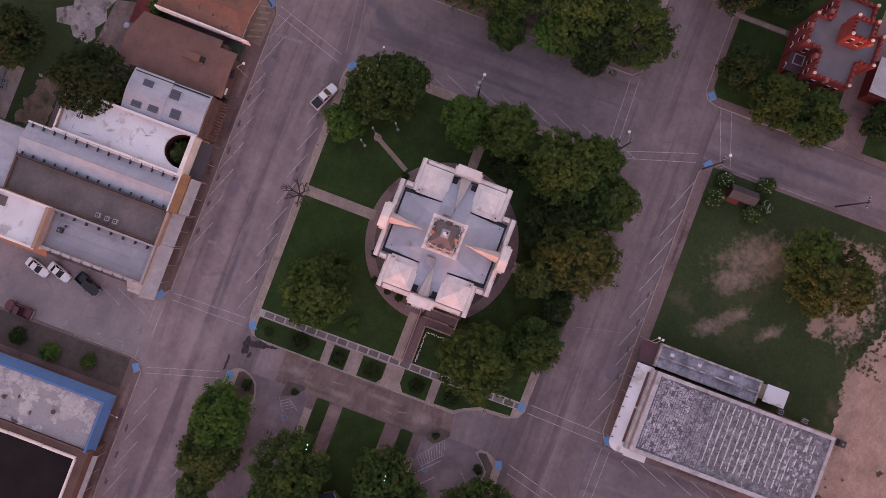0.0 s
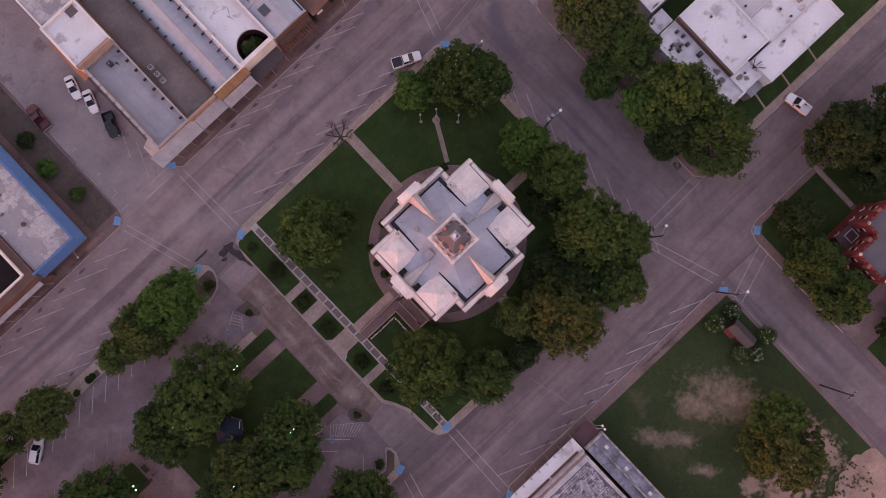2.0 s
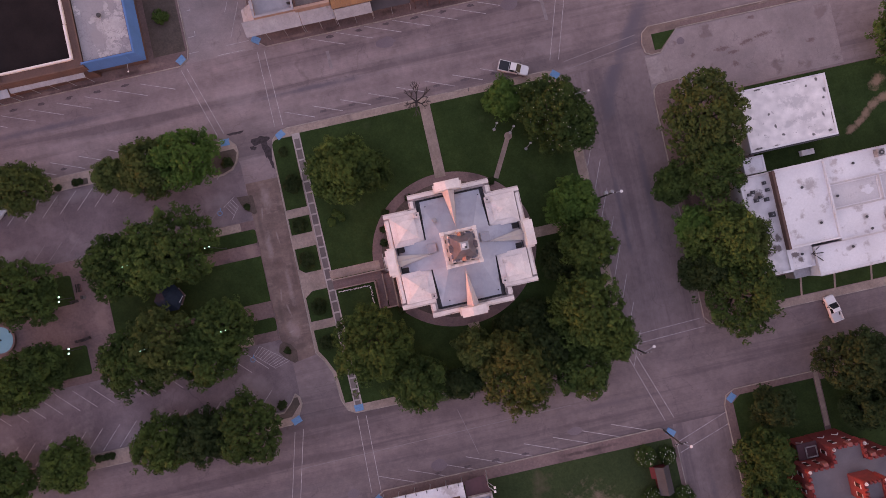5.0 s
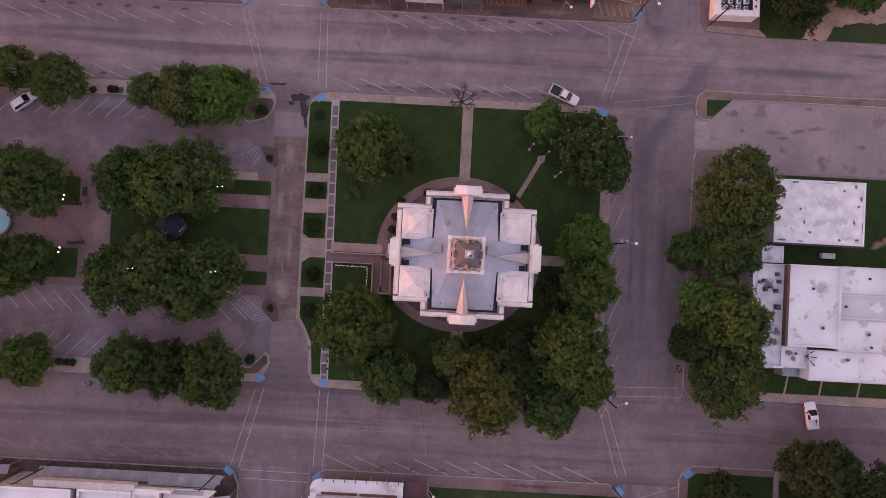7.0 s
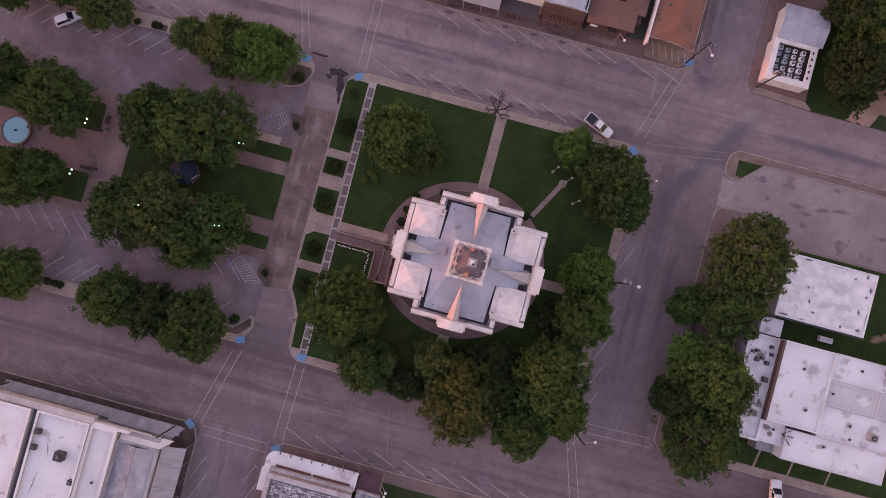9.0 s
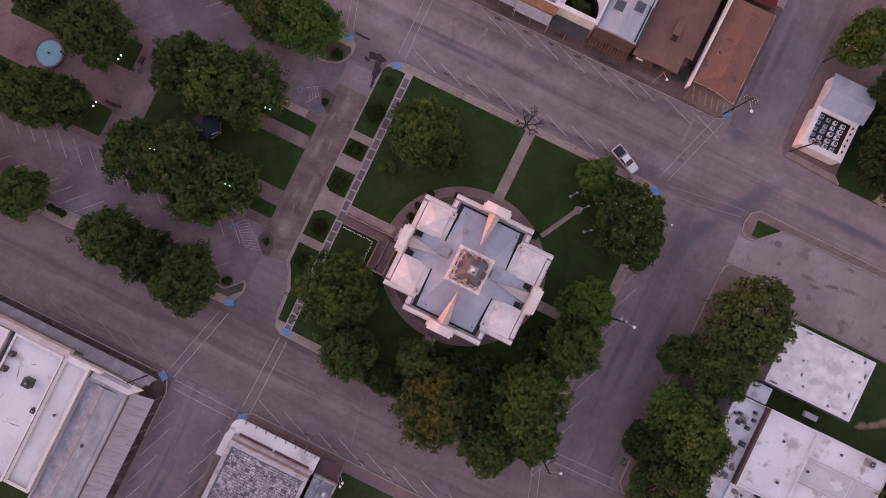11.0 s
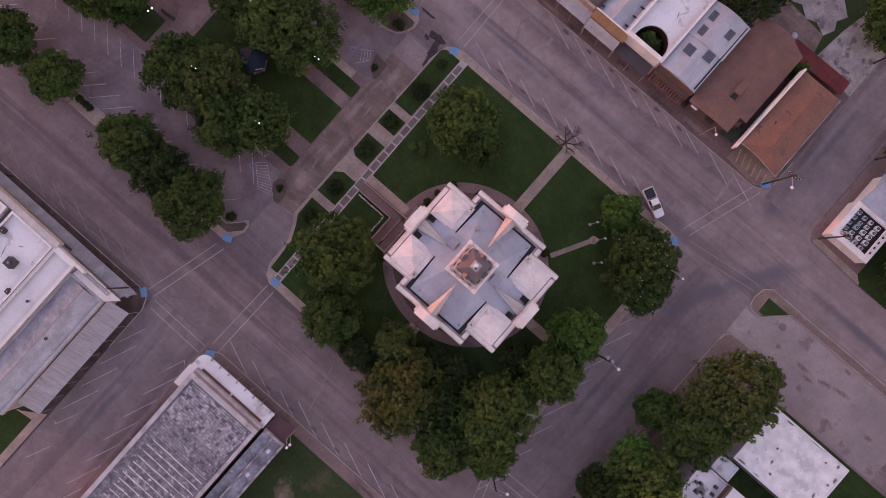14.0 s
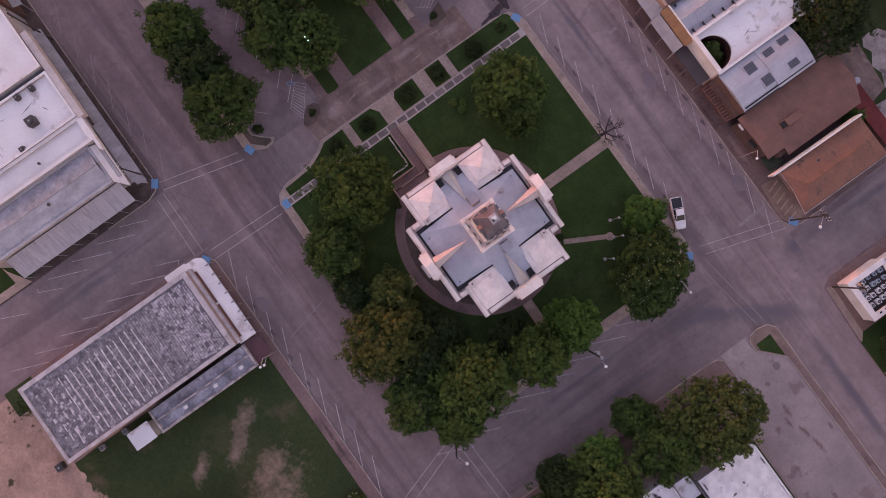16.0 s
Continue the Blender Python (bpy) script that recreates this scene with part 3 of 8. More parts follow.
BARK = mat("bark", (0.075, 0.055, 0.046), (0.048, 0.036, 0.031), 0.95, 1.5, 9, 0.35, 0.8)
BARK_DEAD = mat("dead_wood", (0.050, 0.036, 0.034), (0.035, 0.026, 0.025), 0.95, 1.5, 9, 0.3, 0.6)
WOOD_POLE = mat("weathered_pole_wood", (0.045, 0.036, 0.034), (0.032, 0.026, 0.025), 0.95, 1.5, 9, 0.3, 0.5)
WATER = mat("pale_blue_pool_water", (0.20, 0.40, 0.46), (0.17, 0.36, 0.42), 0.15, 0.6, 5, 0.05, 0.15)
GLOBE = mat("lit_lamp_globe", (0.42, 0.95, 0.50), (0.42, 0.95, 0.50), 0.4, 1.0, 5, 0.0, 0.0, emit=0.55)
FLOWER = mat("white_blossom", (0.75, 0.72, 0.66), (0.66, 0.62, 0.56), 0.7, 2.0, 9, 0.1, 0.0)


def leaf(name, c1, c2, clump=0.5):
    return mat(name, c1, c2, 0.9, clump, 1.6, 0.25, 0.0, piece=0.12, island=0.05, spec=0.08)


LEAF = {
    "deep": leaf("deep_green_leaves", (0.054, 0.087, 0.021), (0.027, 0.046, 0.013)),
    "mid": leaf("mid_green_leaves", (0.074, 0.112, 0.025), (0.035, 0.059, 0.015)),
    "bright": leaf("bright_green_leaves", (0.069, 0.128, 0.024), (0.041, 0.081, 0.017)),
    "olive": leaf("olive_leaves", (0.082, 0.104, 0.028), (0.039, 0.058, 0.017)),
    "gold": leaf("yellowing_leaves", (0.086, 0.090, 0.023), (0.029, 0.050, 0.014), 0.42),
    # dark foliage; for trees under larger ones the shade is in this colour
    "dark": leaf("dark_and_shade_tinted_leaves", (0.032, 0.048, 0.017), (0.023, 0.036, 0.012)),
}

# ---- mesh helpers ----
class Geo:
    """Vertices and faces of one part."""

    def __init__(self):
        self.v, self.f = [], []

    def add(self, vs, fs):
        o = len(self.v)
        self.v += [tuple(p) for p in vs]
        self.f += [tuple(i + o for i in f) for f in fs]
        return self

    def box(self, x0, y0, z0, x1, y1, z1, c=0.0):
        """A box; c chamfers its upright edges and its top rim."""
        if not c:
            return self.prism([(x0, y0), (x1, y0), (x1, y1), (x0, y1)], z0, z1)
        ring = lambda a: [(x0 + a, y0 + c), (x0 + c, y0 + a), (x1 - c, y0 + a), (x1 - a, y0 + c), (x1 - a, y1 - c), (x1 - c, y1 - a), (x0 + c, y1 - a), (x0 + a, y1 - c)]
        return self.loft([(ring(0), z0), (ring(0), z1 - c), (ring(c * 0.6), z1)])

    def prism(self, poly, z0, z1):
        return self.loft([(poly, z0), (poly, z1)])

    def loft(self, rings):
        """Rings of equal count, each with its height, joined and capped."""
        k = len(rings[0][0])
        vs = [(p[0], p[1], z) for ring, z in rings for p in ring]
        fs = [tuple(range(k - 1, -1, -1)), tuple((len(rings) - 1) * k + i for i in range(k))]
        for r in range(len(rings) - 1):
            for i in range(k):
                j = (i + 1) % k
                fs.append((r * k + i, r * k + j, (r + 1) * k + j, (r + 1) * k + i))
        return self.add(vs, fs)

    def cyl(self, x, y, z0, z1, r0, r1=None, k=12):
        r1 = r0 if r1 is None else r1
        ring = lambda r: [(x + r * math.cos(2 * math.pi * i / k), y + r * math.sin(2 * math.pi * i / k)) for i in range(k)]
        return self.loft([(ring(r0), z0), (ring(r1), z1)])

    def tube(self, a, b, r0, r1=None, k=8):
        """A tapered rod between two points."""
        r1 = r0 if r1 is None else r1
        a, b = Vector(a), Vector(b)
        q = (b - a).to_track_quat("Z", "Y")
        vs = []
        for p, r in ((a, r0), (b, r1)):
            vs += [p + q @ Vector((r * math.cos(2 * math.pi * i / k), r * math.sin(2 * math.pi * i / k), 0)) for i in range(k)]
        fs = [tuple(range(k - 1, -1, -1)), tuple(range(k, 2 * k))]
        fs += [(i, (i + 1) % k, k + (i + 1) % k, k + i) for i in range(k)]
        return self.add(vs, fs)

    def ball(self, x, y, z, r, k=10, rings=6, squash=1.0):
        vs, fs = [(x, y, z - r * squash)], []
        for j in range(1, rings):
            a = -math.pi / 2 + math.pi * j / rings
            vs += [(x + r * math.cos(a) * math.cos(2 * math.pi * i / k), y + r * math.cos(a) * math.sin(2 * math.pi * i / k), z + r * squash * math.sin(a)) for i in range(k)]
        vs.append((x, y, z + r * squash))
        for i in range(k):
            j = (i + 1) % k
            fs += [(0, 1 + j, 1 + i), (len(vs) - 1, len(vs) - 1 - k + i, len(vs) - 1 - k + j)]
            for q in range(rings - 2):
                fs.append((1 + q * k + i, 1 + q * k + j, 1 + (q + 1) * k + j, 1 + (q + 1) * k + i))
        return self.add(vs, fs)

    def sheet(self, corners, thick=0.08):
        """A sloping four-sided plate with thickness below it."""
        c = [Vector(p) for p in corners]
        nrm = (c[1] - c[0]).cross(c[2] - c[0]).normalized()
        if nrm.z < 0:
            c.reverse()
            nrm = -nrm
        lo = [p - nrm * thick for p in c]
        k = len(c)
        return self.add(lo + c, [tuple(range(k - 1, -1, -1)), tuple(range(k, 2 * k))] + [(i, (i + 1) % k, k + (i + 1) % k, k + i) for i in range(k)])

    def mesh(self, name, material, smooth=False):
        me = bpy.data.meshes.new(name)
        me.from_pydata(self.v, [], self.f)
        me.materials.append(material)
        if smooth:
            me.polygons.foreach_set("use_smooth", [True] * len(me.polygons))
        me.update()
        return me


def part(name, geo, material, parent, label="", smooth=False):
    ob = new(name, geo if isinstance(geo, bpy.types.Mesh) else geo.mesh(name, material, smooth))
    ob.parent = parent
    if label:
        tagged(ob, label)
    return ob


def thing(name, label, category, group="", kind="", at=None):
    return_ob = new(name)
    return_ob.empty_display_size = 0.5
    if at is not None:
        return_ob.matrix_basis = at
    return tagged(return_ob, label, category, group, kind)


def single(name, geo, material, label, category, group="", kind="", smooth=False, at=None):
    ob = new(name, geo.mesh(name, material, smooth))
    if at is not None:
        ob.matrix_basis = at
    return tagged(ob, label, category, group, kind)


def rect(x0, y0, x1, y1):
    return [(x0, y0), (x1, y0), (x1, y1), (x0, y1)]


def ellipse(x, y, rx, ry, k=48, a0=0.0, a1=360.0):
    return [(x + rx * math.cos(radians(a0 + (a1 - a0) * i / k)), y + ry * math.sin(radians(a0 + (a1 - a0) * i / k))) for i in range(k + (a1 - a0 < 360))]


def rounded(x0, y0, x1, y1, r, corners="1111", k=7):
    """A rectangle with some corners rounded, in the order south-west, south-east, north-east, north-west."""
    out = []
    for i, (cx, cy, px, py) in enumerate(((x0, y0, 1, 1), (x1, y0, -1, 1), (x1, y1, -1, -1), (x0, y1, 1, -1))):
        if corners[i] == "1":
            out += [(cx + px * r + r * math.cos(radians(180 + 90 * i + 90 * j / k)), cy + py * r + r * math.sin(radians(180 + 90 * i + 90 * j / k))) for j in range(k + 1)]
        else:
            out.append((cx, cy))
    return out


def flat(name, poly, z, material, label, category, thick=0.3, group=""):
    """A piece of ground: a slab whose top is at z."""
    return single(name, Geo().prism(poly, z - thick, z), material, label, category, group, "structure")


def curb(points, parent, w=0.18, h=0.16, closed=False, piece=2.4):
    """Kerb stones along a line of points, each stone a piece."""
    pts = [Vector((*p, 0)) for p in points]
    if closed:
        pts.append(pts[0])
    for a, b in zip(pts, pts[1:]):
        n = max(1, round((b - a).length / piece))
        d = (b - a) / n
        side = Vector((-d.y, d.x, 0)).normalized() * w / 2
        for i in range(n):
            p, q = a + d * (i + 0.004), a + d * (i + 0.996)
            g = Geo().loft([([(p - side)[:2], (q - side)[:2], (q + side)[:2], (p + side)[:2]], -0.1), ([(p - side * 0.9)[:2], (q - side * 0.9)[:2], (q + side * 0.9)[:2], (p + side * 0.9)[:2]], h)])
            part("kerb_stone", g, KERB, parent)


def stripe(a, b, parent, w=0.11, z=0.0, material=None, name="line"):
    a, b = Vector((*a, 0)), Vector((*b, 0))
    d = (b - a).normalized()
    s = Vector((-d.y, d.x, 0)) * w / 2
    part(name, Geo().prism([(a - s)[:2], (b - s)[:2], (b + s)[:2], (a + s)[:2]], z - 0.03, z + 0.005), material or PAINT, parent)

# ---- ground, streets and pavements ----
flat("ground", rect(-2000, -2000, 2000, 2000), -0.06, FAR, "dry scrubby grassland reaching to the horizon", "ground", 1.0)
flat("road", rect(-118, -112, 118, 112), 0.0, ASPHALT, "worn mauve-grey asphalt streets round the courthouse square", "road", 0.05)
flat("road", rect(-118, -112, 118, -23.2), 0.002, ASPHALT_S, "dull worn asphalt street along the grassy lot", "road", 0.02)
flat("road", rect(26.4, -24.5, 41.1, 27.0), 0.004, ASPHALT_Y, "worn asphalt street beside the shaded lawn", "road", 0.02)
flat("road", rect(31.3, -112, 41.3, -39.7), 0.004, ASPHALT_Y, "asphalt side street along the grassy lot", "road", 0.02)
flat("road", rect(31.2, 44.2, 41.2, 112), 0.004, ASPHALT_Y, "asphalt side street beside the corner shop", "road", 0.02)
flat("road", rect(-38.3, -112, -25.4, -39.7), 0.004, ASPHALT_Y, "asphalt side street with angled parking lines", "road", 0.02)
flat("road", rect(-40.6, 44.2, -28.2, 112), 0.004, ASPHALT_PALE, "pale asphalt side street with parked cars", "road", 0.02)
flat("parking_lot", rounded(-118, 13.5, -35.6, 26.5, 3, "0010"), 0.004, ASPHALT_LOT, "faded asphalt parking lane beside the park", "parking lot", 0.02)
flat("parking_lot", rounded(-118, -22.0, -34.0, -9.0, 3, "0100"), 0.004, ASPHALT_LOT, "faded asphalt parking lane on the park's shaded side", "parking lot", 0.02)
flat("parking_lot", [(41.3, 19.2), (55.5, 18.3), (77.0, 18.3), (77.0, 31.2), (48.2, 31.2), (44.2, 27.4), (41.3, 27.4)], 0.006, ASPHALT_PALE, "pale cracked asphalt lot beside a white-roofed shop", "parking lot", 0.02)
_r = random.Random(4)
def blot(cx, cy, rx, ry, k=26):
    p, q = _r.uniform(0, 6.28), _r.uniform(0, 6.28)
    ring = [(a, 0.82 + 0.2 * math.sin(2 * a + p) + 0.13 * math.sin(5 * a + q) + _r.uniform(-0.04, 0.04)) for a in [2 * math.pi * i / k for i in range(k)]]
    return [(cx + rx * math.cos(a) * f, cy + ry * math.sin(a) * f) for a, f in ring]
_g = Geo()
for k, (cx, cy, rx, ry) in enumerate(((-31.2, 27.5, 1.7, 1.1), (-30.3, 25.4, 0.85, 2.4), (-32.7, 26.4, 0.6, 0.5), (-29.9, 22.8, 0.3, 1.2), (-35.8, 29.8, 1.1, 0.34), (-34.4, 29.8, 0.8, 0.24))):
    _g.prism(blot(cx, cy, rx, ry), -0.02, 0.009 + 0.0006 * k)
single("asphalt_patch", _g, OIL, "black spill of fresh tar on the asphalt", "asphalt patch", "", "structure")
for x, y, rx, ry in ((-4.7, 40.2, 1.9, 1.1), (19.0, 42.2, 1.7, 1.2), (-12.0, -37.6, 1.5, 1.2), (13.6, -37.0, 1.5, 0.8), (-28.2, -39.2, 1.3, 0.8), (48.4, 28.7, 0.8, 0.7)):
    single("asphalt_patch", Geo().prism([(x + rx * math.cos(a) * _r.uniform(0.8, 1.05), y + ry * math.sin(a) * _r.uniform(0.8, 1.05)) for a in [2 * math.pi * i / 14 for i in range(14)]], -0.02, 0.010), ASPHALT_DARK, "dark asphalt repair in the street", "asphalt patch", "asphalt repairs", "structure")
for x0, y0, dx, k in ((-14.5, 43.5, 5.3, 6), (-18.5, 30.3, 5.3, 7), (-79.5, 42.8, 5.25, 6), (-12.4, -39.0, 5.4, 4), (-73, 30.2, 5.4, 2)):
    for i in range(k):
        e = [(x0 + dx * i + _r.uniform(-0.3, 0.3) + 0.75 * math.cos(a) * _r.uniform(0.7, 1.1), y0 + 0.28 * math.sin(a) * _r.uniform(0.7, 1.2)) for a in [2 * math.pi * j / 12 for j in range(12)]]
        single("oil_stain", Geo().prism(e, -0.02, 0.011), DRIP, "dark oil drip on a parking bay", "oil stain", "oil drips in the bays", "structure")

def ragged(poly, seed, step=0.7, amp=0.28):
    """An outline broken up into short uneven lengths."""
    rg = random.Random(seed)
    out = []
    for (x0, y0), (x1, y1) in zip(poly, poly[1:] + poly[:1]):
        k = max(1, round(math.hypot(x1 - x0, y1 - y0) / step))
        out += [(x0 + (x1 - x0) * i / k + rg.uniform(-amp, amp), y0 + (y1 - y0) * i / k + rg.uniform(-amp, amp)) for i in range(k)]
    return out

# --- the courthouse square ---
SQUARE = [(-24.6, -25.0), (20.5, -25.6), (24.0, -24.6), (25.8, -22.0), (26.3, -18), (26.4, 20), (25.9, 25.5), (24.6, 28.0), (22.8, 28.6), (-25.8, 28.7), (-27.6, 28.3), (-28.9, 27.1), (-29.4, 24.5),
          (-29.5, -12.8), (-28.4, -14.3), (-27.2, -17.0), (-26.8, -22.2), (-26.0, -24.2)]
flat("pavement", SQUARE, 0.14, CONCRETE, "pale pinkish concrete pavement round the courthouse lawn", "pavement", 0.2)
flat("lawn", [(-23.7, -23.6), (20.5, -23.9), (23.6, -22), (24.6, -18), (24.6, 22), (23.6, 26), (22, 27.3), (-23.8, 27.3)], 0.17, GRASS, "dark green mown lawn round the courthouse", "lawn", 0.1)
flat("pavement", rounded(21.5, -22.2, 24.5, -14.5, 1.2), 0.172, SOIL, "bare shaded soil under the trees", "soil", 0.1)
for y0, y1, c in ((13.8, 27.0, "0001"), (9.1, 12.2, "0000"), (2.0, 6.5, "0000"), (-7.1, -1.7, "0000")):
    poly = rounded(-29.2, y0, -25.3, y1, 1.2, c)
    if y0 == 2.0:
        poly = [(-28.2, 1.9), (-25.2, 1.9), (-25.2, 6.5), (-29.2, 6.5), (-29.2, 2.7)]
    if y0 == -7.1:
        poly = [(-29.1, -7.1), (-25.0, -7.1), (-24.9, -1.6), (-27.7, -1.6), (-29.1, -2.6)]
    flat("lawn", poly, 0.17, GRASS, "small clipped lawn panel between crossing walks", "lawn", 0.1, "lawn panels by the walk")
flat("lawn", [(-28.9, -12.6), (-29.0, -8.7), (-24.9, -8.7), (-24.5, -22.8), (-26.2, -22.8), (-26.6, -17.0), (-27.9, -14.2)], 0.17, GRASS, "narrow lawn panel with a curved kerb", "lawn", 0.1, "lawn panels by the walk")
flat("pavement", ellipse(-0.65, 0.3, 15.05, 14.15, 72), 0.19, PAVING, "oval brown paved walk round the courthouse", "pavement", 0.1)
flat("planting_bed", ellipse(-0.65, 0.3, 13.3, 12.4, 72), 0.205, SOIL, "dark planting bed against the courthouse walls", "planting bed", 0.1)
flat("pavement", rect(-1.25, 13.7, 0.7, 27.4), 0.196, CONCRETE, "straight concrete walk across the lawn", "pavement", 0.1)
flat("pavement", rect(-1.2, -24.0, 0.8, -13.6), 0.196, CONCRETE, "shaded concrete walk under the trees", "pavement", 0.1)
flat("pavement", rect(14.4, -0.95, 24.7, 0.9), 0.196, CONCRETE, "concrete walk half hidden by trees", "pavement", 0.1)
flat("pavement", rect(-23.9, -0.3, -14.6, 1.35), 0.196, CONCRETE, "concrete walk up to the courthouse steps", "pavement", 0.1)
flat("pavement", [(9.2, 11.5), (10.0, 11.1), (13.75, 18.0), (13.0, 18.4)], 0.196, CONCRETE, "narrow slanting concrete walk ending in a disc", "pavement", 0.1)
flat("pavement", ellipse(13.5, 18.4, 0.72, 0.72, 20), 0.200, CONCRETE, "small concrete disc at the end of the walk", "pavement", 0.1)
# the slab walk: grey slabs between pale borders
_walk = flat("pavement", [(-25.25, 27.35), (-24.65, -24.3), (-23.15, -24.3), (-23.85, 27.35)], 0.185, mat("pale_walk_border", (0.40, 0.335, 0.315), (0.31, 0.258, 0.242), 0.9, 0.5, 8, 0.15, 0.3, mottle=0.12), "long walk of grey slabs with pale concrete borders", "pavement", 0.1)
for i in range(25):
    y = 26.3 - i * 2.05
    x = -24.55 + (27.35 - y) / 51.7 * 0.62
    part("slab", Geo().box(x - 0.5, y - 1.75, 0.1, x + 0.5, y, 0.192, 0.012), SLAB, _walk)
curb(SQUARE, thing("kerb", "pale concrete kerb round the courthouse square", "kerb", "", "structure"), closed=True, piece=3.0)

# --- the park ---
flat("plaza", [(-35.5, 20.2), (-29.5, 20.2), (-29.5, -13.0), (-33.0, -13.6), (-35.3, -9.0)], 0.06, PLAZA, "stained brown concrete plaza between park and courthouse", "plaza", 0.2)
flat("pavement", rect(-118, -9.0, -35.4, 13.4), 0.14, PAVING, "brown concrete paving of the park", "pavement", 0.2)
flat("lawn", rect(-64.3, -1.7, -35.5, 6.7), 0.17, GRASS, "dark lawn in the middle of the park", "lawn", 0.1)
for x0, y0, x1, y1 in ((-66.5, 9.2, -35.5, 11.8), (-66.5, -7.2, -35.4, -4.7), (-95, 5.6, -70.3, 10.9), (-95, -7.6, -70.0, -2.2)):
    flat("lawn", rounded(x0, y0, x1, y1, 0.5), 0.17, GRASS, "dark lawn strip under the park trees", "lawn", 0.1, "park lawn strips")
for y0, y1, x1 in ((11.9, 13.35, -38), (-8.95, -7.3, -40)):
    flat("pavement", rect(-66.0, y0, x1, y1), 0.15, CONCRETE, "pale concrete pavement along the parking lane", "pavement", 0.1)
for poly, m, lab in (([(-37.6, 18.2), (-34.7, 18.0), (-34.5, 14.8), (-35.0, 14.4), (-36.8, 16.0)], SOIL, "brown soil island beside the hatched bay"),
                     ([(-36.0, -11.2), (-35.6, -9.9), (-34.9, -9.5), (-33.7, -10.2), (-32.8, -11.6), (-32.9, -13.5), (-33.6, -13.7), (-35.0, -12.6)][::-1], SOIL, "small brown soil island beside the hatched bay")):
    flat("traffic_island", poly, 0.15, m, lab, "traffic island", 0.2, "planted islands")
for tip, y0, y1, yb in (([(-41.0, 22.6), (-39.0, 22.7), (-37.2, 23.3), (-36.1, 24.5), (-35.5, 26.2), (-35.7, 27.7), (-36.6, 28.7), (-39.0, 29.0)], 26.4, 28.8, 27.0),
                        ([(-40.4, -24.7), (-36.4, -24.6), (-34.9, -23.2), (-33.9, -21.2), (-34.1, -19.9), (-34.8, -19.2), (-35.8, -20.6), (-37.3, -22.0)], -24.6, -22.1, -22.9)):
    isl = ([(-118, y0), (-41.5, y0)] + tip + [(-118, y1)]) if y0 > 0 else ([(-118, y0)] + tip + [(-118, y1)])
    flat("pavement", isl, 0.14, CONCRETE, "long concrete island between street and parking lane", "pavement", 0.2, "long islands")
    curb(isl, thing("kerb", "pale kerb of the long island", "kerb", "island kerbs", "structure"), closed=True, w=0.14, piece=4)
    bed = [(-40.8, 22.9), (-39.1, 22.95), (-37.4, 23.5), (-36.4, 24.6), (-35.8, 26.2), (-36.2, 27.0), (-40.8, 27.0)] if y0 > 0 else [(-40, -23.3), (-36.2, -23.2), (-34.3, -21.2), (-34.5, -19.9), (-35.1, -19.9), (-36.0, -21.0), (-37.4, -22.3), (-40, -22.3)]
    flat("planting_bed", bed, 0.16, SOIL, "brown soil bed at the island's rounded end", "planting bed", 0.1)
    for x0, x1 in ((-92, -73), (-66.4, -63.5), (-62.5, -42)):
        flat("planting_bed", rect(x0, yb - 0.45, x1, yb + 0.65), 0.165, SOIL, "dark soil strip under the island trees", "planting bed", 0.1)

# --- blocks across the streets ---
flat("pavement", [(-28.3, 112), (-28.3, 47.2), (-27.6, 45.2), (-26.4, 44.2), (28.5, 44.2), (30.2, 45.0), (31.0, 46.8), (31.0, 112)], 0.14, PAVING, "brown pavement in front of the shop row", "pavement", 0.2)
curb([(-28.3, 60), (-28.3, 47.2), (-27.6, 45.2), (-26.4, 44.2), (28.5, 44.2), (30.2, 45.0), (31.0, 46.8), (31.0, 52)], thing("kerb", "pale kerb in front of the shop row", "kerb", "", "structure"), piece=3)
_porch = flat("pavement", [(21.6, 45.0), (28.2, 44.45), (29.6, 45.2), (30.4, 47.0), (30.0, 48.6), (22.2, 48.8)], 0.165, mat("worn_tan_concrete", (0.235, 0.158, 0.125), (0.165, 0.110, 0.092), 0.9, 0.5, 8, 0.2, 0.3), "tan concrete corner with worn yellowish stripes", "pavement", 0.1)
for i in range(6):
    stripe((22.6 + i * 1.25, 47.9 - 0.1 * i), (23.4 + i * 1.2, 45.5 - 0.05 * i), _porch, 0.3, 0.166, mat("worn_yellow_paint", (0.37, 0.262, 0.19), (0.27, 0.19, 0.145), 0.9, 1.2, 10, 0.2, 0.1) if i == 0 else bpy.data.materials["worn_yellow_paint"])
flat("ground_patch", [(9.2, 66), (20, 64.2), (31, 68), (31, 112), (-28, 112), (-28, 76.6), (9.2, 76.6)], 0.15, GRASS_DRY, "patchy weedy ground behind the shops", "grass", 0.1)
flat("ground_patch", ragged([(2.0, 77.2), (2.6, 79.6), (1.2, 81.4), (-1.5, 81.2), (-2.8, 82.8), (-4.6, 82.0), (-5.8, 83.2), (-7.4, 82.6), (-7.4, 77.0), (-3.0, 76.9)], 1), 0.158, DIRT, "bare trodden dirt behind the white-roofed shop", "dirt", 0.1)
flat("pavement", rect(-7.8, 84.4, 2.4, 87.4), 0.165, CONCRETE, "pale concrete apron behind the shops", "pavement", 0.1)
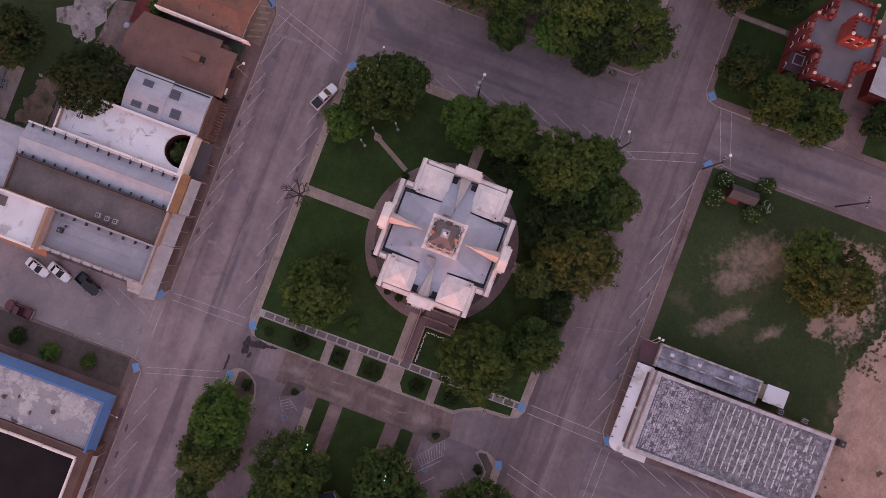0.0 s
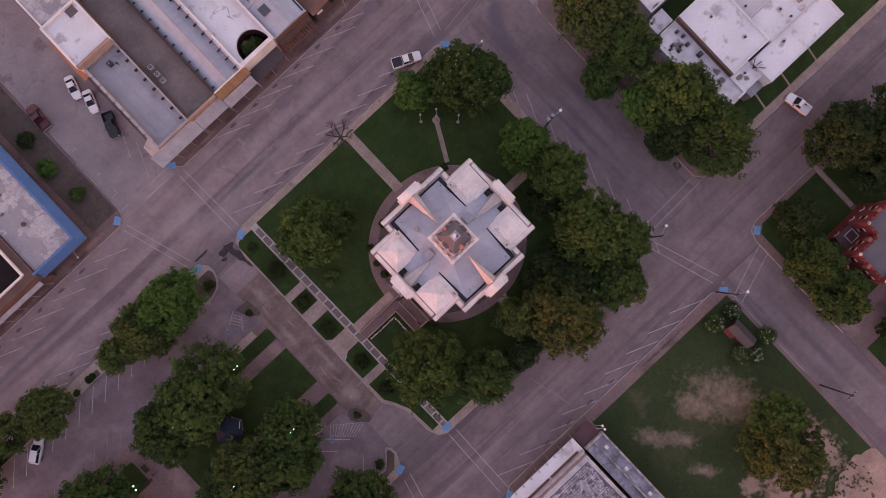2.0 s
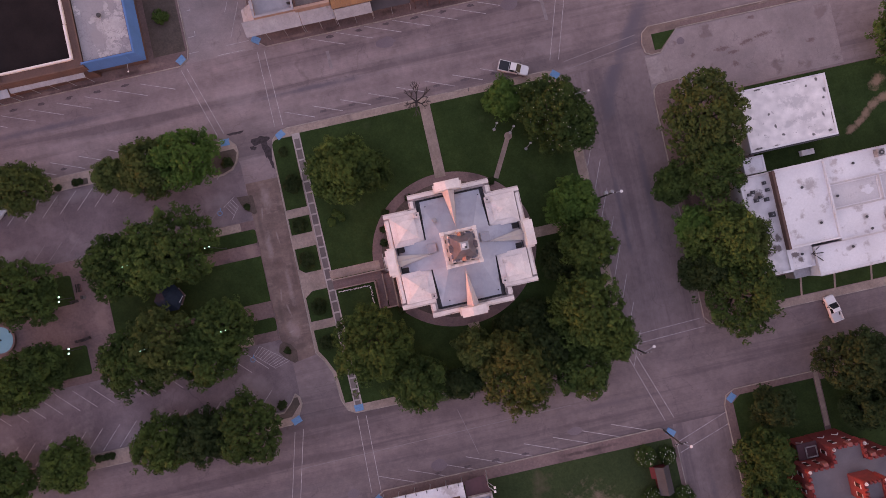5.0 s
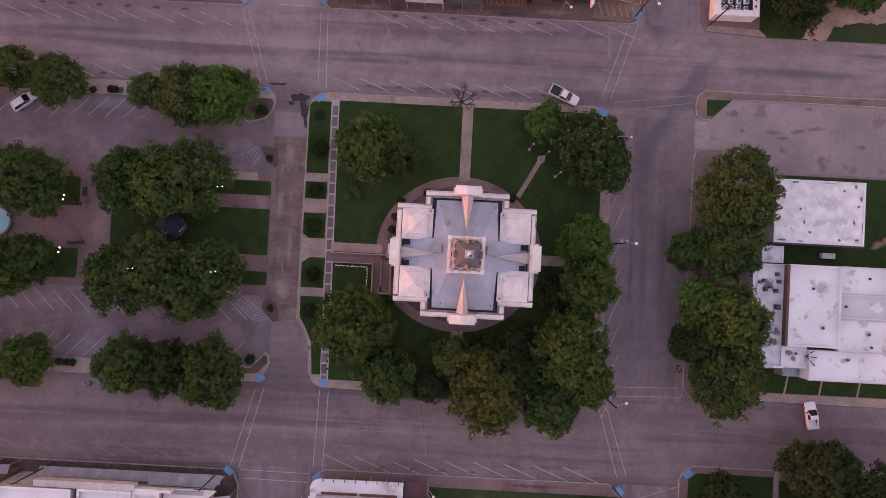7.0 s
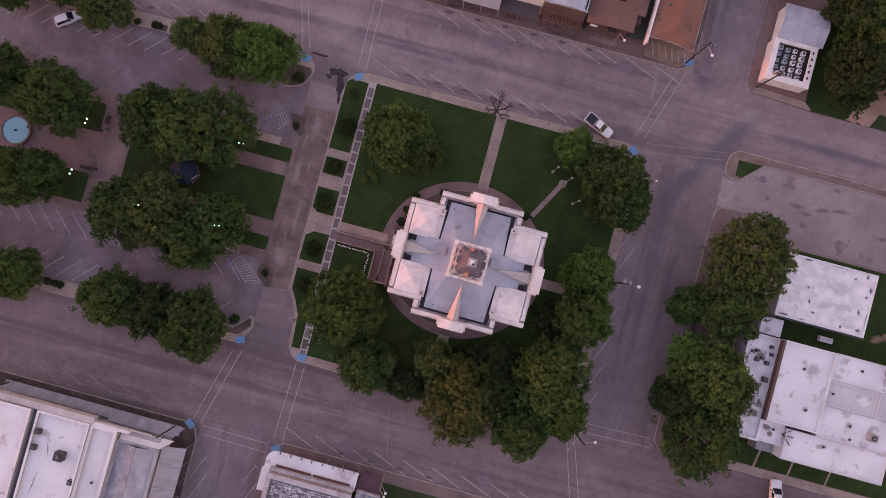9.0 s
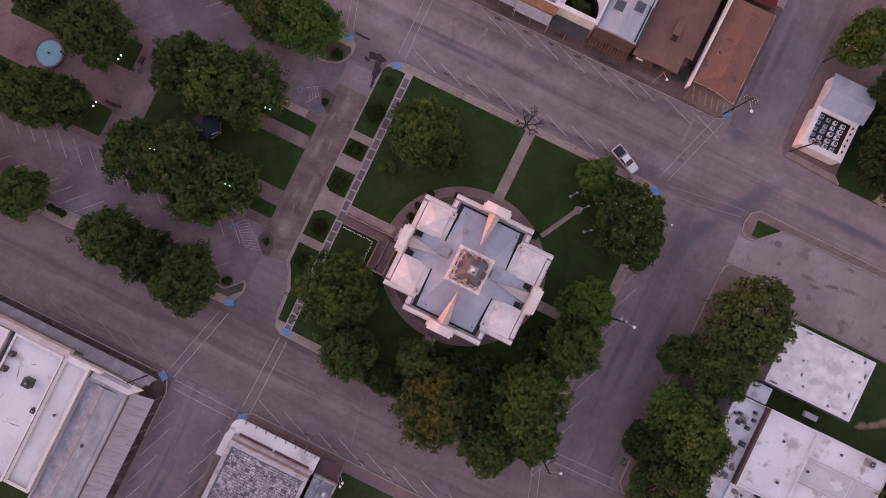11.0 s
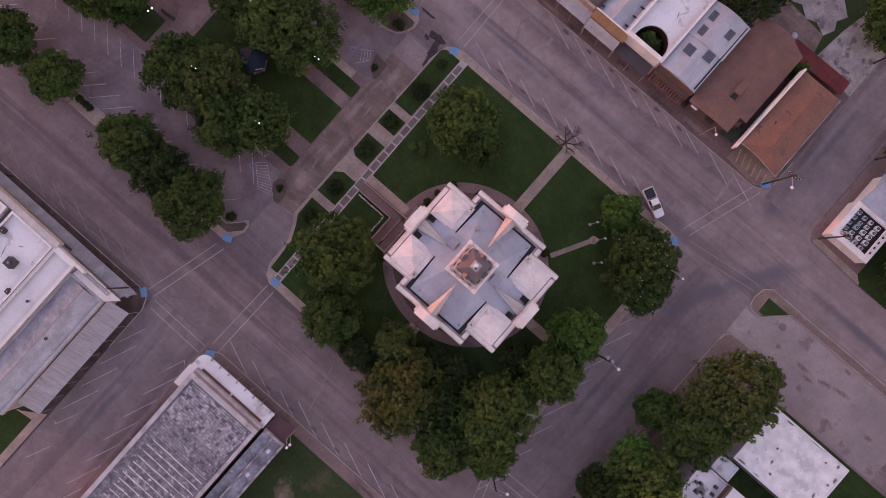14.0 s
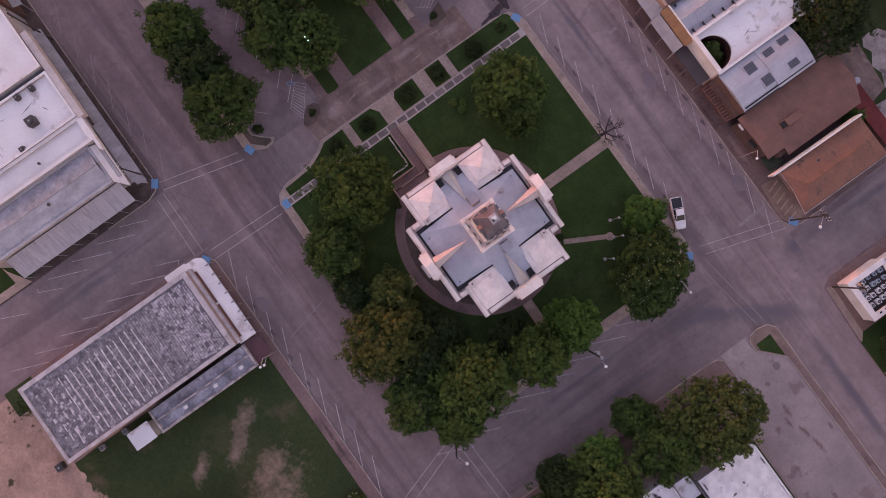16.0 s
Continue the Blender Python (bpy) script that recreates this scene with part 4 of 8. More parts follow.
flat("ground_patch", [(10.8, 75.2), (12.4, 74.2), (14.0, 74.9), (16.1, 73.4), (18.0, 74.1), (20.4, 73.0), (21.4, 75.0), (20.6, 76.6), (21.6, 78.4), (19.0, 80.6), (16.6, 80.2), (15.0, 83.0), (12.6, 82.0), (12.9, 79.4), (11.2, 78.2)], 0.165, BROKEN_SLAB, "broken pale concrete slab among weeds", "concrete slab", 0.1)
flat("ground_patch", [(21.8, 68.2), (31, 67.6), (31, 92), (24, 92), (23.4, 80), (22.6, 76)], 0.158, BROKEN_SLAB, "stained pale concrete yard beside the side street", "yard", 0.1)
flat("ground_patch", [(9.4, 66.2), (21.5, 68.5), (20.4, 73.0), (10.6, 74.0)], 0.16, PLAZA, "gravelly yard behind the brown-roofed house", "yard", 0.1)
flat("pavement", [(-118, 112), (-118, 44.0), (-42.6, 44.0), (-41.0, 45.0), (-40.5, 46.8), (-40.5, 112)], 0.14, PAVING, "brown pavement in front of the blue-edged shop", "pavement", 0.2)
curb([(-95, 44.0), (-42.6, 44.0), (-41.0, 45.0), (-40.5, 46.8), (-40.5, 58)], thing("kerb", "pale kerb on the blue shop's corner", "kerb", "", "structure"), piece=4)
flat("planting_bed", rect(-46.9, 46.6, -41.0, 105), 0.16, SOIL, "bare brown planting bed beside the blue-edged shop", "planting bed", 0.1)
flat("pavement", [(-118, -112), (-38.4, -112), (-38.4, -43.4), (-39.2, -41.4), (-41.2, -40.7), (-118, -40.7)], 0.14, PAVING_GRIMY, "brown pavement along the white-roofed shops", "pavement", 0.2)
curb([(-38.4, -52), (-38.4, -43.4), (-39.2, -41.4), (-41.2, -40.7), (-95, -40.7)], thing("kerb", "pale kerb along the white-roofed shops", "kerb", "", "structure"), piece=4)
flat("lawn", rect(-60, -112, -39.5, -67.0), 0.16, GRASS, "dark lawn behind the white-roofed shops", "lawn", 0.1)
flat("pavement", [(-43.6, -71.0), (-42.6, -70.6), (-38.6, -68.0), (-38.6, -112), (-40.2, -112), (-40.0, -70.5)][::-1], 0.175, CONCRETE, "narrow concrete walk on the dark lawn", "pavement", 0.1)
flat("pavement", [(-25.3, -112), (31.2, -112), (31.2, -43.0), (30.4, -40.8), (28.6, -39.8), (-22.8, -39.9), (-24.6, -41.0), (-25.3, -43.2)], 0.14, PAVING, "brown pavement along the grassy lot", "pavement", 0.2)
curb([(-25.3, -46), (-25.3, -43.2), (-24.6, -41.0), (-22.8, -39.9), (28.6, -39.8), (30.4, -40.8), (31.2, -43.0), (31.2, -62)], thing("kerb", "pale kerb along the grassy lot", "kerb", "", "structure"), piece=4)
flat("lawn", rect(-8.4, -84.5, 30.4, -42.0), 0.16, LOT, "patchy green lot with worn brown spots", "lawn", 0.1)
_rs = random.Random(21)
_edge = [(31.0 - 0.7 * i, -81.2 + 1.5 * math.sin(0.21 * i) * (i < 40) + (1.6 if i > 44 else 0) + _rs.uniform(-0.45, 0.45)) for i in range(80)]
_sand = [(-25, -112), (31, -112)] + _edge
flat("ground_patch", _sand, 0.168, SAND, "pale sandy dirt behind the lot", "dirt", 0.1)
flat("lawn", rect(-25.2, -83, -20.5, -77.5), 0.172, GRASS_DRY, "weedy strip beside the tar-roofed shop", "grass", 0.1)
# east side
flat("pavement", [(41.3, -23.0), (42.3, -23.4), (118, -23.4), (118, 17.9), (55, 17.9), (41.2, 19.0)], 0.12, PAVING, "brown leaf-strewn ground under street trees", "pavement", 0.2)
flat("pavement", rect(53, -23.3, 118, -21.9), 0.14, CONCRETE, "pale concrete pavement beside the street", "pavement", 0.1)
flat("lawn", rect(53.0, -21.8, 118, -17.5), 0.15, GRASS, "green verge with short walks", "lawn", 0.1)
for x in (59.4, 65.7, 72.6):
    flat("pavement", [(x, -21.9), (x + 0.35, -21.9), (x + 1.0, -18.0), (x + 0.65, -18.0)], 0.17, CONCRETE, "thin concrete path across the verge", "pavement", 0.1, "thin verge paths")
flat("lawn", rect(56.8, 1.4, 77.0, 17.8), 0.14, GRASS, "dark grass between white-roofed shops", "lawn", 0.1)
flat("lawn", rect(69.9, -20, 118, 17.8), 0.145, EAST_YARD, "green yard with a worn path", "lawn", 0.1)
_isl = [(44.4, 27.4), (48.2, 31.2), (76.9, 31.2), (76.9, 32.6), (43.0, 32.6), (41.7, 31.6), (41.3, 29.6), (41.6, 27.9), (42.6, 27.3)]
flat("pavement", _isl, 0.13, PLAZA, "brown concrete island at the lot entrance", "pavement", 0.2)
curb(_isl, thing("kerb", "pale kerb of the lot entrance island", "kerb", "", "structure"), closed=True, piece=3)
flat("lawn", [(43.4, 28.0), (44.6, 28.0), (47.8, 31.0), (43.3, 31.0)], 0.16, GRASS, "small green triangle on the lot island", "lawn", 0.1)
flat("planting_bed", rect(49, 31.4, 76, 32.2), 0.15, PAVING, "brown strip along the lot edge", "planting bed", 0.1)
curb([(41.3, 19.3), (41.2, -21.8), (42.3, -23.3), (80, -23.4)], thing("kerb", "pale kerb under the street trees", "kerb", "", "structure"), piece=4)
flat("pavement", [(41.35, 26.9), (41.45, 21.9), (44.5, 22.2), (44.0, 26.9)], 0.016, mat("pale_apron_concrete", (0.315, 0.250, 0.243), (0.250, 0.197, 0.192), 0.9, 0.5, 8, 0.15, 0.3, mottle=0.12), "pale concrete apron at the lot entrance", "apron", 0.05)
flat("planting_bed", [(41.4, 18.9), (46.4, 18.9), (46.4, 21.9), (42.5, 21.7), (41.6, 20.8)], 0.115, PAVING, "brown leaf-strewn ground at the lot entrance", "planting bed", 0.1)
curb([(41.35, 19.4), (41.6, 20.9), (42.5, 21.8), (46.4, 22.0)], thing("kerb", "short curved kerb under a tree", "kerb", "", "structure"), piece=1.5)
flat("pavement", [(41.4, 112), (41.4, 45.3), (42.4, 43.5), (53.5, 42.9), (118, 42.7), (118, 112)], 0.13, PAVING, "brown pavement at the machine-roofed shop", "pavement", 0.2)
flat("pavement", [(42.5, 43.6), (53.5, 43.0), (53.6, 44.2), (43.0, 44.7)], 0.145, CONCRETE, "pale worn concrete footpath", "pavement", 0.1)
flat("pavement", [(42.8, 44.7), (52.3, 44.25), (52.3, 60.0), (42.8, 60.0)], 0.142, mat("red_brown_paving", (0.185, 0.108, 0.092), (0.140, 0.084, 0.074), 0.9, 0.4, 8, 0.2, 0.3, mottle=0.15), "red-brown paved yard round the machine-roofed shop", "pavement", 0.1)
flat("ground_patch", rect(53.6, 42.9, 118, 112), 0.14, GRASS_DRY, "patchy grass and dirt beside the street", "grass", 0.1)
flat("ground_patch", ragged([(60.2, 43.0), (64.3, 43.0), (65.7, 45.2), (68.6, 46.4), (72.0, 46.2), (76.0, 47.0), (90.0, 48.0), (90.0, 52.0), (74.0, 50.6), (69.0, 51.4), (66.8, 57.0), (62.6, 57.0), (63.8, 50.5), (61.9, 46.6)], 3, 0.8, 0.35), 0.155, SAND, "pale dirt track across the verge", "dirt", 0.1)
flat("lawn", [(52.3, 44.3), (53.7, 43.1), (60.1, 43.1), (61.8, 46.6), (63.6, 50.6), (62.4, 62.0), (52.3, 62.0)], 0.15, GRASS, "dark grass under trees", "lawn", 0.1)
_se = [(41.3, -112), (118, -112), (118, -35.8), (43.6, -35.8), (42.0, -36.6), (41.3, -38.4)]
flat("pavement", _se, 0.13, PAVING, "concrete corner pavement by the brick jail", "pavement", 0.2)
curb([(41.3, -62), (41.3, -38.4), (42.0, -36.6), (43.6, -35.8), (75, -35.8)], thing("kerb", "pale kerb on the jail corner", "kerb", "", "structure"), piece=4)
flat("lawn", [(42.9, -60.0), (42.9, -38.2), (44.4, -37.0), (58.2, -37.0), (58.2, -60)], 0.16, GRASS, "dark lawn round the red brick jail", "lawn", 0.1)
flat("lawn", rect(42.6, -95, 50.2, -67.0), 0.16, GRASS, "dark lawn beside the worn drive", "lawn", 0.1)
flat("lawn", rect(51.7, -95, 64, -67.2), 0.16, GRASS, "dark lawn behind the red shed", "lawn", 0.1)
flat("lawn", rect(59.4, -62, 118, -37.5), 0.16, GRASS, "dark lawn beside the red brick jail", "lawn", 0.1)

# --- kerb ramps ---
for x, y, a in ((-27.3, 27.7, 30), (-37.5, 28.5, 0), (-42.2, 45.1, 215), (-28.0, 45.8, 145), (-23.95, -24.2, 180), (-35.5, -24.0, 200), (-40.2, -40.9, -35), (-24.1, -41.2, 35), (42.8, -37.2, 40), (30.6, -41.0, -40), (30.0, 45.9, -140), (24.4, 27.6, -40)):
    ramp_ob = single("kerb_ramp", Geo().add([(-0.85, -0.6, 0), (0.85, -0.6, 0), (0.85, 0.6, 0.03), (-0.85, 0.6, 0.03), (-0.85, -0.6, 0.165), (0.85, -0.6, 0.165), (0.7, 0.6, 0.17), (-0.7, 0.6, 0.17)],
                                            [(3, 2, 1, 0), (4, 5, 6, 7), (0, 1, 5, 4), (1, 2, 6, 5), (2, 3, 7, 6), (3, 0, 4, 7)]), BLUE_PAINT, "faded blue painted kerb ramp at a crossing", "kerb ramp", "blue kerb ramps", "structure", at=pose(x, y, 0.035, 0, 0, a))

# --- road markings ---
_m = thing("road_marking", "worn white bay lines and crossing lines on the streets", "road marking", "", "structure")
def bays(x, y, dx, dy, sx, sy, k, z=0.0, material=None, w=0.125):
    for i in range(k):
        stripe((x + sx * i, y + sy * i), (x + dx + sx * i, y + dy + sy * i), _m, w, z, material)
bays(-87.2, 42.2, 6.1, -2.35, 5.25, 0.04, 8)
bays(-18.6, 44.0, 6.5, -2.5, 5.32, -0.02, 9)
bays(-25.7, 31.65, 5.3, -2.1, 5.28, 0.0, 8)
bays(-85.9, 31.9, 6.1, -2.45, 5.4, 0.0, 6)
bays(-23.1, -37.2, 6.8, -2.7, 5.42, 0.0, 9)
bays(-82.0, -37.2, 5.2, -2.3, 5.4, 0.0, 8, 0.0, PAINT_FAINT)
bays(29.1, 15.9, -2.5, -6.0, 0.03, -5.38, 8, 0.004)
bays(41.0, 0.5, -1.3, -5.0, 0.0, -5.4, 4, 0.004, PAINT_FAINT)
bays(-37.5, -55.3, 2.6, 6.5, 0.08, -5.15, 3, 0.004)
bays(-28.3, -54.4, 2.5, 6.3, 0.08, -5.1, 6, 0.004)
for a, b in (((-38.8, 60.7), (-38.8, 59.9)), ((-38.8, 60.3), (-39.5, 60.2)), ((-38.7, 54.4), (-38.7, 53.5)), ((-38.7, 53.9), (-39.7, 53.8)), ((-38.7, 49.9), (-38.7, 49.0)), ((-38.7, 49.0), (-40.1, 48.9)), ((-30.4, 56.7), (-32.5, 52.1)), ((-29.7, 53.5), (-32.4, 47.2)), ((-32.1, 63.7), (-32.5, 62.5))):
    stripe(a, b, _m, 0.1, 0.006, PAINT)
bays(-90.4, -9.8, 3.9, -3.9, 3.2, 0.0, 16, 0.004)
bays(-92.4, -17.7, -3.9, -4.0, 3.15, 0.0, 18, 0.004)
bays(-92.3, 25.8, -3.7, -3.6, 3.27, 0.0, 18, 0.004)
bays(-90.0, 14.2, 3.0, 3.0, 3.3, 0.0, 15, 0.004, PAINT_FAINT)
for a, b in (((-28.2, 43.6), (-28.0, 29.4)), ((-26.9, 43.6), (-26.5, 29.4)), ((-42.6, 43.3), (-38.6, 29.9)), ((-41.5, 43.4), (-37.4, 30.2)), ((28.5, 44.0), (24.1, 30.4)), ((30.2, 44.3), (25.7, 30.2)),
             ((-41.6, 46.0), (-38.7, 46.0)), ((-33.5, 46.0), (-29.2, 46.0)), ((-35.5, 44.5), (-30.4, 44.5)), ((-24.6, -25.6), (-25.0, -39.8)), ((-23.0, -25.8), (-23.3, -40.1)),
             ((-34.7, -25.8), (-38.5, -40.4)), ((-36.3, -26.0), (-40.0, -40.2)), ((-37.9, -40.7), (-25.8, -40.8)), ((-37.6, -42.2), (-25.9, -42.4)), ((-37.6, -50.2), (-35.7, -45.5)), ((-36.4, -68.3), (-34.6, -64.4)), ((-36.4, -68.3), (-37.0, -68.1)), ((-36.5, -76.3), (-34.5, -71.9)), ((-28.4, -49.1), (-26.8, -45.1)), ((-26.8, -45.1), (-26.2, -45.7)),
             ((25.8, -25.0), (30.1, -38.7)), ((27.1, -24.6), (31.8, -38.5)), ((27.9, -22.3), (40.4, -21.9)), ((29.0, -23.9), (41.2, -23.5)), ((41.8, -39.4), (31.6, -43.0)), ((41.8, -41.6), (31.6, -45.0))):
    stripe(a, b, _m, 0.105, 0.004, PAINT)
for a, b in (((26.6, 29.6), (40.5, 31.6)), ((26.6, 28.0), (40.5, 30.2)), ((-37, -32.8), (14, -32.2)), ((-6.5, -28.5), (-4.4, -37.2)), ((24.9, 43.4), (25.2, 37.8)), ((-15.6, 41.0), (-15.5, 37.6))):
    stripe(a, b, _m, 0.12 if a[1] < 35 else 0.6, 0.004, PAINT_FAINT)
_ha, _hb = (Vector((-39.3, -9.3)), Vector((-34.5, -13.1))), (Vector((-40.7, -10.7)), Vector((-37.3, -13.9)))
for i in range(11):
    stripe(_ha[0].lerp(_ha[1], i / 10), _hb[0].lerp(_hb[1], i / 10), _m, 0.09, 0.004, PAINT)
for a, b in (((-39.3, -9.3), (-34.5, -13.1)), ((-40.7, -10.7), (-37.3, -13.9)), ((-40.3, 16.9), (-38.0, 18.4)), ((-39.3, 14.3), (-37.6, 16.6))):
    stripe(a, b, _m, 0.09, 0.004, PAINT)
for i in range(4):
    stripe((-39.9 + 0.45 * i, 17.0 + 0.3 * i), (-38.6 + 0.35 * i, 14.9 + 0.5 * i), _m, 0.08, 0.004, PAINT)
# wheelchair marks reduced to a ring and a stroke
for x, y in ((-41.2, 16.0), (-44.7, -11.6), (-41.0, -11.5)):
    e = ellipse(x, y, 0.42, 0.42, 14)
    for a, b in zip(e, e[1:] + e[:1]):
        stripe(a, b, _m, 0.12, 0.004, BLUE_PAINT)
    stripe((x + 0.1, y + 0.3), (x + 0.3, y + 0.9), _m, 0.14, 0.004, BLUE_PAINT)

# ---- courthouse ----
court = thing("courthouse", "pale limestone courthouse with grey metal roof and clock-tower cap", "courthouse")
ZP = 17.4   # top of the parapet
CX, CY = -0.1, 0.05
def cbox(name, x0, y0, z0, x1, y1, z1, m, c=0.0, parent=None, label=""):
    return part(name, Geo().box(CX + x0, CY + y0, z0, CX + x1, CY + y1, z1, c), m, parent or court, label)
cbox("wall", -9.9, -6.7, 0.15, 9.9, 6.7, 16.3, STONE)
cbox("wall", -5.6, -8.85, 0.15, 5.6, 8.85, 16.3, STONE)
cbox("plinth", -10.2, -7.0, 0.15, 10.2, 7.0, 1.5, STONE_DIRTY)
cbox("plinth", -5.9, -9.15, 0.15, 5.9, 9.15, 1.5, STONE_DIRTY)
# dark-coloured gutter floor behind the parapets
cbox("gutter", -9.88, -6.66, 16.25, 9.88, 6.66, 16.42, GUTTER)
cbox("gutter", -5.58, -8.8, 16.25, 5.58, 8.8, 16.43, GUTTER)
# cornice and parapet, run by run round the cross-shaped plan: a broad weathered ledge and an inner coping
def run(x0, y0, x1, y1, out):
    """One straight length of cornice; out is the way it faces."""
    ox, oy = out
    a, b = min(x0, x1), max(x0, x1)
    c, d = min(y0, y1), max(y0, y1)
    def slab(name, o0, o1, z0, z1, m, bev=0.03):
        xs = sorted((a + ox * o0, a + ox * o1)) if ox else (a, b)
        ys = sorted((c + oy * o0, c + oy * o1)) if oy else (c, d)
        cbox(name, xs[0], ys[0], z0, xs[1], ys[1], z1, m, bev)
    slab("cornice", -0.2, 0.62, 16.35, 16.75, STONE)
    slab("cornice", 0.10, 0.86, 16.75, 17.0, STONE)
    slab("parapet", 0.10, 0.60, 17.0, ZP, STONE)
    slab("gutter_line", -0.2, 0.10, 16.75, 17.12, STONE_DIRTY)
    slab("ledge", 0.60, 0.84, 17.0, 17.03, STONE_WORN)
for s in (1, -1):
    run(-6.42, 8.85 * s, 6.42, 8.85 * s, (0, s))
    run(-10.72, 6.7 * s, -5.42, 6.7 * s, (0, s))
    run(5.42, 6.7 * s, 10.72, 6.7 * s, (0, s))
    run(9.9 * s, -6.49, 9.9 * s, 6.49, (s, 0))
    for t in (1, -1):
        run(5.6 * s, 7.54 if t > 0 else -8.64, 5.6 * s, 8.64 if t > 0 else -7.54, (s, 0))
# low hipped main roof in standing-seam sheets
def folded(name, a, b, c, d, m=METAL_ROOF):
    """A roof plane a-b at the eaves, d-c above."""
    a, b, c, d = (Vector((p[0] + CX, p[1] + CY, p[2])) for p in (a, b, c, d))
    part(name, Geo().sheet([a, b, c, d], 0.1), m, court)
ZE, ZT = 16.9, 18.75
for s in (1, -1):
    # north and south slopes fold into fans that meet the tower; flat arms run out between the pavilions
    folded("roof_plane", (-4.7 * s, 8.3 * s, ZE), (-1.9 * s, 8.3 * s, ZE + 0.25), (-0.8 * s, 2.4 * s, ZT), (-2.4 * s, 2.4 * s, ZT))
    folded("roof_plane", (-1.9 * s, 8.3 * s, ZE + 0.25), (1.9 * s, 8.3 * s, ZE + 0.25), (0.8 * s, 2.4 * s, ZT), (-0.8 * s, 2.4 * s, ZT))
    folded("roof_plane", (1.9 * s, 8.3 * s, ZE + 0.25), (4.7 * s, 8.3 * s, ZE), (2.4 * s, 2.4 * s, ZT), (0.8 * s, 2.4 * s, ZT))
    for t in (1, -1):
        a, b, c = (Vector((CX + 4.7 * s, CY + 8.3 * t, ZE)), Vector((CX + 4.95 * s, CY + 2.15 * t, 18.05)), Vector((CX + 2.4 * s, CY + 2.4 * t, ZT)))
        part("roof_plane", Geo().sheet([a, b, c] if s * t > 0 else [a, c, b], 0.1), METAL_ROOF, court)
        cbox("roof_skirt", min(4.7 * s, 5.0 * s), min(2.2 * t, 8.2 * t), 16.4, max(4.7 * s, 5.0 * s), max(2.2 * t, 8.2 * t), ZE - 0.1, DARK_METAL)
    folded("roof_plane", (9.5 * s, -2.15 * s, ZE), (9.5 * s, 2.15 * s, ZE), (2.4 * s, 2.4 * s, ZT), (2.4 * s, -2.4 * s, ZT))
    part("roof_edge", Geo().box(CX - 4.75, CY + 8.2 * s - 0.06, 16.4, CX + 4.75, CY + 8.2 * s + 0.06, ZE - 0.1), DARK_METAL, court)
# the gable ridges behind the four pediments
def gable(x0, y0, x1, y1, half, z_eave, z_ridge, ridge_end, tin):
    a, b = Vector((x0 + CX, y0 + CY, 0)), Vector((x1 + CX, y1 + CY, 0))
    side = Vector((-(b - a).y, (b - a).x, 0)).normalized() * half
    up = Vector((0, 0, 1))
    tip = b + up * ridge_end
    for q in (side, -side):
        pts = [a + q + up * z_eave, tip, a + up * z_ridge]
        nrm = (pts[1] - pts[0]).cross(pts[2] - pts[0])
        if nrm.z < 0:
            pts = [pts[0], pts[2], pts[1]]
        part("gable_roof", Geo().add(pts + [p - up * 0.12 for p in pts], [(0, 1, 2), (5, 4, 3), (0, 3, 4, 1), (1, 4, 5, 2), (2, 5, 3, 0)]), tin, court)
    part("gable_end", Geo().add([a + side + up * (z_eave - 1), a - side + up * (z_eave - 1), a - side + up * z_eave, a + up * z_ridge, a + side + up * z_eave], [(0, 1, 2, 3, 4)]), STONE, court)
    part("ridge_cap", Geo().tube(a + up * (z_ridge + 0.02), tip + up * 0.02, 0.06, k=5), METAL_ROOF, court)
# sunlit gables take the brightened tin, the two shadowed arms the darker metal
gable(0, 9.0, 0, 3.2, 0.95, 17.3, 19.4, 18.95, GABLE_TIN)
gable(0, -9.0, 0, -3.2, 0.95, 17.3, 19.4, 18.95, GABLE_TIN)
gable(-10.0, 0, -4.3, 0, 0.95, 17.2, 17.9, 18.45, METAL_ROOF)
gable(10.0, 0, 4.3, 0, 0.95, 17.2, 17.9, 18.45, METAL_ROOF)
# stepped pediments
for a in range(4):
    R = Matrix.Rotation(radians(90 * a), 4, "Z")
    r0 = 9.1 if a % 2 == 0 else 10.05
    g = Geo()
    for w, d0, d1, z0, z1 in ((2.15, -0.15, 1.0, 16.4, 17.9), (2.25, -0.1, 1.12, 17.9, 18.15), (1.85, -0.05, 1.35, 18.15, 18.7), (1.95, -0.05, 1.42, 18.7, 18.85)):
        g.box(-w, r0 + d0, z0, w, r0 + d1, z1, 0.03)
    g.loft([([(-1.9, r0), (1.9, r0), (1.9, r0 + 1.35), (-1.9, r0 + 1.35)], 18.85), ([(-0.25, r0), (0.25, r0), (0.25, r0 + 1.3), (-0.25, r0 + 1.3)], 19.35)])
    g.v = [tuple(R @ Vector(p) + Vector((CX, CY, 0))) for p in g.v]
    part("pediment", g, STONE, court)
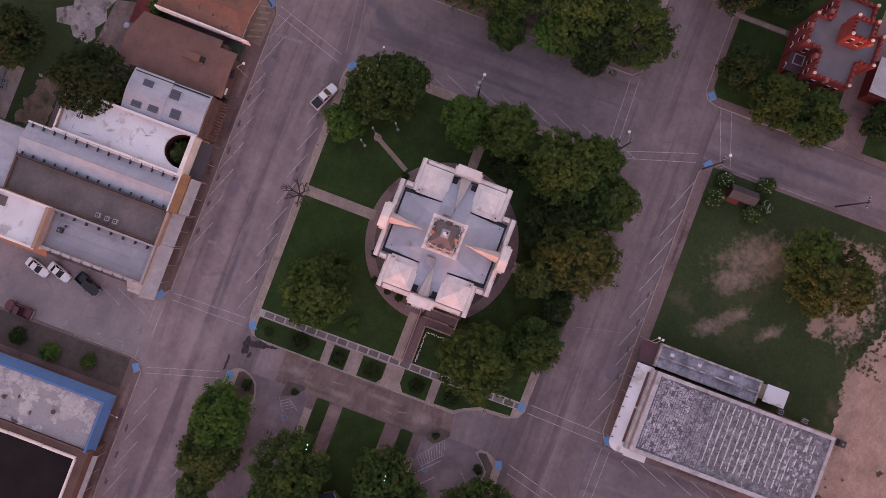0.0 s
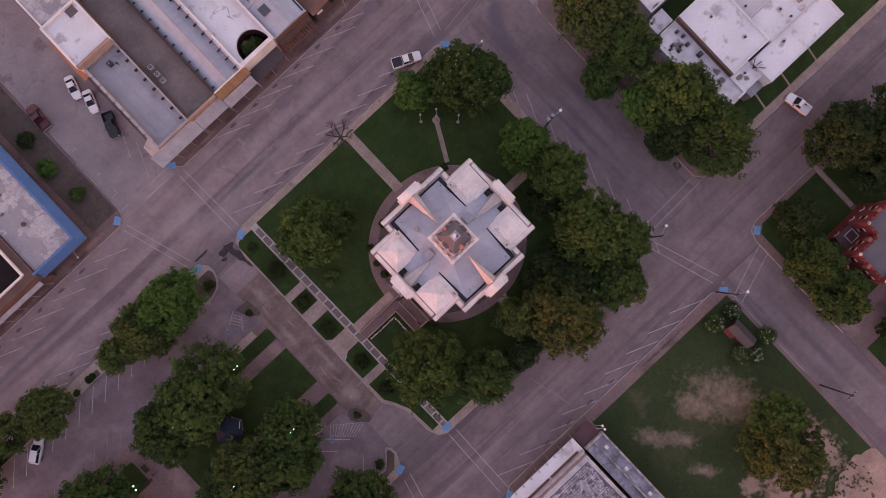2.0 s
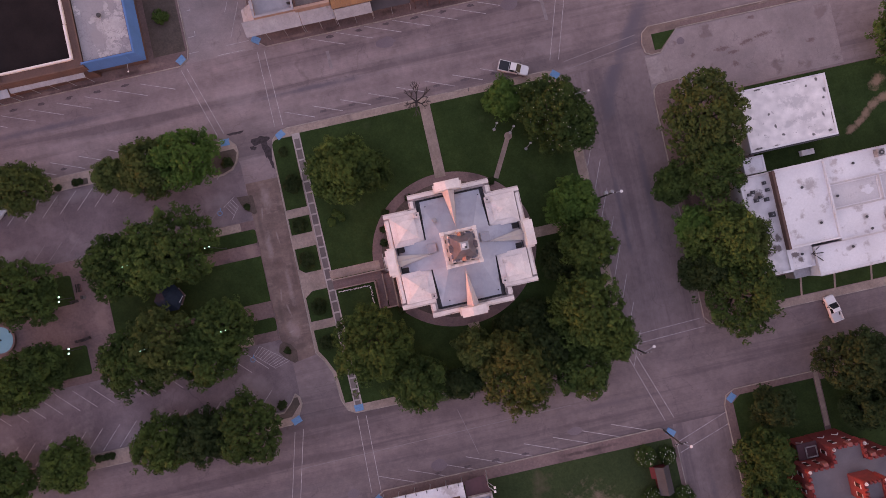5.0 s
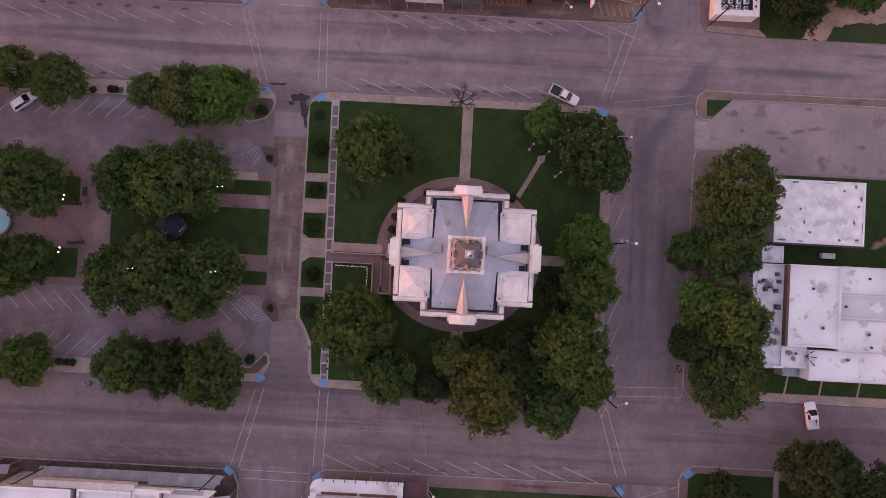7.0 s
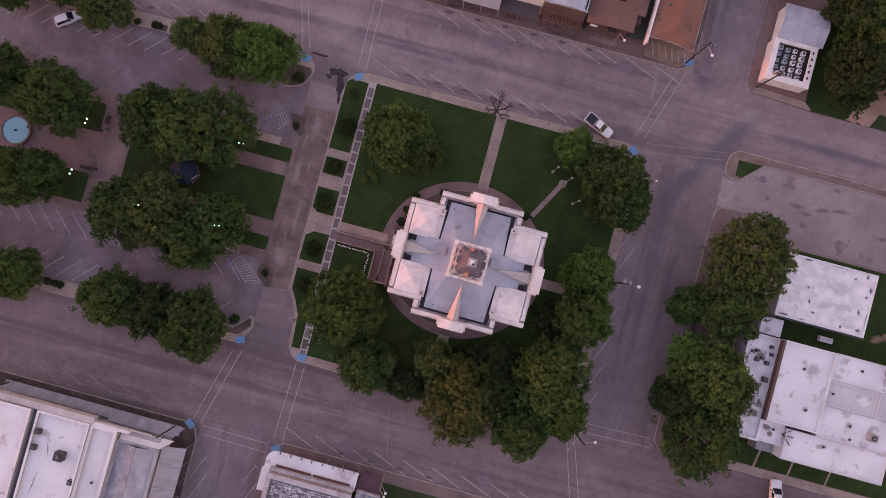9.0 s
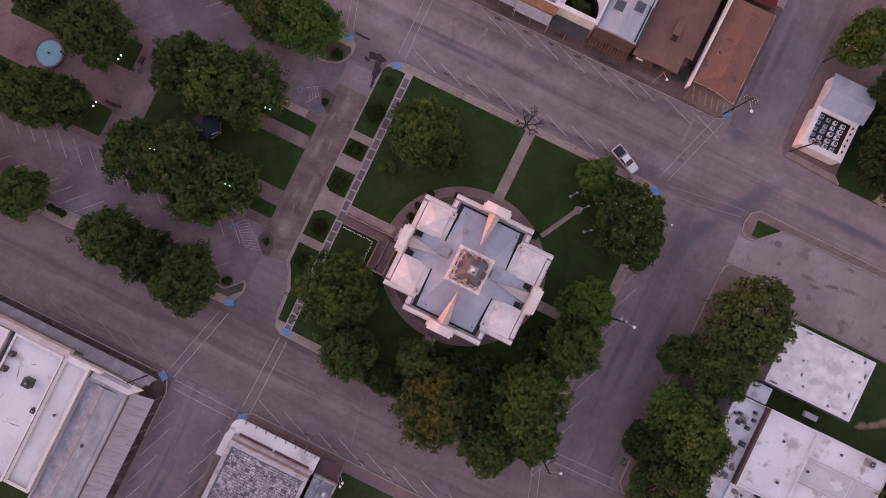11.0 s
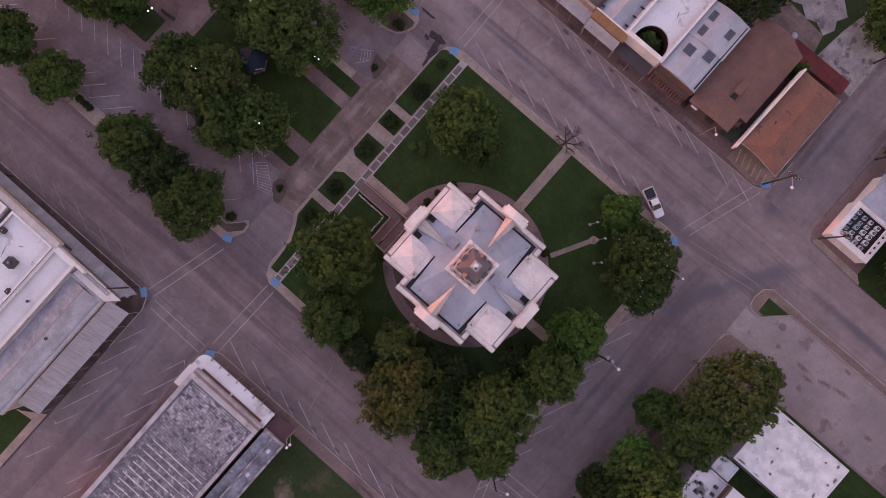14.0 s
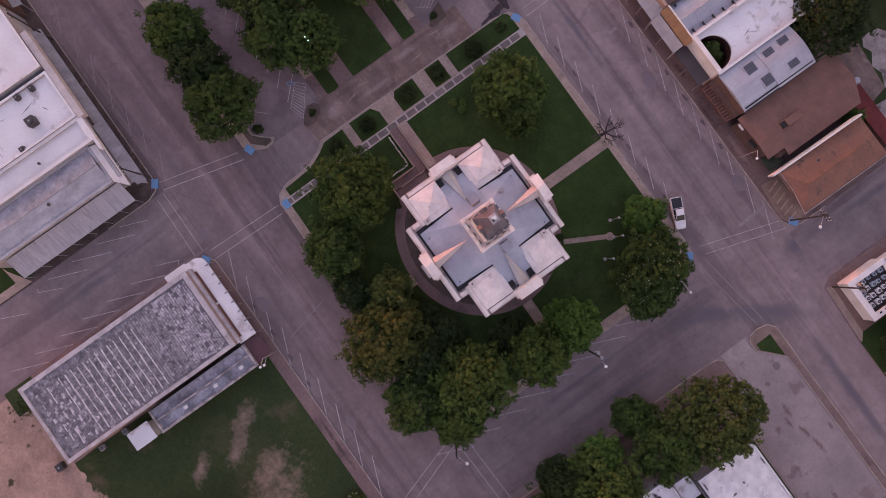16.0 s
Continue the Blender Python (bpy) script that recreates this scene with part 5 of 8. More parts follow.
# corner pavilions: flared skirt, step and pyramid
for sx in (1, -1):
    for sy in (1, -1):
        x, y = CX + 7.5 * sx, CY + 4.42 * sy
        sq = lambda h: rect(x - h, y - h, x + h, y + h)
        pav = part("pavilion_roof", Geo().loft([(sq(2.2), 16.4), (sq(2.2), 17.42), (sq(2.36), 17.46), (sq(2.36), 17.58), (sq(1.55), 17.74), (sq(1.55), 17.84)]), STONE, court, "pale painted flared pavilion roof")
        part("pyramid", Geo().loft([(sq(1.48), 17.84), (sq(1.48), 17.90), (sq(0.03), 18.28)]), STONE, pav)
        part("finial", Geo().cyl(x, y, 18.24, 18.5, 0.05, 0.02, 8), STONE, pav)
        # chimney and lead flashing at the inner corner
        cx, cy = CX + 5.55 * sx, CY + 6.35 * sy
        ch = part("chimney", Geo().box(cx - 0.36, cy - 0.36, 16.4, cx + 0.36, cy + 0.36, 18.0, 0.03).box(cx - 0.44, cy - 0.44, 18.0, cx + 0.44, cy + 0.44, 18.18, 0.03), STONE_WORN, court)
        part("flue", Geo().cyl(cx, cy, 18.18, 18.4, 0.13, 0.11, 8), DARK_METAL, ch)
        part("downpipe", Geo().box(CX + 4.97 * sx - 0.13, CY + 5.2 * sy - 0.7, 16.42, CX + 4.97 * sx + 0.13, CY + 5.2 * sy + 0.5, 16.95), DARK_METAL, court)
# roof boxes, vents
for x, y in ((-4.35, 0.85), (4.0, 0.85)):
    part("roof_hatch", Geo().box(CX + x - 0.72, CY + y - 0.72, 17.8, CX + x + 0.72, CY + y + 0.72, 19.0, 0.05), METAL_ROOF, court, "square metal roof hatch")
for x, y in ((-9.0, 1.6), (-9.0, -1.6), (9.0, 1.55), (8.9, -1.6), (7.6, 1.75)):
    part("roof_vent", Geo().box(CX + x - 0.5, CY + y - 0.42, 16.45, CX + x + 0.5, CY + y + 0.42, 17.2, 0.04), DARK, court, "dark louvred vent")
for x, y in ((-4.0, 7.4), (4.4, 7.5), (4.3, -7.6), (-3.4, -7.6), (-1.9, 5.4)):
    part("roof_drain", Geo().cyl(CX + x, CY + y, 16.9, 17.25, 0.13, 0.1, 10), DARK_METAL, court)
part("vent_cap", Geo().cyl(CX - 3.0, CY + 5.0, 17.8, 18.6, 0.28, 0.22, 12).cyl(CX - 3.0, CY + 5.0, 18.6, 18.7, 0.36, 0.3, 12), GREY_METAL, court)
# tower
sq0 = lambda h, cx=CX, cy=CY: rect(cx - h, cy - h, cx + h, cy + h)
part("tower_base", Geo().loft([(sq0(2.45), 18.0), (sq0(2.45), 20.4), (sq0(2.72), 20.5), (sq0(2.72), 20.85), (sq0(2.5), 20.95)]), STONE, court)
for s in (1, -1):
    for i in range(8):
        for ax in (0, 1):
            u = -2.31 + 0.66 * i
            x, y = (u, 2.55 * s) if ax else (2.55 * s, u)
            part("baluster", Geo().cyl(CX + x, CY + y, 20.95, 21.5, 0.11, 0.08, 6), STONE, court)
    part("rail", Geo().box(CX - 2.7, CY + 2.55 * s - 0.17, 21.5, CX + 2.7, CY + 2.55 * s + 0.17, 21.68, 0.03), STONE, court)
    part("rail", Geo().box(CX + 2.55 * s - 0.17, CY - 2.37, 21.5, CX + 2.55 * s + 0.17, CY + 2.37, 21.67, 0.03), STONE, court)
part("tower_shaft", Geo().loft([(sq0(1.7), 20.9), (sq0(1.66), 27.4), (sq0(1.84), 27.6), (sq0(1.84), 27.85), (sq0(1.78), 27.98)]), STONE, court)
# a broad parapet with long slots round the foot of the tower, stepped at its corners
for s in (1, -1):
    for t in (1, -1):
        x, y = CX + 2.45 * s, CY + 2.45 * t
        part("corner_block", Geo().box(x - 0.32, y - 0.32, 20.4, x + 0.32, y + 0.32, 21.9, 0.05), STONE, court)
    for u in (-1.2, 0.0, 1.2):
        part("merlon", Geo().box(CX + u - 0.3, CY + 2.52 * s - 0.2, 21.68, CX + u + 0.3, CY + 2.52 * s + 0.2, 21.86, 0.03), STONE, court)
        part("merlon", Geo().box(CX + 2.52 * s - 0.2, CY + u - 0.3, 21.67, CX + 2.52 * s + 0.2, CY + u + 0.3, 21.85, 0.03), STONE, court)
        part("slot", Geo().box(CX + u * 1.1 - 0.3, CY + 2.12 * s - 0.05, 21.0, CX + u * 1.1 + 0.3, CY + 2.12 * s + 0.05, 21.3), DARK, court)
        part("slot", Geo().box(CX + 2.12 * s - 0.05, CY + u * 1.1 - 0.3, 21.0, CX + 2.12 * s + 0.05, CY + u * 1.1 + 0.3, 21.3), DARK, court)
# the steep slate pyramid, with a row of small slate steps and pinnacles along its eaves and a flat cap on top
part("tower_roof", Geo().loft([(sq0(1.76), 27.98), (sq0(1.70), 28.15), (sq0(0.46), 33.0)]), COPPER, court, "steep grey slate tower roof")
for a in range(4):
    R = Matrix.Rotation(radians(90 * a), 4, "Z")
    def turned_part(name, g, m, parent, label=""):
        g.v = [tuple(R @ Vector(p) + Vector((CX, CY, 0))) for p in g.v]
        return part(name, g, m, parent, label)
    d = turned_part("dormer", Geo().add([(-0.5, 1.95, 27.95), (0.5, 1.95, 27.95), (0.5, 1.95, 28.9), (0, 1.95, 29.5), (-0.5, 1.95, 28.9), (-0.5, 1.2, 28.9), (0, 1.05, 29.5), (0.5, 1.2, 28.9), (-0.5, 1.2, 27.95), (0.5, 1.2, 27.95)],
                                        [(0, 1, 2, 3, 4), (4, 3, 6, 5), (3, 2, 7, 6), (0, 4, 5, 8), (1, 9, 7, 2)]), COPPER, court)
    turned_part("dormer_sill", Geo().box(-0.2, 1.9, 27.95, 0.2, 2.03, 28.3, 0.02), STONE, d)
    for u in (-1.12, 1.12):
        turned_part("eave_step", Geo().box(u - 0.3, 1.5, 27.96, u + 0.3, 1.84, 28.5, 0.03), COPPER, court)
cap = part("roof_cap", Geo().loft([(sq0(0.5), 32.9), (sq0(0.54), 33.0), (sq0(0.54), 33.25), (sq0(0.44), 33.3)]), GREY_METAL, court, "flat square metal cap")
# white plate added as the highlight on the cap
part("cap_hatch", Geo().box(CX - 0.30, CY - 0.28, 33.28, CX + 0.20, CY + 0.30, 33.42, 0.03), CAR_WHITE, cap)
part("cap_rim", Geo().box(CX - 0.02, CY - 0.36, 33.3, CX + 0.30, CY - 0.10, 33.46, 0.03), DARK_METAL, cap)

# entrance steps, ramp and its low walls
ramp_thing = thing("entrance_ramp", "concrete wheelchair ramp with low walls by the entrance", "ramp")
for x0, y0, x1, y1, h in ((-23.7, -0.62, -13.0, -0.4, 0.75), (-23.6, -2.35, -16.1, -2.15, 0.6), (-16.2, -7.6, -15.95, -2.35, 0.9), (-15.95, -7.6, -12.7, -7.35, 0.9), (-12.9, -7.35, -12.65, -1.9, 1.1), (-14.6, -6.2, -14.4, -1.3, 1.1)):
    part("ramp_wall", Geo().box(x0, y0, 0.1, x1, y1, h + 0.25, 0.03), CONCRETE, ramp_thing)
part("ramp_floor", Geo().sheet([(-23.7, -2.15, 0.22), (-14.6, -2.15, 0.55), (-14.6, -0.62, 0.55), (-23.7, -0.62, 0.22)]), PAVING, ramp_thing)
part("ramp_floor", Geo().sheet([(-15.95, -7.35, 0.75), (-14.6, -7.35, 0.75), (-14.6, -2.2, 0.55), (-15.95, -2.2, 0.55)]), PAVING, ramp_thing)
part("ramp_floor", Geo().sheet([(-14.4, -7.35, 0.75), (-12.9, -7.35, 0.75), (-12.9, -1.4, 1.1), (-14.4, -1.4, 1.1)]), PAVING, ramp_thing)
part("handrail", Geo().tube((-13.6, -1.0, 1.9), (-13.6, 2.2, 1.9), 0.05).tube((-13.6, -1.0, 1.9), (-13.6, -1.0, 0.4), 0.05).tube((-13.6, 2.2, 1.9), (-13.6, 2.2, 0.4), 0.05), GREY_METAL, ramp_thing)
steps = thing("entrance_steps", "pale stone steps up to the courthouse door", "steps")
for i in range(6):
    part("step", Geo().box(-13.6 + 0.36 * i, -1.1, 0.19, -10.3, 1.6, 0.36 + 0.17 * i, 0.02), STONE, steps)
for s, (x, y) in enumerate(((0, 9.6), (0, -9.6), (10.6, 0))):
    st = thing("entrance_steps", "pale stone steps at a side door", "steps", "side steps")
    for i in range(5):
        k = 0.36 * (5 - i)
        if s < 2:
            q = 1 if y > 0 else -1
            ys = sorted((y - 0.6 * q, y + k * q))
            part("step", Geo().box(x - 1.4, ys[0], 0.19, x + 1.2, ys[1], 0.36 + 0.17 * i, 0.02), STONE, st)
        else:
            part("step", Geo().box(x - 0.5, -1.3, 0.19, x + k, 1.3, 0.36 + 0.17 * i, 0.02), STONE, st)
# grass panel inside the ramp with a rough white stone edging
flat("lawn", rounded(-23.2, -7.2, -16.9, -3.0, 1.0, "0110"), 0.2, GRASS, "small lawn panel inside the ramp", "lawn", 0.1)
rr = random.Random(9)
edge_pts = [(-23.0 + 0.23 * i, -2.85) for i in range(26)] + [(-17.1 + rr.uniform(-0.08, 0.08), -3.1 - 0.22 * i) for i in range(19)]
edging = thing("stone_edging", "rough white stones edging the lawn panel", "edging")
for x, y in edge_pts:
    part("stone", Geo().ball(x + rr.uniform(-0.08, 0.08), y + rr.uniform(-0.08, 0.08), 0.25, rr.uniform(0.09, 0.14), 7, 5, 0.7), STONE, edging)

# ---- the buildings round the square ----
def shop(label, x0, y0, x1, y1, h, wall_m, roof_m, coping_m=None, par=0.6, cat="shop", cop=0.34, roof_label="", group="", base=0.1):
    """A flat-roofed building: four walls, roof deck and a coping on each wall."""
    b = thing("shop_building", label, cat, group)
    t = 0.3
    for a in ((x0, y0, x1, y0 + t), (x0, y1 - t, x1, y1), (x0, y0 + t, x0 + t, y1 - t), (x1 - t, y0 + t, x1, y1 - t)):
        part("wall", Geo().box(a[0], a[1], base, a[2], a[3], h), wall_m, b)
    part("roof", Geo().box(x0 + t, y0 + t, h - par - 0.3, x1 - t, y1 - t, h - par), roof_m, b, roof_label)
    if coping_m:
        c = cop
        for a in ((x0 - 0.05, y0 - 0.05, x1 + 0.05, y0 + c), (x0 - 0.05, y1 - c, x1 + 0.05, y1 + 0.05), (x0 - 0.05, y0 + c, x0 + c, y1 - c), (x1 - c, y0 + c, x1 + 0.05, y1 - c)):
            part("coping", Geo().box(a[0], a[1], h, a[2], a[3], h + 0.1, 0.02), coping_m, b)
    return b


def awning(b, x0, y0, x1, y1, z_back, z_front, m, front, name="awning", label="", posts=True, ribs=0):
    """A sloping canopy along a front; front: the side on which it hangs lower (n, s, e, w)."""
    z = {"s": (z_front, z_front, z_back, z_back), "n": (z_back, z_back, z_front, z_front), "e": (z_back, z_front, z_front, z_back), "w": (z_front, z_back, z_back, z_front)}[front]
    c = [(x0, y0, z[0]), (x1, y0, z[1]), (x1, y1, z[2]), (x0, y1, z[3])]
    ob = part(name, Geo().sheet(c, 0.09), m, b, label)
    along_x = front in "ns"
    n = max(2, round((x1 - x0 if along_x else y1 - y0) / 3.2))
    yf, xf = (y0 if front == "s" else y1), (x1 if front == "e" else x0)
    for i in range(n + 1):
        f = i / n
        x, y = (x0 + 0.12 + (x1 - x0 - 0.24) * f, yf + (0.12 if front == "s" else -0.12)) if along_x else (xf + (-0.12 if front == "e" else 0.12), y0 + 0.12 + (y1 - y0 - 0.24) * f)
        if posts:
            part("post", Geo().cyl(x, y, 0.1, z_front, 0.05, 0.05, 6), GREY_METAL, ob)
    for i in range(ribs):
        f = (i + 0.5) / ribs
        lerp = lambda p, q: Vector(p).lerp(Vector(q), f) + Vector((0, 0, 0.03))
        a, d = (lerp(c[0], c[1]), lerp(c[3], c[2])) if along_x else (lerp(c[0], c[3]), lerp(c[1], c[2]))
        part("rib", Geo().tube(a, d, 0.016, k=4), m, ob)
    return ob


def tin_gable(b, x0, y0, x1, y1, z_eave, z_ridge, m, m2=None, seams=16, along="y"):
    """Two roof slopes with seams and a ridge cap."""
    if along == "y":
        xm = (x0 + x1) / 2
        planes = (([(x0, y0, z_eave), (x0, y1, z_eave), (xm, y1, z_ridge), (xm, y0, z_ridge)], m), ([(x1, y1, z_eave), (x1, y0, z_eave), (xm, y0, z_ridge), (xm, y1, z_ridge)], m2 or m))
        ridge = ((xm, y0, z_ridge), (xm, y1, z_ridge))
    else:
        ym = (y0 + y1) / 2
        planes = (([(x1, y0, z_eave), (x0, y0, z_eave), (x0, ym, z_ridge), (x1, ym, z_ridge)], m), ([(x0, y1, z_eave), (x1, y1, z_eave), (x1, ym, z_ridge), (x0, ym, z_ridge)], m2 or m))
        ridge = ((x0, ym, z_ridge), (x1, ym, z_ridge))
    for pl, mm in planes:
        ob = part("roof_slope", Geo().sheet(pl, 0.1), mm, b)
        a, bb, c, d = (Vector(p) for p in pl)
        for i in range(seams + 1):
            f = i / seams
            part("seam", Geo().tube(a.lerp(bb, f) + Vector((0, 0, 0.02)), d.lerp(c, f) + Vector((0, 0, 0.02)), 0.014, k=4), mm, ob)
    part("ridge_cap", Geo().tube(*ridge, 0.1, k=6), m, b)


def cooler(x, y, z, s=0.8, m=None, group="rooftop machines", label="grey rooftop air conditioner on a flat roof"):
    """A rooftop air conditioner: cabinet, fan ring and grille."""
    a = thing("air_conditioner", label, "air conditioner", group)
    part("cabinet", Geo().box(x - s / 2, y - s / 2, z, x + s / 2, y + s / 2, z + s * 0.8, 0.04), m or GREY_METAL, a)
    part("fan_ring", Geo().cyl(x, y, z + s * 0.8, z + s * 0.88, s * 0.36, s * 0.36, 12), DARK_METAL, a)
    part("fan_hub", Geo().cyl(x, y, z + s * 0.88, z + s * 0.93, s * 0.12, s * 0.1, 8), GREY_METAL, a)
    return a


def vent(x, y, z, h=0.7, r=0.22, label="dark round roof vent"):
    a = thing("roof_vent", label, "roof vent", "rooftop vents")
    part("pipe", Geo().cyl(x, y, z, z + h, r * 0.7, r * 0.7, 10), GREY_METAL, a)
    part("cap", Geo().cyl(x, y, z + h, z + h + 0.12, r * 1.25, r * 1.1, 10), DARK_METAL, a)


# --- north row ---
b = shop("grey-roofed corner shop with a tin awning", -26.3, 47.1, -19.1, 66.3, 6.0, BRICK_TAN, LIGHT_GREY, LIGHT_GREY, 0.7)
awning(b, -28.7, 45.1, -18.6, 47.1, 5.2, 3.4, TIN_PALE, "s", ribs=14)
awning(b, -28.7, 47.15, -26.35, 50.2, 5.2, 3.4, TIN_PALE, "w", ribs=4)
for i in range(9):
    part("coping_block", Geo().box(-26.45, 48.6 + i * 1.95, 6.1, -25.9, 50.1 + i * 1.95, 6.32, 0.03), TIN, b)
for i in range(8):
    part("roof_clip", Geo().box(-20.1, 48.5 + i * 2.3, 5.3, -19.0, 48.6 + i * 2.3, 6.05), DARK_METAL, b)
for x in (-24.6, -22.7, -20.8):
    part("roof_seam", Geo().box(x - 0.04, 47.5, 5.3, x + 0.04, 65.9, 5.335), LIGHT_GREY, b)
cooler(-22.4, 64.0, 5.3, 0.9, DARK_METAL, label="dark rooftop machine on a grey roof")
vent(-21.4, 63.1, 5.3)
b = shop("dark-roofed shop with a pale tin awning", -19.0, 47.4, -12.7, 76.2, 5.7, BRICK_BROWN, DARK_ROOF, None, 0.5)
part("front_cap", Geo().box(-19.0, 46.9, 0.1, -12.7, 47.4, 6.2, 0.04), BRICK_TAN, b)
awning(b, -18.5, 45.1, -12.5, 46.85, 5.0, 3.4, TIN_PALE, "s", ribs=8)
for y in (58.7, 57.0, 55.5):
    cooler(-17.6, y, 5.2, 0.85, LIGHT_GREY, label="pale rooftop air conditioner on a dark roof")
b = shop("tin-roofed shop with an ochre panelled front", -12.6, 47.4, -6.2, 76.3, 5.1, BRICK_TAN, TIN_BLUE, None, 0.2)
tin_gable(b, -12.3, 47.6, -6.4, 76.4, 5.1, 6.1, TIN_BLUE, TIN_BLUE, 22)
for i in range(8):
    part("front_panel", Geo().sheet([(-12.6 + i * 0.9, 45.9, 5.5), (-11.73 + i * 0.9, 45.9, 5.5), (-11.73 + i * 0.9, 47.35, 6.1), (-12.6 + i * 0.9, 47.35, 6.1)], 0.08), ORANGE, b)
part("front_cap", Geo().box(-12.6, 47.3, 5.0, -5.4, 47.55, 6.25, 0.03), STONE, b)
awning(b, -12.4, 44.7, -5.8, 45.85, 5.2, 3.4, TIN_PALE, "s", ribs=8)
for x in (-12.45, -6.35):
    led = part("party_wall", Geo().box(x - 0.15, 47.6, 4.6, x + 0.15, 76.2, 5.75), STONE if x > -10 else DARK_METAL, b)
    for i in range(14):
        part("bracket", Geo().box(x - (0.3 if x < -10 else 0.85), 48.6 + i * 2.05, 5.3, x + (0.7 if x < -10 else 0.1), 48.67 + i * 2.05, 5.82), DARK_METAL, led)
b = thing("shop_building", "white-roofed shop with an arched open court behind its front", "shop")
for a in ((-6.1, 47.2, -5.8, 71.4), (1.4, 47.2, 1.7, 71.4), (-5.8, 71.1, 1.4, 71.4)):
    part("wall", Geo().box(a[0], a[1], 0.1, a[2], a[3], 6.3), BRICK_TAN, b)
    part("coping", Geo().box(a[0] - 0.06, a[1], 6.3, a[2] + 0.06, a[3], 6.4, 0.02), WHITE_ROOF, b)
part("front_wall", Geo().box(-5.8, 47.2, 0.1, 1.4, 48.0, 6.6, 0.05), STONE, b)
_arc = [(-2.2 + 3.0 * math.cos(a), 49.0 + 3.2 * math.sin(a)) for a in [math.pi * i / 16 for i in range(17)]]
_arc = [(x + 0.35, y) for x, y in _arc]
# court wall and floor colours carry the shade of the deep well
for i in range(16):
    p, q = _arc[i], _arc[i + 1]
    part("roof_deck", Geo().prism([p, (p[0], 53.2), (q[0], 53.2), q][::-1], 5.2, 5.6), WHITE_ROOF, b)
    part("court_wall", Geo().prism([p, q, (q[0] * 1.0, q[1] + 0.12), (p[0], p[1] + 0.12)], 0.2, 5.25), SHADE_BRICK, b)
part("roof_deck", Geo().box(-5.8, 53.2, 5.2, 1.4, 71.1, 5.6), WHITE_ROOF, b)
part("roof_deck", Geo().prism([(-5.8, 48.0), (-4.85, 48.0), (-4.85, 53.2), (-5.8, 53.2)], 5.2, 5.6), WHITE_ROOF, b)
part("roof_deck", Geo().prism([(1.15, 48.0), (1.4, 48.0), (1.4, 53.2), (1.15, 53.2)], 5.2, 5.6), WHITE_ROOF, b)
part("court_floor", Geo().box(-4.85, 48.0, 0.1, 1.15, 53.2, 0.3), DARK, b)
awning(b, -5.9, 44.9, 1.2, 47.15, 3.7, 3.5, PURPLE_TIN, "s", label="dark purple metal awning")
part("roof_patch", Geo().box(-3.2, 58.4, 5.6, -1.6, 60.6, 5.68, 0.02), WHITE_PINK, b)
part("roof_patch", Geo().box(-2.6, 65.6, 5.6, -1.4, 67.0, 5.66, 0.02), WHITE_PINK, b)

b = thing("shop_building", "white barrel-roofed shop with five skylights", "shop")
for a in ((1.8, 47.1, 9.2, 47.4), (1.8, 61.4, 9.2, 61.7), (1.8, 47.4, 2.1, 61.4), (8.9, 47.4, 9.2, 61.4)):
    part("wall", Geo().box(a[0], a[1], 0.1, a[2], a[3], 5.9), BRICK_BROWN, b)
prof = [(1.75 + 7.5 * i / 10, 5.9 + 0.6 * math.sin(math.pi * i / 10)) for i in range(11)]
for y0, y1, dz in ((47.2, 54.3, 0.0), (54.3, 61.7, 0.12)):
    vs = [(x, y, z + dz) for y in (y0, y1) for x, z in prof] + [(x, y, 5.7) for y in (y0, y1) for x, z in prof]
    n = 11
    fs = [(i, i + 1, n + i + 1, n + i) for i in range(10)] + [(2 * n + i, 2 * n + i + 1, i + 1, i) for i in range(10)] + [(n + i, n + i + 1, 3 * n + i + 1, 3 * n + i) for i in range(10)]
    part("barrel_roof", Geo().add(vs, fs), TIN_BLUE, b, smooth=False)
for x, y in ((7.0, 58.3), (7.0, 53.2), (3.4, 59.1), (3.6, 56.0), (3.8, 52.0)):
    z = 5.9 + 0.6 * math.sin(math.pi * (x - 1.75) / 7.5) - 0.1
    s = part("skylight", Geo().box(x - 1.0, y - 1.08, z - 0.1, x + 1.0, y + 1.08, z + 0.22, 0.05), TIN_BLUE, b)
    part("pane", Geo().box(x - 0.85, y - 0.92, z + 0.2, x + 0.85, y + 0.92, z + 0.26), SKYLIGHT, s)
    for q in (-0.3, 0.3):
        part("glazing_bar", Geo().box(x + q - 0.03, y - 0.9, z + 0.25, x + q + 0.03, y + 0.9, z + 0.28), DARK_METAL, s)
part("gutter", Geo().box(9.1, 47.3, 5.7, 9.35, 61.6, 5.95), DARK_METAL, b)
# black strip painted in for the dark gap towards the house
part("tar_joint", Geo().box(8.62, 47.6, 5.9, 8.88, 61.4, 6.16), DARK, b)
part("front_sill", Geo().box(1.8, 46.4, 0.1, 9.1, 47.1, 4.3), BRICK_BROWN, b)
bal = part("balcony", Geo().box(1.9, 45.0, 3.3, 8.9, 45.15, 3.45).box(1.9, 46.3, 3.3, 8.9, 46.45, 3.45), RUST_FRAME, b, "rusty open balcony frame")
for i in range(13):
    part("slat", Geo().box(1.95 + i * 0.57, 45.15, 3.3, 2.15 + i * 0.57, 46.3, 3.42), RUST_FRAME, bal)
for i in range(4):
    part("post", Geo().cyl(2.0 + 2.27 * i, 45.08, 0.1, 3.3, 0.06, 0.06, 6), RUST_FRAME, bal)

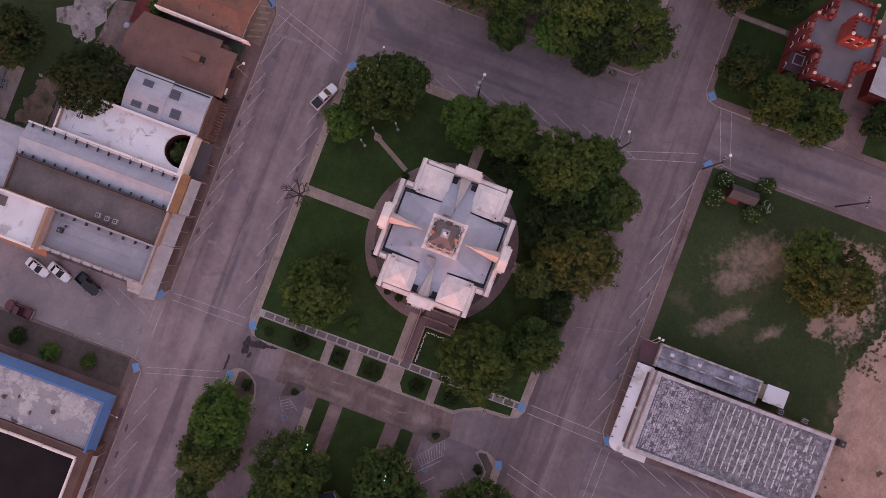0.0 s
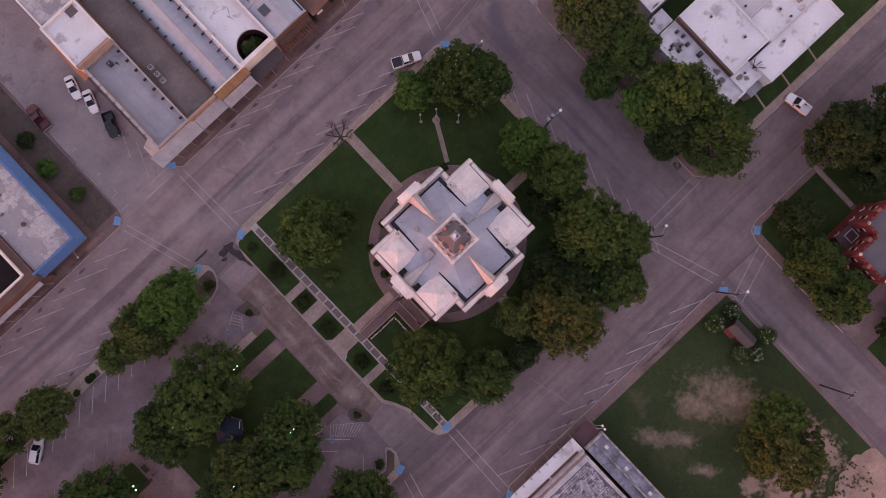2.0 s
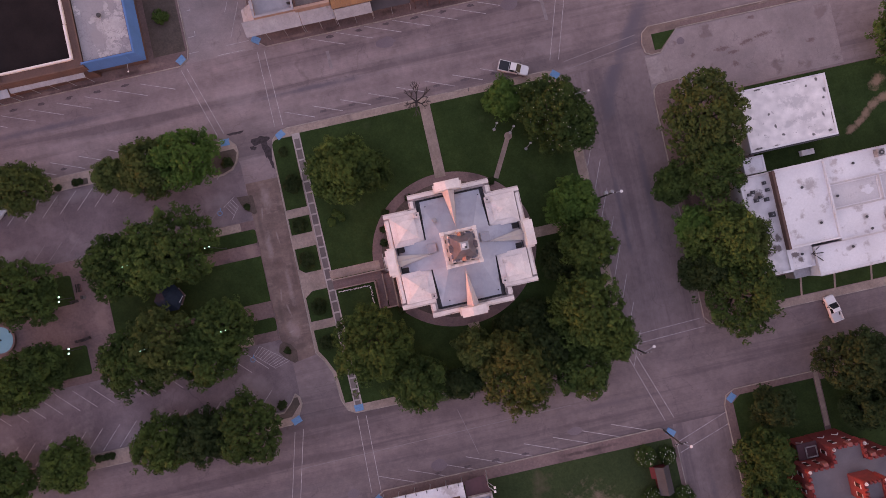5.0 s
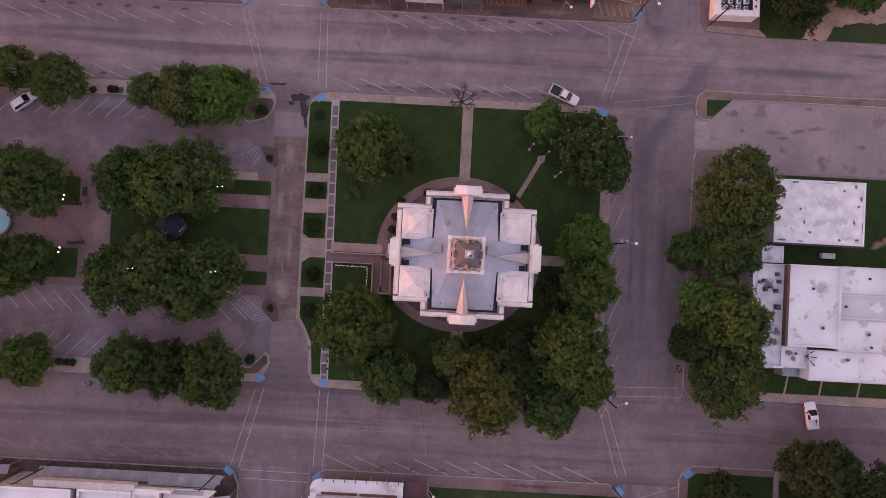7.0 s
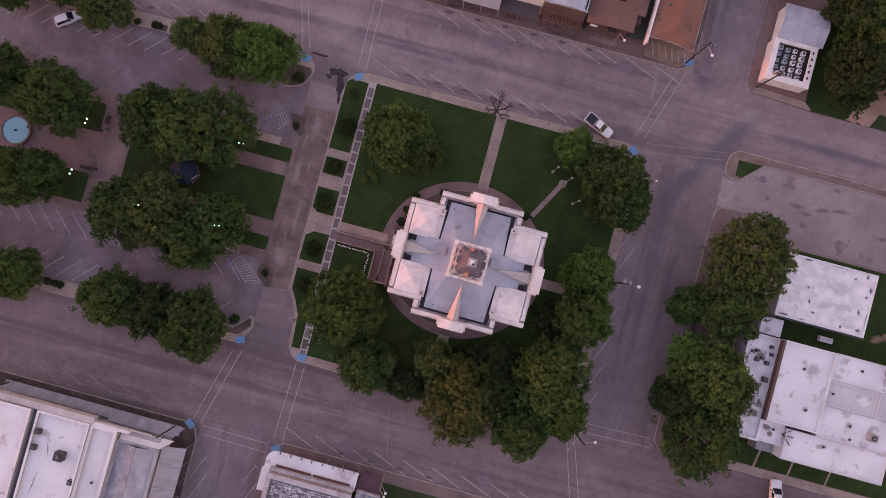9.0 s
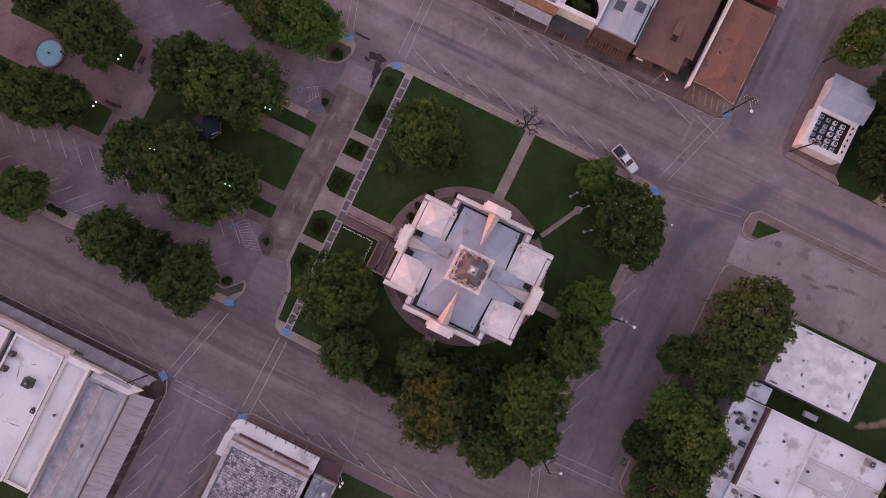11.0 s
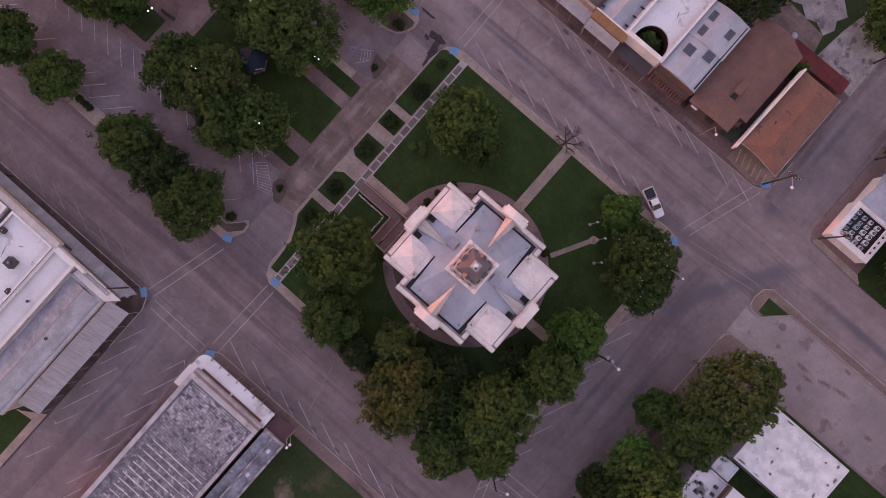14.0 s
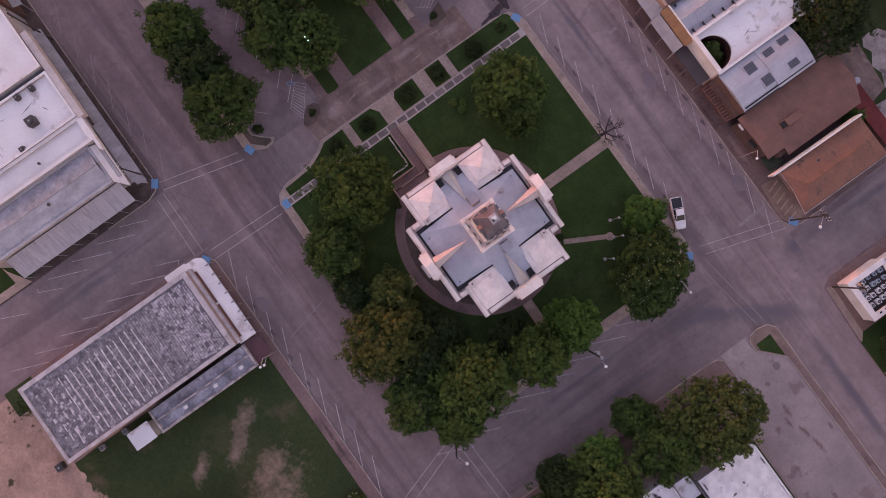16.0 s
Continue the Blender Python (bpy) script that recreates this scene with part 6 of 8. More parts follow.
b = thing("house", "brown-shingled low house with a small roof dormer", "house")
part("wall", Geo().prism([(10.2, 46.8), (17.2, 46.8), (17.2, 48.6), (18.9, 48.6), (18.9, 64.0), (10.2, 65.6)], 0.1, 4.0), BRICK_BROWN, b)
part("roof_slope", Geo().sheet([(9.5, 46.2, 4.7), (14.9, 46.2, 5.3), (14.9, 66.0, 5.3), (9.5, 66.0, 4.7)][::-1], 0.16), SHINGLE, b)
part("roof_slope", Geo().sheet([(14.9, 46.2, 5.3), (17.9, 46.2, 5.0), (17.9, 49.6, 5.0), (14.9, 49.6, 5.3)], 0.16), SHINGLE, b)
part("roof_slope", Geo().sheet([(14.9, 49.6, 5.3), (19.3, 49.6, 4.75), (19.3, 64.6, 4.75), (14.9, 66.0, 5.3)], 0.16), SHINGLE, b)
dm = part("dormer", Geo().add([(14.0, 51.9, 4.9), (15.3, 51.9, 4.9), (15.3, 51.9, 5.8), (14.0, 51.9, 5.8), (15.3, 55.2, 5.36), (14.0, 55.2, 5.36), (15.3, 55.2, 4.9), (14.0, 55.2, 4.9)], [(0, 1, 2, 3), (3, 2, 4, 5), (1, 6, 4, 2), (0, 3, 5, 7)]), SHINGLE, b)
part("opening", Geo().box(14.12, 51.1, 5.1, 15.18, 51.9, 5.5), DARK, dm)
for x in (14.02, 15.18):
    part("cheek", Geo().box(x, 51.05, 5.1, x + 0.1, 51.9, 5.62), SHINGLE, dm)
part("white_sign", Geo().box(10.4, 46.0, 4.0, 11.6, 46.15, 4.5), WHITE_ROOF, b)
part("wall_box", Geo().box(13.6, 46.0, 3.2, 15.2, 46.6, 3.8), DARK_METAL, b)
part("patio_roof", Geo().box(17.6, 46.6, 2.3, 20.2, 49.4, 2.45), mat("dark_green_felt", (0.030, 0.042, 0.028), None, 0.9), b)

b = thing("house", "rust-shingled hipped house with a white side parapet", "house")
part("wall", Geo().prism(rect(21.1, 48.6, 28.3, 62.6), 0.1, 4.6), BRICK_TAN, b)
part("roof_slope", Geo().sheet([(20.9, 46.4, 5.0), (20.9, 62.9, 5.0), (24.8, 60.0, 6.0), (24.8, 48.6, 6.0)], 0.14), SHINGLE_RUST, b)
part("roof_slope", Geo().sheet([(28.7, 62.9, 5.0), (28.7, 45.7, 5.0), (24.8, 48.6, 6.0), (24.8, 60.0, 6.0)], 0.14), SHINGLE_RUST, b)
part("roof_slope", Geo().add([(20.9, 46.4, 5.0), (24.8, 48.6, 6.0), (28.7, 45.7, 5.0), (24.6, 44.8 + 1.6, 5.0), (20.9, 46.4, 4.86), (28.7, 45.7, 4.86), (24.6, 46.4, 4.86)], [(0, 3, 1), (3, 2, 1), (0, 4, 6, 3), (3, 6, 5, 2), (4, 5, 6)]), SHINGLE_RUST, b)
part("roof_slope", Geo().add([(20.9, 62.9, 5.0), (28.7, 62.9, 5.0), (24.8, 60.0, 6.0)], [(0, 1, 2)]), SHINGLE_RUST, b)
part("parapet", Geo().sheet([(20.45, 45.3, 5.0), (20.75, 45.3, 5.0), (20.75, 62.4, 6.4), (20.45, 62.4, 6.4)], 2.0), STONE, b, "white sloping side parapet")
part("ridge_cap", Geo().tube((24.8, 48.6, 6.02), (24.8, 60.0, 6.02), 0.09), SHINGLE_RUST, b)
for p, q in (((28.75, 45.7, 5.05), (28.75, 62.9, 5.05)), ((20.9, 46.4, 5.05), (24.6, 46.4, 5.05)), ((24.6, 46.4, 5.05), (28.7, 45.7, 5.05))):
    part("gutter", Geo().tube(p, q, 0.06, k=6), STONE_DIRTY, b)
vent(22.6, 52.2, 5.7, 0.5, 0.2, "white roof vent pipe on rust shingles")
b = thing("shed", "long dark red metal-roofed shed", "shed")
part("wall", Geo().prism([(17.2, 64.6), (28.2, 64.8), (28.2, 67.3), (17.2, 67.2)], 0.1, 3.1), BRICK_BROWN, b)
part("roof", Geo().sheet([(16.8, 64.2, 3.6), (28.6, 64.6, 3.6), (28.6, 67.6, 3.2), (16.8, 67.5, 3.2)], 0.08), RED_METAL, b)
tank = thing("water_tank", "white cylindrical tank behind the shed", "tank")
part("body", Geo().cyl(16.3, 68.6, 0.15, 1.7, 0.62, 0.62, 16), TIN_BLUE, tank)
part("dome", Geo().ball(16.3, 68.6, 1.7, 0.62, 14, 8, 0.3), TIN_BLUE, tank, smooth=True)

b = shop("tall white-roofed rear block of the corner shop", -26.9, 66.4, -19.1, 76.0, 7.0, STONE, WHITE_ROOF, WHITE_ROOF, 0.4)
part("end_strip", Geo().box(-26.8, 66.3, 6.0, -19.2, 66.9, 7.12, 0.03), BRICK_TAN, b)
awning(b, -28.2, 66.0, -26.95, 76.0, 4.0, 3.4, mat("rust_orange_awning", (0.33, 0.12, 0.055), (0.27, 0.10, 0.05), 0.7), "w", posts=False)
part("roof_opening", Geo().box(-21.8, 74.0, 6.6, -20.0, 75.6, 6.66), DARK_ROOF, b)
b = shop("pale tin-roofed rear building", -19.0, 76.6, -8.0, 96.0, 5.0, TIN, TIN_BLUE, TIN, 0.3)
b = shop("pale blue-grey roofed building behind the shops", -7.6, 87.5, 2.8, 100.0, 4.0, TIN, TIN_BLUE, TIN, 0.3)
for x, y in ((-1.2, 86.7), (-2.4, 86.6)):
    cooler(x, y, 0.165, 0.85, GREY_METAL, "ground machines", "grey air conditioner standing on a concrete apron")
chair_ob = thing("garden_chair", "white plastic garden chair standing on bare dirt", "chair", at=pose(2.3, 80.6, 0.158, 0, 0, 35))
part("seat", Geo().box(-0.25, -0.24, 0.4, 0.25, 0.26, 0.45, 0.02), WHITE_ROOF, chair_ob)
part("backrest", Geo().box(-0.25, 0.24, 0.45, 0.25, 0.3, 0.9, 0.02), WHITE_ROOF, chair_ob)
for x in (-0.22, 0.22):
    for y in (-0.21, 0.24):
        part("leg", Geo().box(x - 0.03, y - 0.03, 0, x + 0.03, y + 0.03, 0.4), WHITE_ROOF, chair_ob)
b = shop("grey-white patched roof behind the corner shop", -27.0, 76.3, -19.3, 96.0, 5.4, STONE, GREY_PATCH, None, 0.3)

# --- north-west: blue-edged shop and its black-roofed neighbour ---
b = shop("blue-edged shop with a patched white roof", -57.3, 46.0, -48.0, 98.0, 5.6, BRICK_BROWN, GREY_PATCH, None, 0.25)
for i in range(18):
    part("fascia_panel", Geo().sheet([(-47.0, 45.2 + i * 3.0 + (0.0 if i else 0.02), 3.5), (-47.0, 48.19 + i * 3.0, 3.5), (-47.75, 48.19 + i * 3.0, 5.9), (-47.75, 45.2 + i * 3.0 + (0.5 if i == 0 else 0), 5.9)], 0.07), BLUE, b)
for i in range(4):
    x0, x1 = -57.4 + i * 2.6, -54.82 + i * 2.6
    part("fascia_panel", Geo().sheet([(x0, 45.15, 3.5), (x1, 45.15, 3.5), (x1 - (0.7 if i == 3 else 0), 45.75, 5.9), (x0, 45.75, 5.9)], 0.07), BLUE, b)
part("fascia_top", Geo().box(-48.1, 46.1, 5.2, -47.8, 98, 5.95), BLUE, b)
part("fascia_top", Geo().box(-57.3, 45.8, 5.2, -47.8, 46.08, 5.95), BLUE, b)
vent(-52.5, 53.5, 5.34, 0.6, 0.35)
vent(-53.0, 62.5, 5.34, 0.6, 0.35)
cooler(-49.8, 70.0, 5.34, 0.9)
part("sign_arm", Geo().tube((-50.0, 44.6, 4.6), (-50.0, 43.2, 4.8), 0.05), GREY_METAL, b)
part("sign_lamp", Geo().ball(-50.0, 43.2, 4.8, 0.16), WHITE_ROOF, b)
b = shop("black-roofed brown brick shop with white coping", -72.0, 45.3, -57.0, 98.0, 5.8, BRICK_BROWN, BRICK_BROWN, None, 0.25)
part("roof_membrane", Geo().box(-71.6, 47.4, 5.5, -58.9, 97.5, 5.62), BLACK_ROOF, b, "black rubber roof membrane")
for i in range(8):
    part("coping", Geo().box(-58.95 + 0.05 * (i % 2), 47.0 + i * 6.3, 5.5, -58.55 + 0.05 * (i % 2), 53.2 + i * 6.3, 6.0, 0.02), STONE, b)
part("coping", Geo().box(-71.6, 46.9, 5.5, -58.98, 47.25, 5.98, 0.02), STONE, b)
awning(b, -72.0, 44.5, -58.4, 45.25, 3.6, 3.2, TIN, "s", ribs=14)
b = shop("brown shop with a pale tin awning", -95.0, 45.3, -72.1, 70.0, 5.4, BRICK_BROWN, TIN_GREY, None, 0.4)
awning(b, -95.0, 43.9, -72.2, 45.25, 3.7, 3.2, TIN_BLUE, "s", ribs=20)

# --- south-west row ---
b = shop("bright white-roofed shop with a tan front", -77.5, -66.0, -64.4, -43.0, 7.2, PALE_RENDER, WHITE_PLAIN, WHITE_PLAIN, 0.35)
part("front_strip", Geo().box(-71.0, -42.9, 5.6, -53.8, -41.7, 6.9, 0.05), mat("pale_tan_stucco", (0.47, 0.405, 0.400), (0.39, 0.332, 0.328), 0.9, 0.5, 9, 0.15, 0.3, mottle=0.12), b, "tan stuccoed front parapet")
b = shop("white-roofed shop with roof machines", -63.4, -66.0, -54.3, -42.95, 6.9, PALE_RENDER, WHITE_ROOF, WHITE_ROOF, 0.5)
part("gap_roof", Geo().box(-64.38, -66.0, 4.2, -63.45, -44.6, 4.5), DARK_ROOF, b)
for x, y in ((-62.4, -46.4), (-62.5, -49.2), (-54.9, -53.3), (-60.8, -59.5)):
    cooler(x, y, 6.4, 0.85, DARK_METAL, label="dark rooftop machine on a white roof")
cooler(-57.7, -49.4, 6.4, 1.5, DARK_METAL, label="large dark rooftop machine on a white roof")
b = shop("narrow cream-roofed shop in the terraced row", -54.2, -66.0, -49.6, -43.0, 6.6, PALE_RENDER, WHITE_PINK, WHITE_PINK, 0.4, cop=0.5)
part("front_cap", Geo().box(-54.2, -42.98, 5.8, -47.6, -42.4, 6.72, 0.03), WHITE_PINK, b)
vent(-51.5, -52.5, 6.2, 0.4, 0.2)
b = thing("shop_building", "tin gable-roofed corner shop with a streaked awning", "shop")
part("wall", Geo().prism(rect(-49.5, -69.5, -42.6, -43.0), 0.1, 5.4), PALE_RENDER, b)
tin_gable(b, -49.3, -69.6, -42.5, -44.9, 5.7, 6.5, TIN_BLOTCH, TIN, 3)
for a in ((-49.6, -69.6, -49.2, -44.5), (-42.7, -69.6, -42.2, -44.5), (-49.2, -44.9, -42.7, -44.4)):
    part("coping", Geo().box(a[0], a[1], 5.3, a[2], a[3], 6.0, 0.04), TIN, b)
part("front_roof", Geo().sheet([(-49.3, -44.4, 5.9), (-42.2, -44.4, 5.9), (-40.4, -42.8, 4.9), (-49.3, -42.8, 4.9)][::-1], 0.1), WHITE_PINK, b)
awning(b, -42.2, -67.0, -38.6, -44.2, 4.8, 3.2, TIN_STAIN, "e", ribs=16, label="tin awning streaked with dark stains")
part("front_awning", Geo().sheet([(-72.4, -42.3, 3.7), (-40.4, -42.3, 3.7), (-40.4, -40.7, 3.2), (-72.4, -40.7, 3.2)][::-1], 0.08), TIN_GREY, b)
part("front_awning", Geo().sheet([(-53.0, -42.75, 3.95), (-41.2, -42.75, 3.95), (-39.7, -40.75, 3.35), (-53.0, -40.75, 3.35)][::-1], 0.08), TIN_GREY, b)
vent(-45.0, -55.0, 6.2, 0.4, 0.25, "pale roof vent on tin")
b = shop("red-roofed shop further along the row", -95, -66, -77.6, -42.4, 6.2, BRICK_BROWN, WHITE_ROOF, RED_METAL, 0.4)
awning(b, -95, -42.3, -77.7, -40.8, 3.8, 3.2, TIN_GREY, "n", ribs=12)

# --- south: tar-roofed shop ---
b = thing("shop_building", "corner shop with a cracked tar and gravel roof", "shop")
part("wall", Geo().prism(rect(-23.2, -77.0, -8.6, -43.4), 0.1, 4.9), BRICK_TAN, b)
part("roof", Geo().box(-22.6, -76.6, 4.8, -9.1, -44.4, 5.05), TAR, b, "cracked tar and gravel roof, patched grey and white")
for a in ((-23.4, -77.2, -22.6, -43.6), (-9.1, -77.2, -8.45, -43.6), (-22.6, -77.2, -9.1, -76.6), (-22.6, -44.5, -9.1, -43.6)):
    part("coping", Geo().box(a[0], a[1], 4.7, a[2], a[3], 5.22, 0.05), TAR_COPING, b)
rr = random.Random(3)
def jit(a):
    return rr.uniform(-a, a)
rest = Geo()
slabs = part("slab_field", Geo().box(-22.4, -55.7, 5.04, -9.3, -44.7, 5.055), TAR_GAP, b)
singles, y = 0, -44.72
while y > -55.3:
    deep = rr.uniform(0.32, 0.52)
    x = -22.38 + rr.uniform(0, 0.3)
    while x < -9.6:
        wide = min(rr.choice((0.32, 0.45, 0.6, 0.6, 0.8, 1.0)) * rr.uniform(0.8, 1.2), -9.32 - x)
        if rr.random() < 0.90:
            gap = rr.uniform(0.02, 0.08)
            q = [(x + gap + jit(0.08), y - gap + jit(0.08)), (x + wide - gap + jit(0.08), y - gap + jit(0.08)), (x + wide - gap + jit(0.08), y - deep + gap + jit(0.05)), (x + gap + jit(0.08), y - deep + gap + jit(0.05))]
            h = 5.06 + rr.uniform(0.02, 0.10)
            if singles < 290:
                singles += 1
                part("roof_slab", Geo().prism(q[::-1], 5.03, h), TAR_SLAB, slabs)
            else:
                rest.prism(q[::-1], 5.03, h)
        x += wide
    y -= deep
tagged(part("slab_rubble", rest, TAR_SLAB, slabs), kind="stuff")
field = part("slab_field", Geo().box(-22.4, -76.4, 5.04, -9.3, -55.75, 5.053), TAR, b)
for i in range(16):
    y = -56.4 - i * 1.2
    for k in range(7):
        x = -20.9 + k * 1.62 + jit(0.2)
        if i < 12 or rr.random() < 0.4:
            part("rib", Geo().prism([(x, y + jit(0.08)), (x + 1.55, y + jit(0.08)), (x + 1.55, y + 0.2 + jit(0.07)), (x, y + 0.2 + jit(0.07))], 5.04, 5.10 + jit(0.02)), TAR_RIB, field)
        for u in range(1 if i < 11 else 3):
            if rr.random() < (0.35 if i < 11 else 0.75):
                w, d = rr.uniform(0.25, 0.8), rr.uniform(0.2, 0.5)
                sx, sy = x + rr.uniform(0.05, 0.8), y - rr.uniform(0.25, 0.8)
                part("roof_slab", Geo().prism([(sx, sy - d + jit(0.1)), (sx + w + jit(0.1), sy - d + jit(0.1)), (sx + w, sy + jit(0.1)), (sx + jit(0.1), sy)], 5.04, 5.075 + rr.uniform(0, 0.03)), TAR_SLAB, field)
_front = rounded(-24.6, -43.5, -8.3, -40.3, 1.7, "0001")
part("front_canopy", Geo().prism(_front, 3.3, 3.55), WHITE_ROOF, b, "white flat canopy with a rounded corner")
part("front_canopy", Geo().box(-24.9, -47.6, 3.3, -23.42, -43.5, 3.55, 0.04), WHITE_ROOF, b)
part("front_parapet", Geo().box(-23.4, -43.58, 3.5, -8.5, -42.9, 4.6, 0.04), TAR_COPING, b)
for x0, x1 in ((-22.6, -16.3), (-15.9, -9.3)):
    part("sign_slot", Geo().box(x0, -42.88, 3.52, x1, -42.5, 3.75), RUST_FRAME, b)
for i in range(8):
    part("canopy_tie", Geo().box(-22.5 + i * 1.9, -40.75, 3.5, -22.38 + i * 1.9, -40.3, 3.75), DARK_METAL, b)
for i in range(6):
    part("post", Geo().cyl(-23.0 + 2.9 * i, -40.6, 0.1, 3.3, 0.06, 0.06, 8), GREY_METAL, b)
b = thing("shop_annex", "low blue-grey tin annex with raised edges", "annex")
part("wall", Geo().prism(rect(-7.8, -62.0, -3.9, -43.2), 0.1, 3.4), BRICK_TAN, b)
part("roof", Geo().sheet([(-7.9, -62.2, 3.75), (-3.7, -62.2, 3.45), (-3.7, -43.1, 3.45), (-7.9, -43.1, 3.75)], 0.1), ANNEX, b)
for a in ((-4.0, -62.4, -3.6, -43.0), (-8.0, -62.4, -4.0, -62.0), (-8.0, -43.4, -4.0, -43.0), (-6.1, -62.0, -5.8, -43.4)):
    part("edge", Geo().box(a[0], a[1], 3.3, a[2], a[3], 3.95, 0.04), STONE_DIRTY, b)
for y in (-46, -51.2, -57.3):
    part("roof_patch", Geo().box(-5.3, y, 3.5, -4.7, y + 0.7, 3.62, 0.02), STONE, b)
part("canopy", Geo().sheet([(-8.2, -43.0, 3.3), (-3.7, -43.0, 3.3), (-4.3, -40.0, 3.0), (-8.0, -40.4, 3.0)], 0.1), MAROON, b, "dark maroon canopy")
b = thing("shed", "small white flat-roofed shed on grass", "shed")
part("wall", Geo().prism(rect(-6.8, -68.1, -4.0, -64.5), 0.12, 2.3), STONE, b)
part("roof", Geo().box(-7.05, -68.35, 2.3, -3.75, -64.2, 2.46, 0.03), WHITE_ROOF, b)
cooler(-9.3, -81.6, 0.15, 1.3, DARK_METAL, "ground machines", "dark machine standing on sandy ground")
for y in (-69.2, -74.0):
    cooler(-7.8, y, 0.15, 0.9, GREY_METAL, "ground machines", "grey air conditioner standing beside a wall")

# --- east side ---
b = shop("white flaking flat-roofed shop by the lot", 53.9, 5.3, 69.7, 16.4, 4.9, WHITE_PLAIN, FLAKED_ROOF, None, 0.12)
part("eave", Geo().box(53.7, 5.0, 4.4, 69.9, 5.28, 4.7), DARK_METAL, b)
b = shop("small white lean-to beside the shop", 52.6, 1.7, 56.4, 4.7, 3.8, WHITE_PLAIN, WHITE_ROOF, None, 0.1)
b = shop("stained white roof with pipes and puddles", 50.6, -16.5, 56.3, 1.4, 5.0, WHITE_PLAIN, PUDDLE_ROOF, WHITE_ROOF, 0.25)
b = shop("white stepped roof of the large shop", 56.4, -12.5, 65.3, 1.5, 6.0, WHITE_PLAIN, WHITE_ROOF, WHITE_ROOF, 0.25, cop=0.2)
part("ridge_strip", Geo().box(55.9, -12.6, 5.1, 56.38, 1.4, 6.15, 0.03), BRICK_BROWN, b, "brown capped party wall")
for x0, y0, x1, y1, m, z in ((65.4, -3.0, 78.7, 1.6, WHITE_ROOF, 5.8), (65.4, -7.5, 74.2, -3.1, PALE_GREY_ROOF, 5.5), (74.3, -7.5, 78.8, -3.1, PALE_GREY_ROOF, 5.6), (65.4, -13.0, 78.6, -7.6, WHITE_ROOF, 5.7), (60.6, -18.3, 78.4, -13.1, WHITE_ROOF, 5.4)):
    shop("pale flat-roofed wing of the large shop", x0, y0, x1, y1, z, WHITE_PLAIN, m, PALE_GREY_ROOF, 0.15, "shop wing", cop=0.10, group="shop wings")
shop("white flat-roofed front wing with brown puddles", 56.4, -16.4, 60.5, -12.7, 4.9, WHITE_PLAIN, PUDDLE_ROOF, None, 0.1, "shop wing", group="shop wings")
single("roof_stain", Geo().prism(blot(71.9, -5.2, 1.5, 0.9), 5.33, 5.36), WHITE_PLAIN, "white splash of coating on a grey roof", "roof stain")
shop("narrow grey metal lean-to behind the large shop", 80.0, -8.0, 83.0, -2.6, 3.6, GREY_METAL, TIN_BLUE, None, 0.1, "lean-to")
single("deck", Geo().box(79.4, -2.0, 0.1, 81.6, 1.7, 0.5, 0.03), BRICK_BROWN, "low brown deck behind the large shop", "deck")
for x, y, z in ((74.9, 0.5, 5.65), (74.5, -10.8, 5.55)):
    cooler(x, y, z, 1.3, STONE_DIRTY, label="weathered grey roof machine on a white roof")
shop("grey-roofed porch beside the white wing", 57.5, -18.2, 60.4, -16.5, 3.0, GREY_METAL, TIN, None, 0.1, "porch")
for x, y, s in ((54.8, -0.3, 0.6), (55.1, -1.6, 0.6), (52.5, -1.5, 0.6), (52.8, -3.0, 0.7), (54.6, -3.2, 0.7), (51.8, -1.8, 0.5), (53.6, -2.6, 0.5), (54.9, -6.0, 0.9)):
    cooler(x, y, 4.75, s, DARK_METAL, label="dark rooftop machine on a stained white roof")
for x, y, z in ((60.5, -2.5, 5.74), (62.4, -9.2, 5.74), (70.2, -0.3, 5.65), (70.5, -9.9, 5.55), (67.2, -14.5, 5.25), (66.5, -5.3, 5.35), (58.5, -13.9, 4.79), (71.0, -12.1, 5.55)):
    vent(x, y, z, 0.3, 0.2, "small vent on a white roof")
for i in range(3):
    single("roof_plank", Geo().box(-1.1, -0.07, 0, 1.1, 0.07, 0.12, 0.02), WOOD_POLE, "dark loose plank lying on a white roof", "plank", "loose planks", at=pose(60.9, -13.6 - 0.7 * i, 5.32, 0, 0, 35 - 40 * i))
single("machine_pad", Geo().box(65.0, 3.0, 0.1, 67.4, 4.0, 0.9, 0.05), WHITE_ROOF, "white machine housing on the grass", "machine")
cooler(57.2, 3.4, 0.14, 0.9, DARK_METAL, "ground machines", "dark machine standing between shops")

# --- north-east: shop with a roof full of machines ---
b = shop("small white shop with a roof full of machines", 43.0, 45.6, 50.7, 53.0, 2.9, STONE, SOOT_ROOF, None, 0.9)
for a in ((42.9, 45.5, 43.9, 53.1), (49.7, 45.5, 50.8, 53.1), (43.9, 45.5, 49.7, 46.6), (43.9, 52.4, 49.7, 53.1)):
    part("coping", Geo().box(a[0], a[1], 2.6, a[2], a[3], 2.95, 0.05), STONE, b)
for i in range(5):
    part("scupper", Geo().box(49.95, 47.1 + 1.15 * i, 2.9, 50.25, 47.55 + 1.15 * i, 2.97), DARK, b)
rr = random.Random(7)
PALE_BLUE = mat("pale_blue_cabinet", (0.42, 0.47, 0.54), None, 0.6)
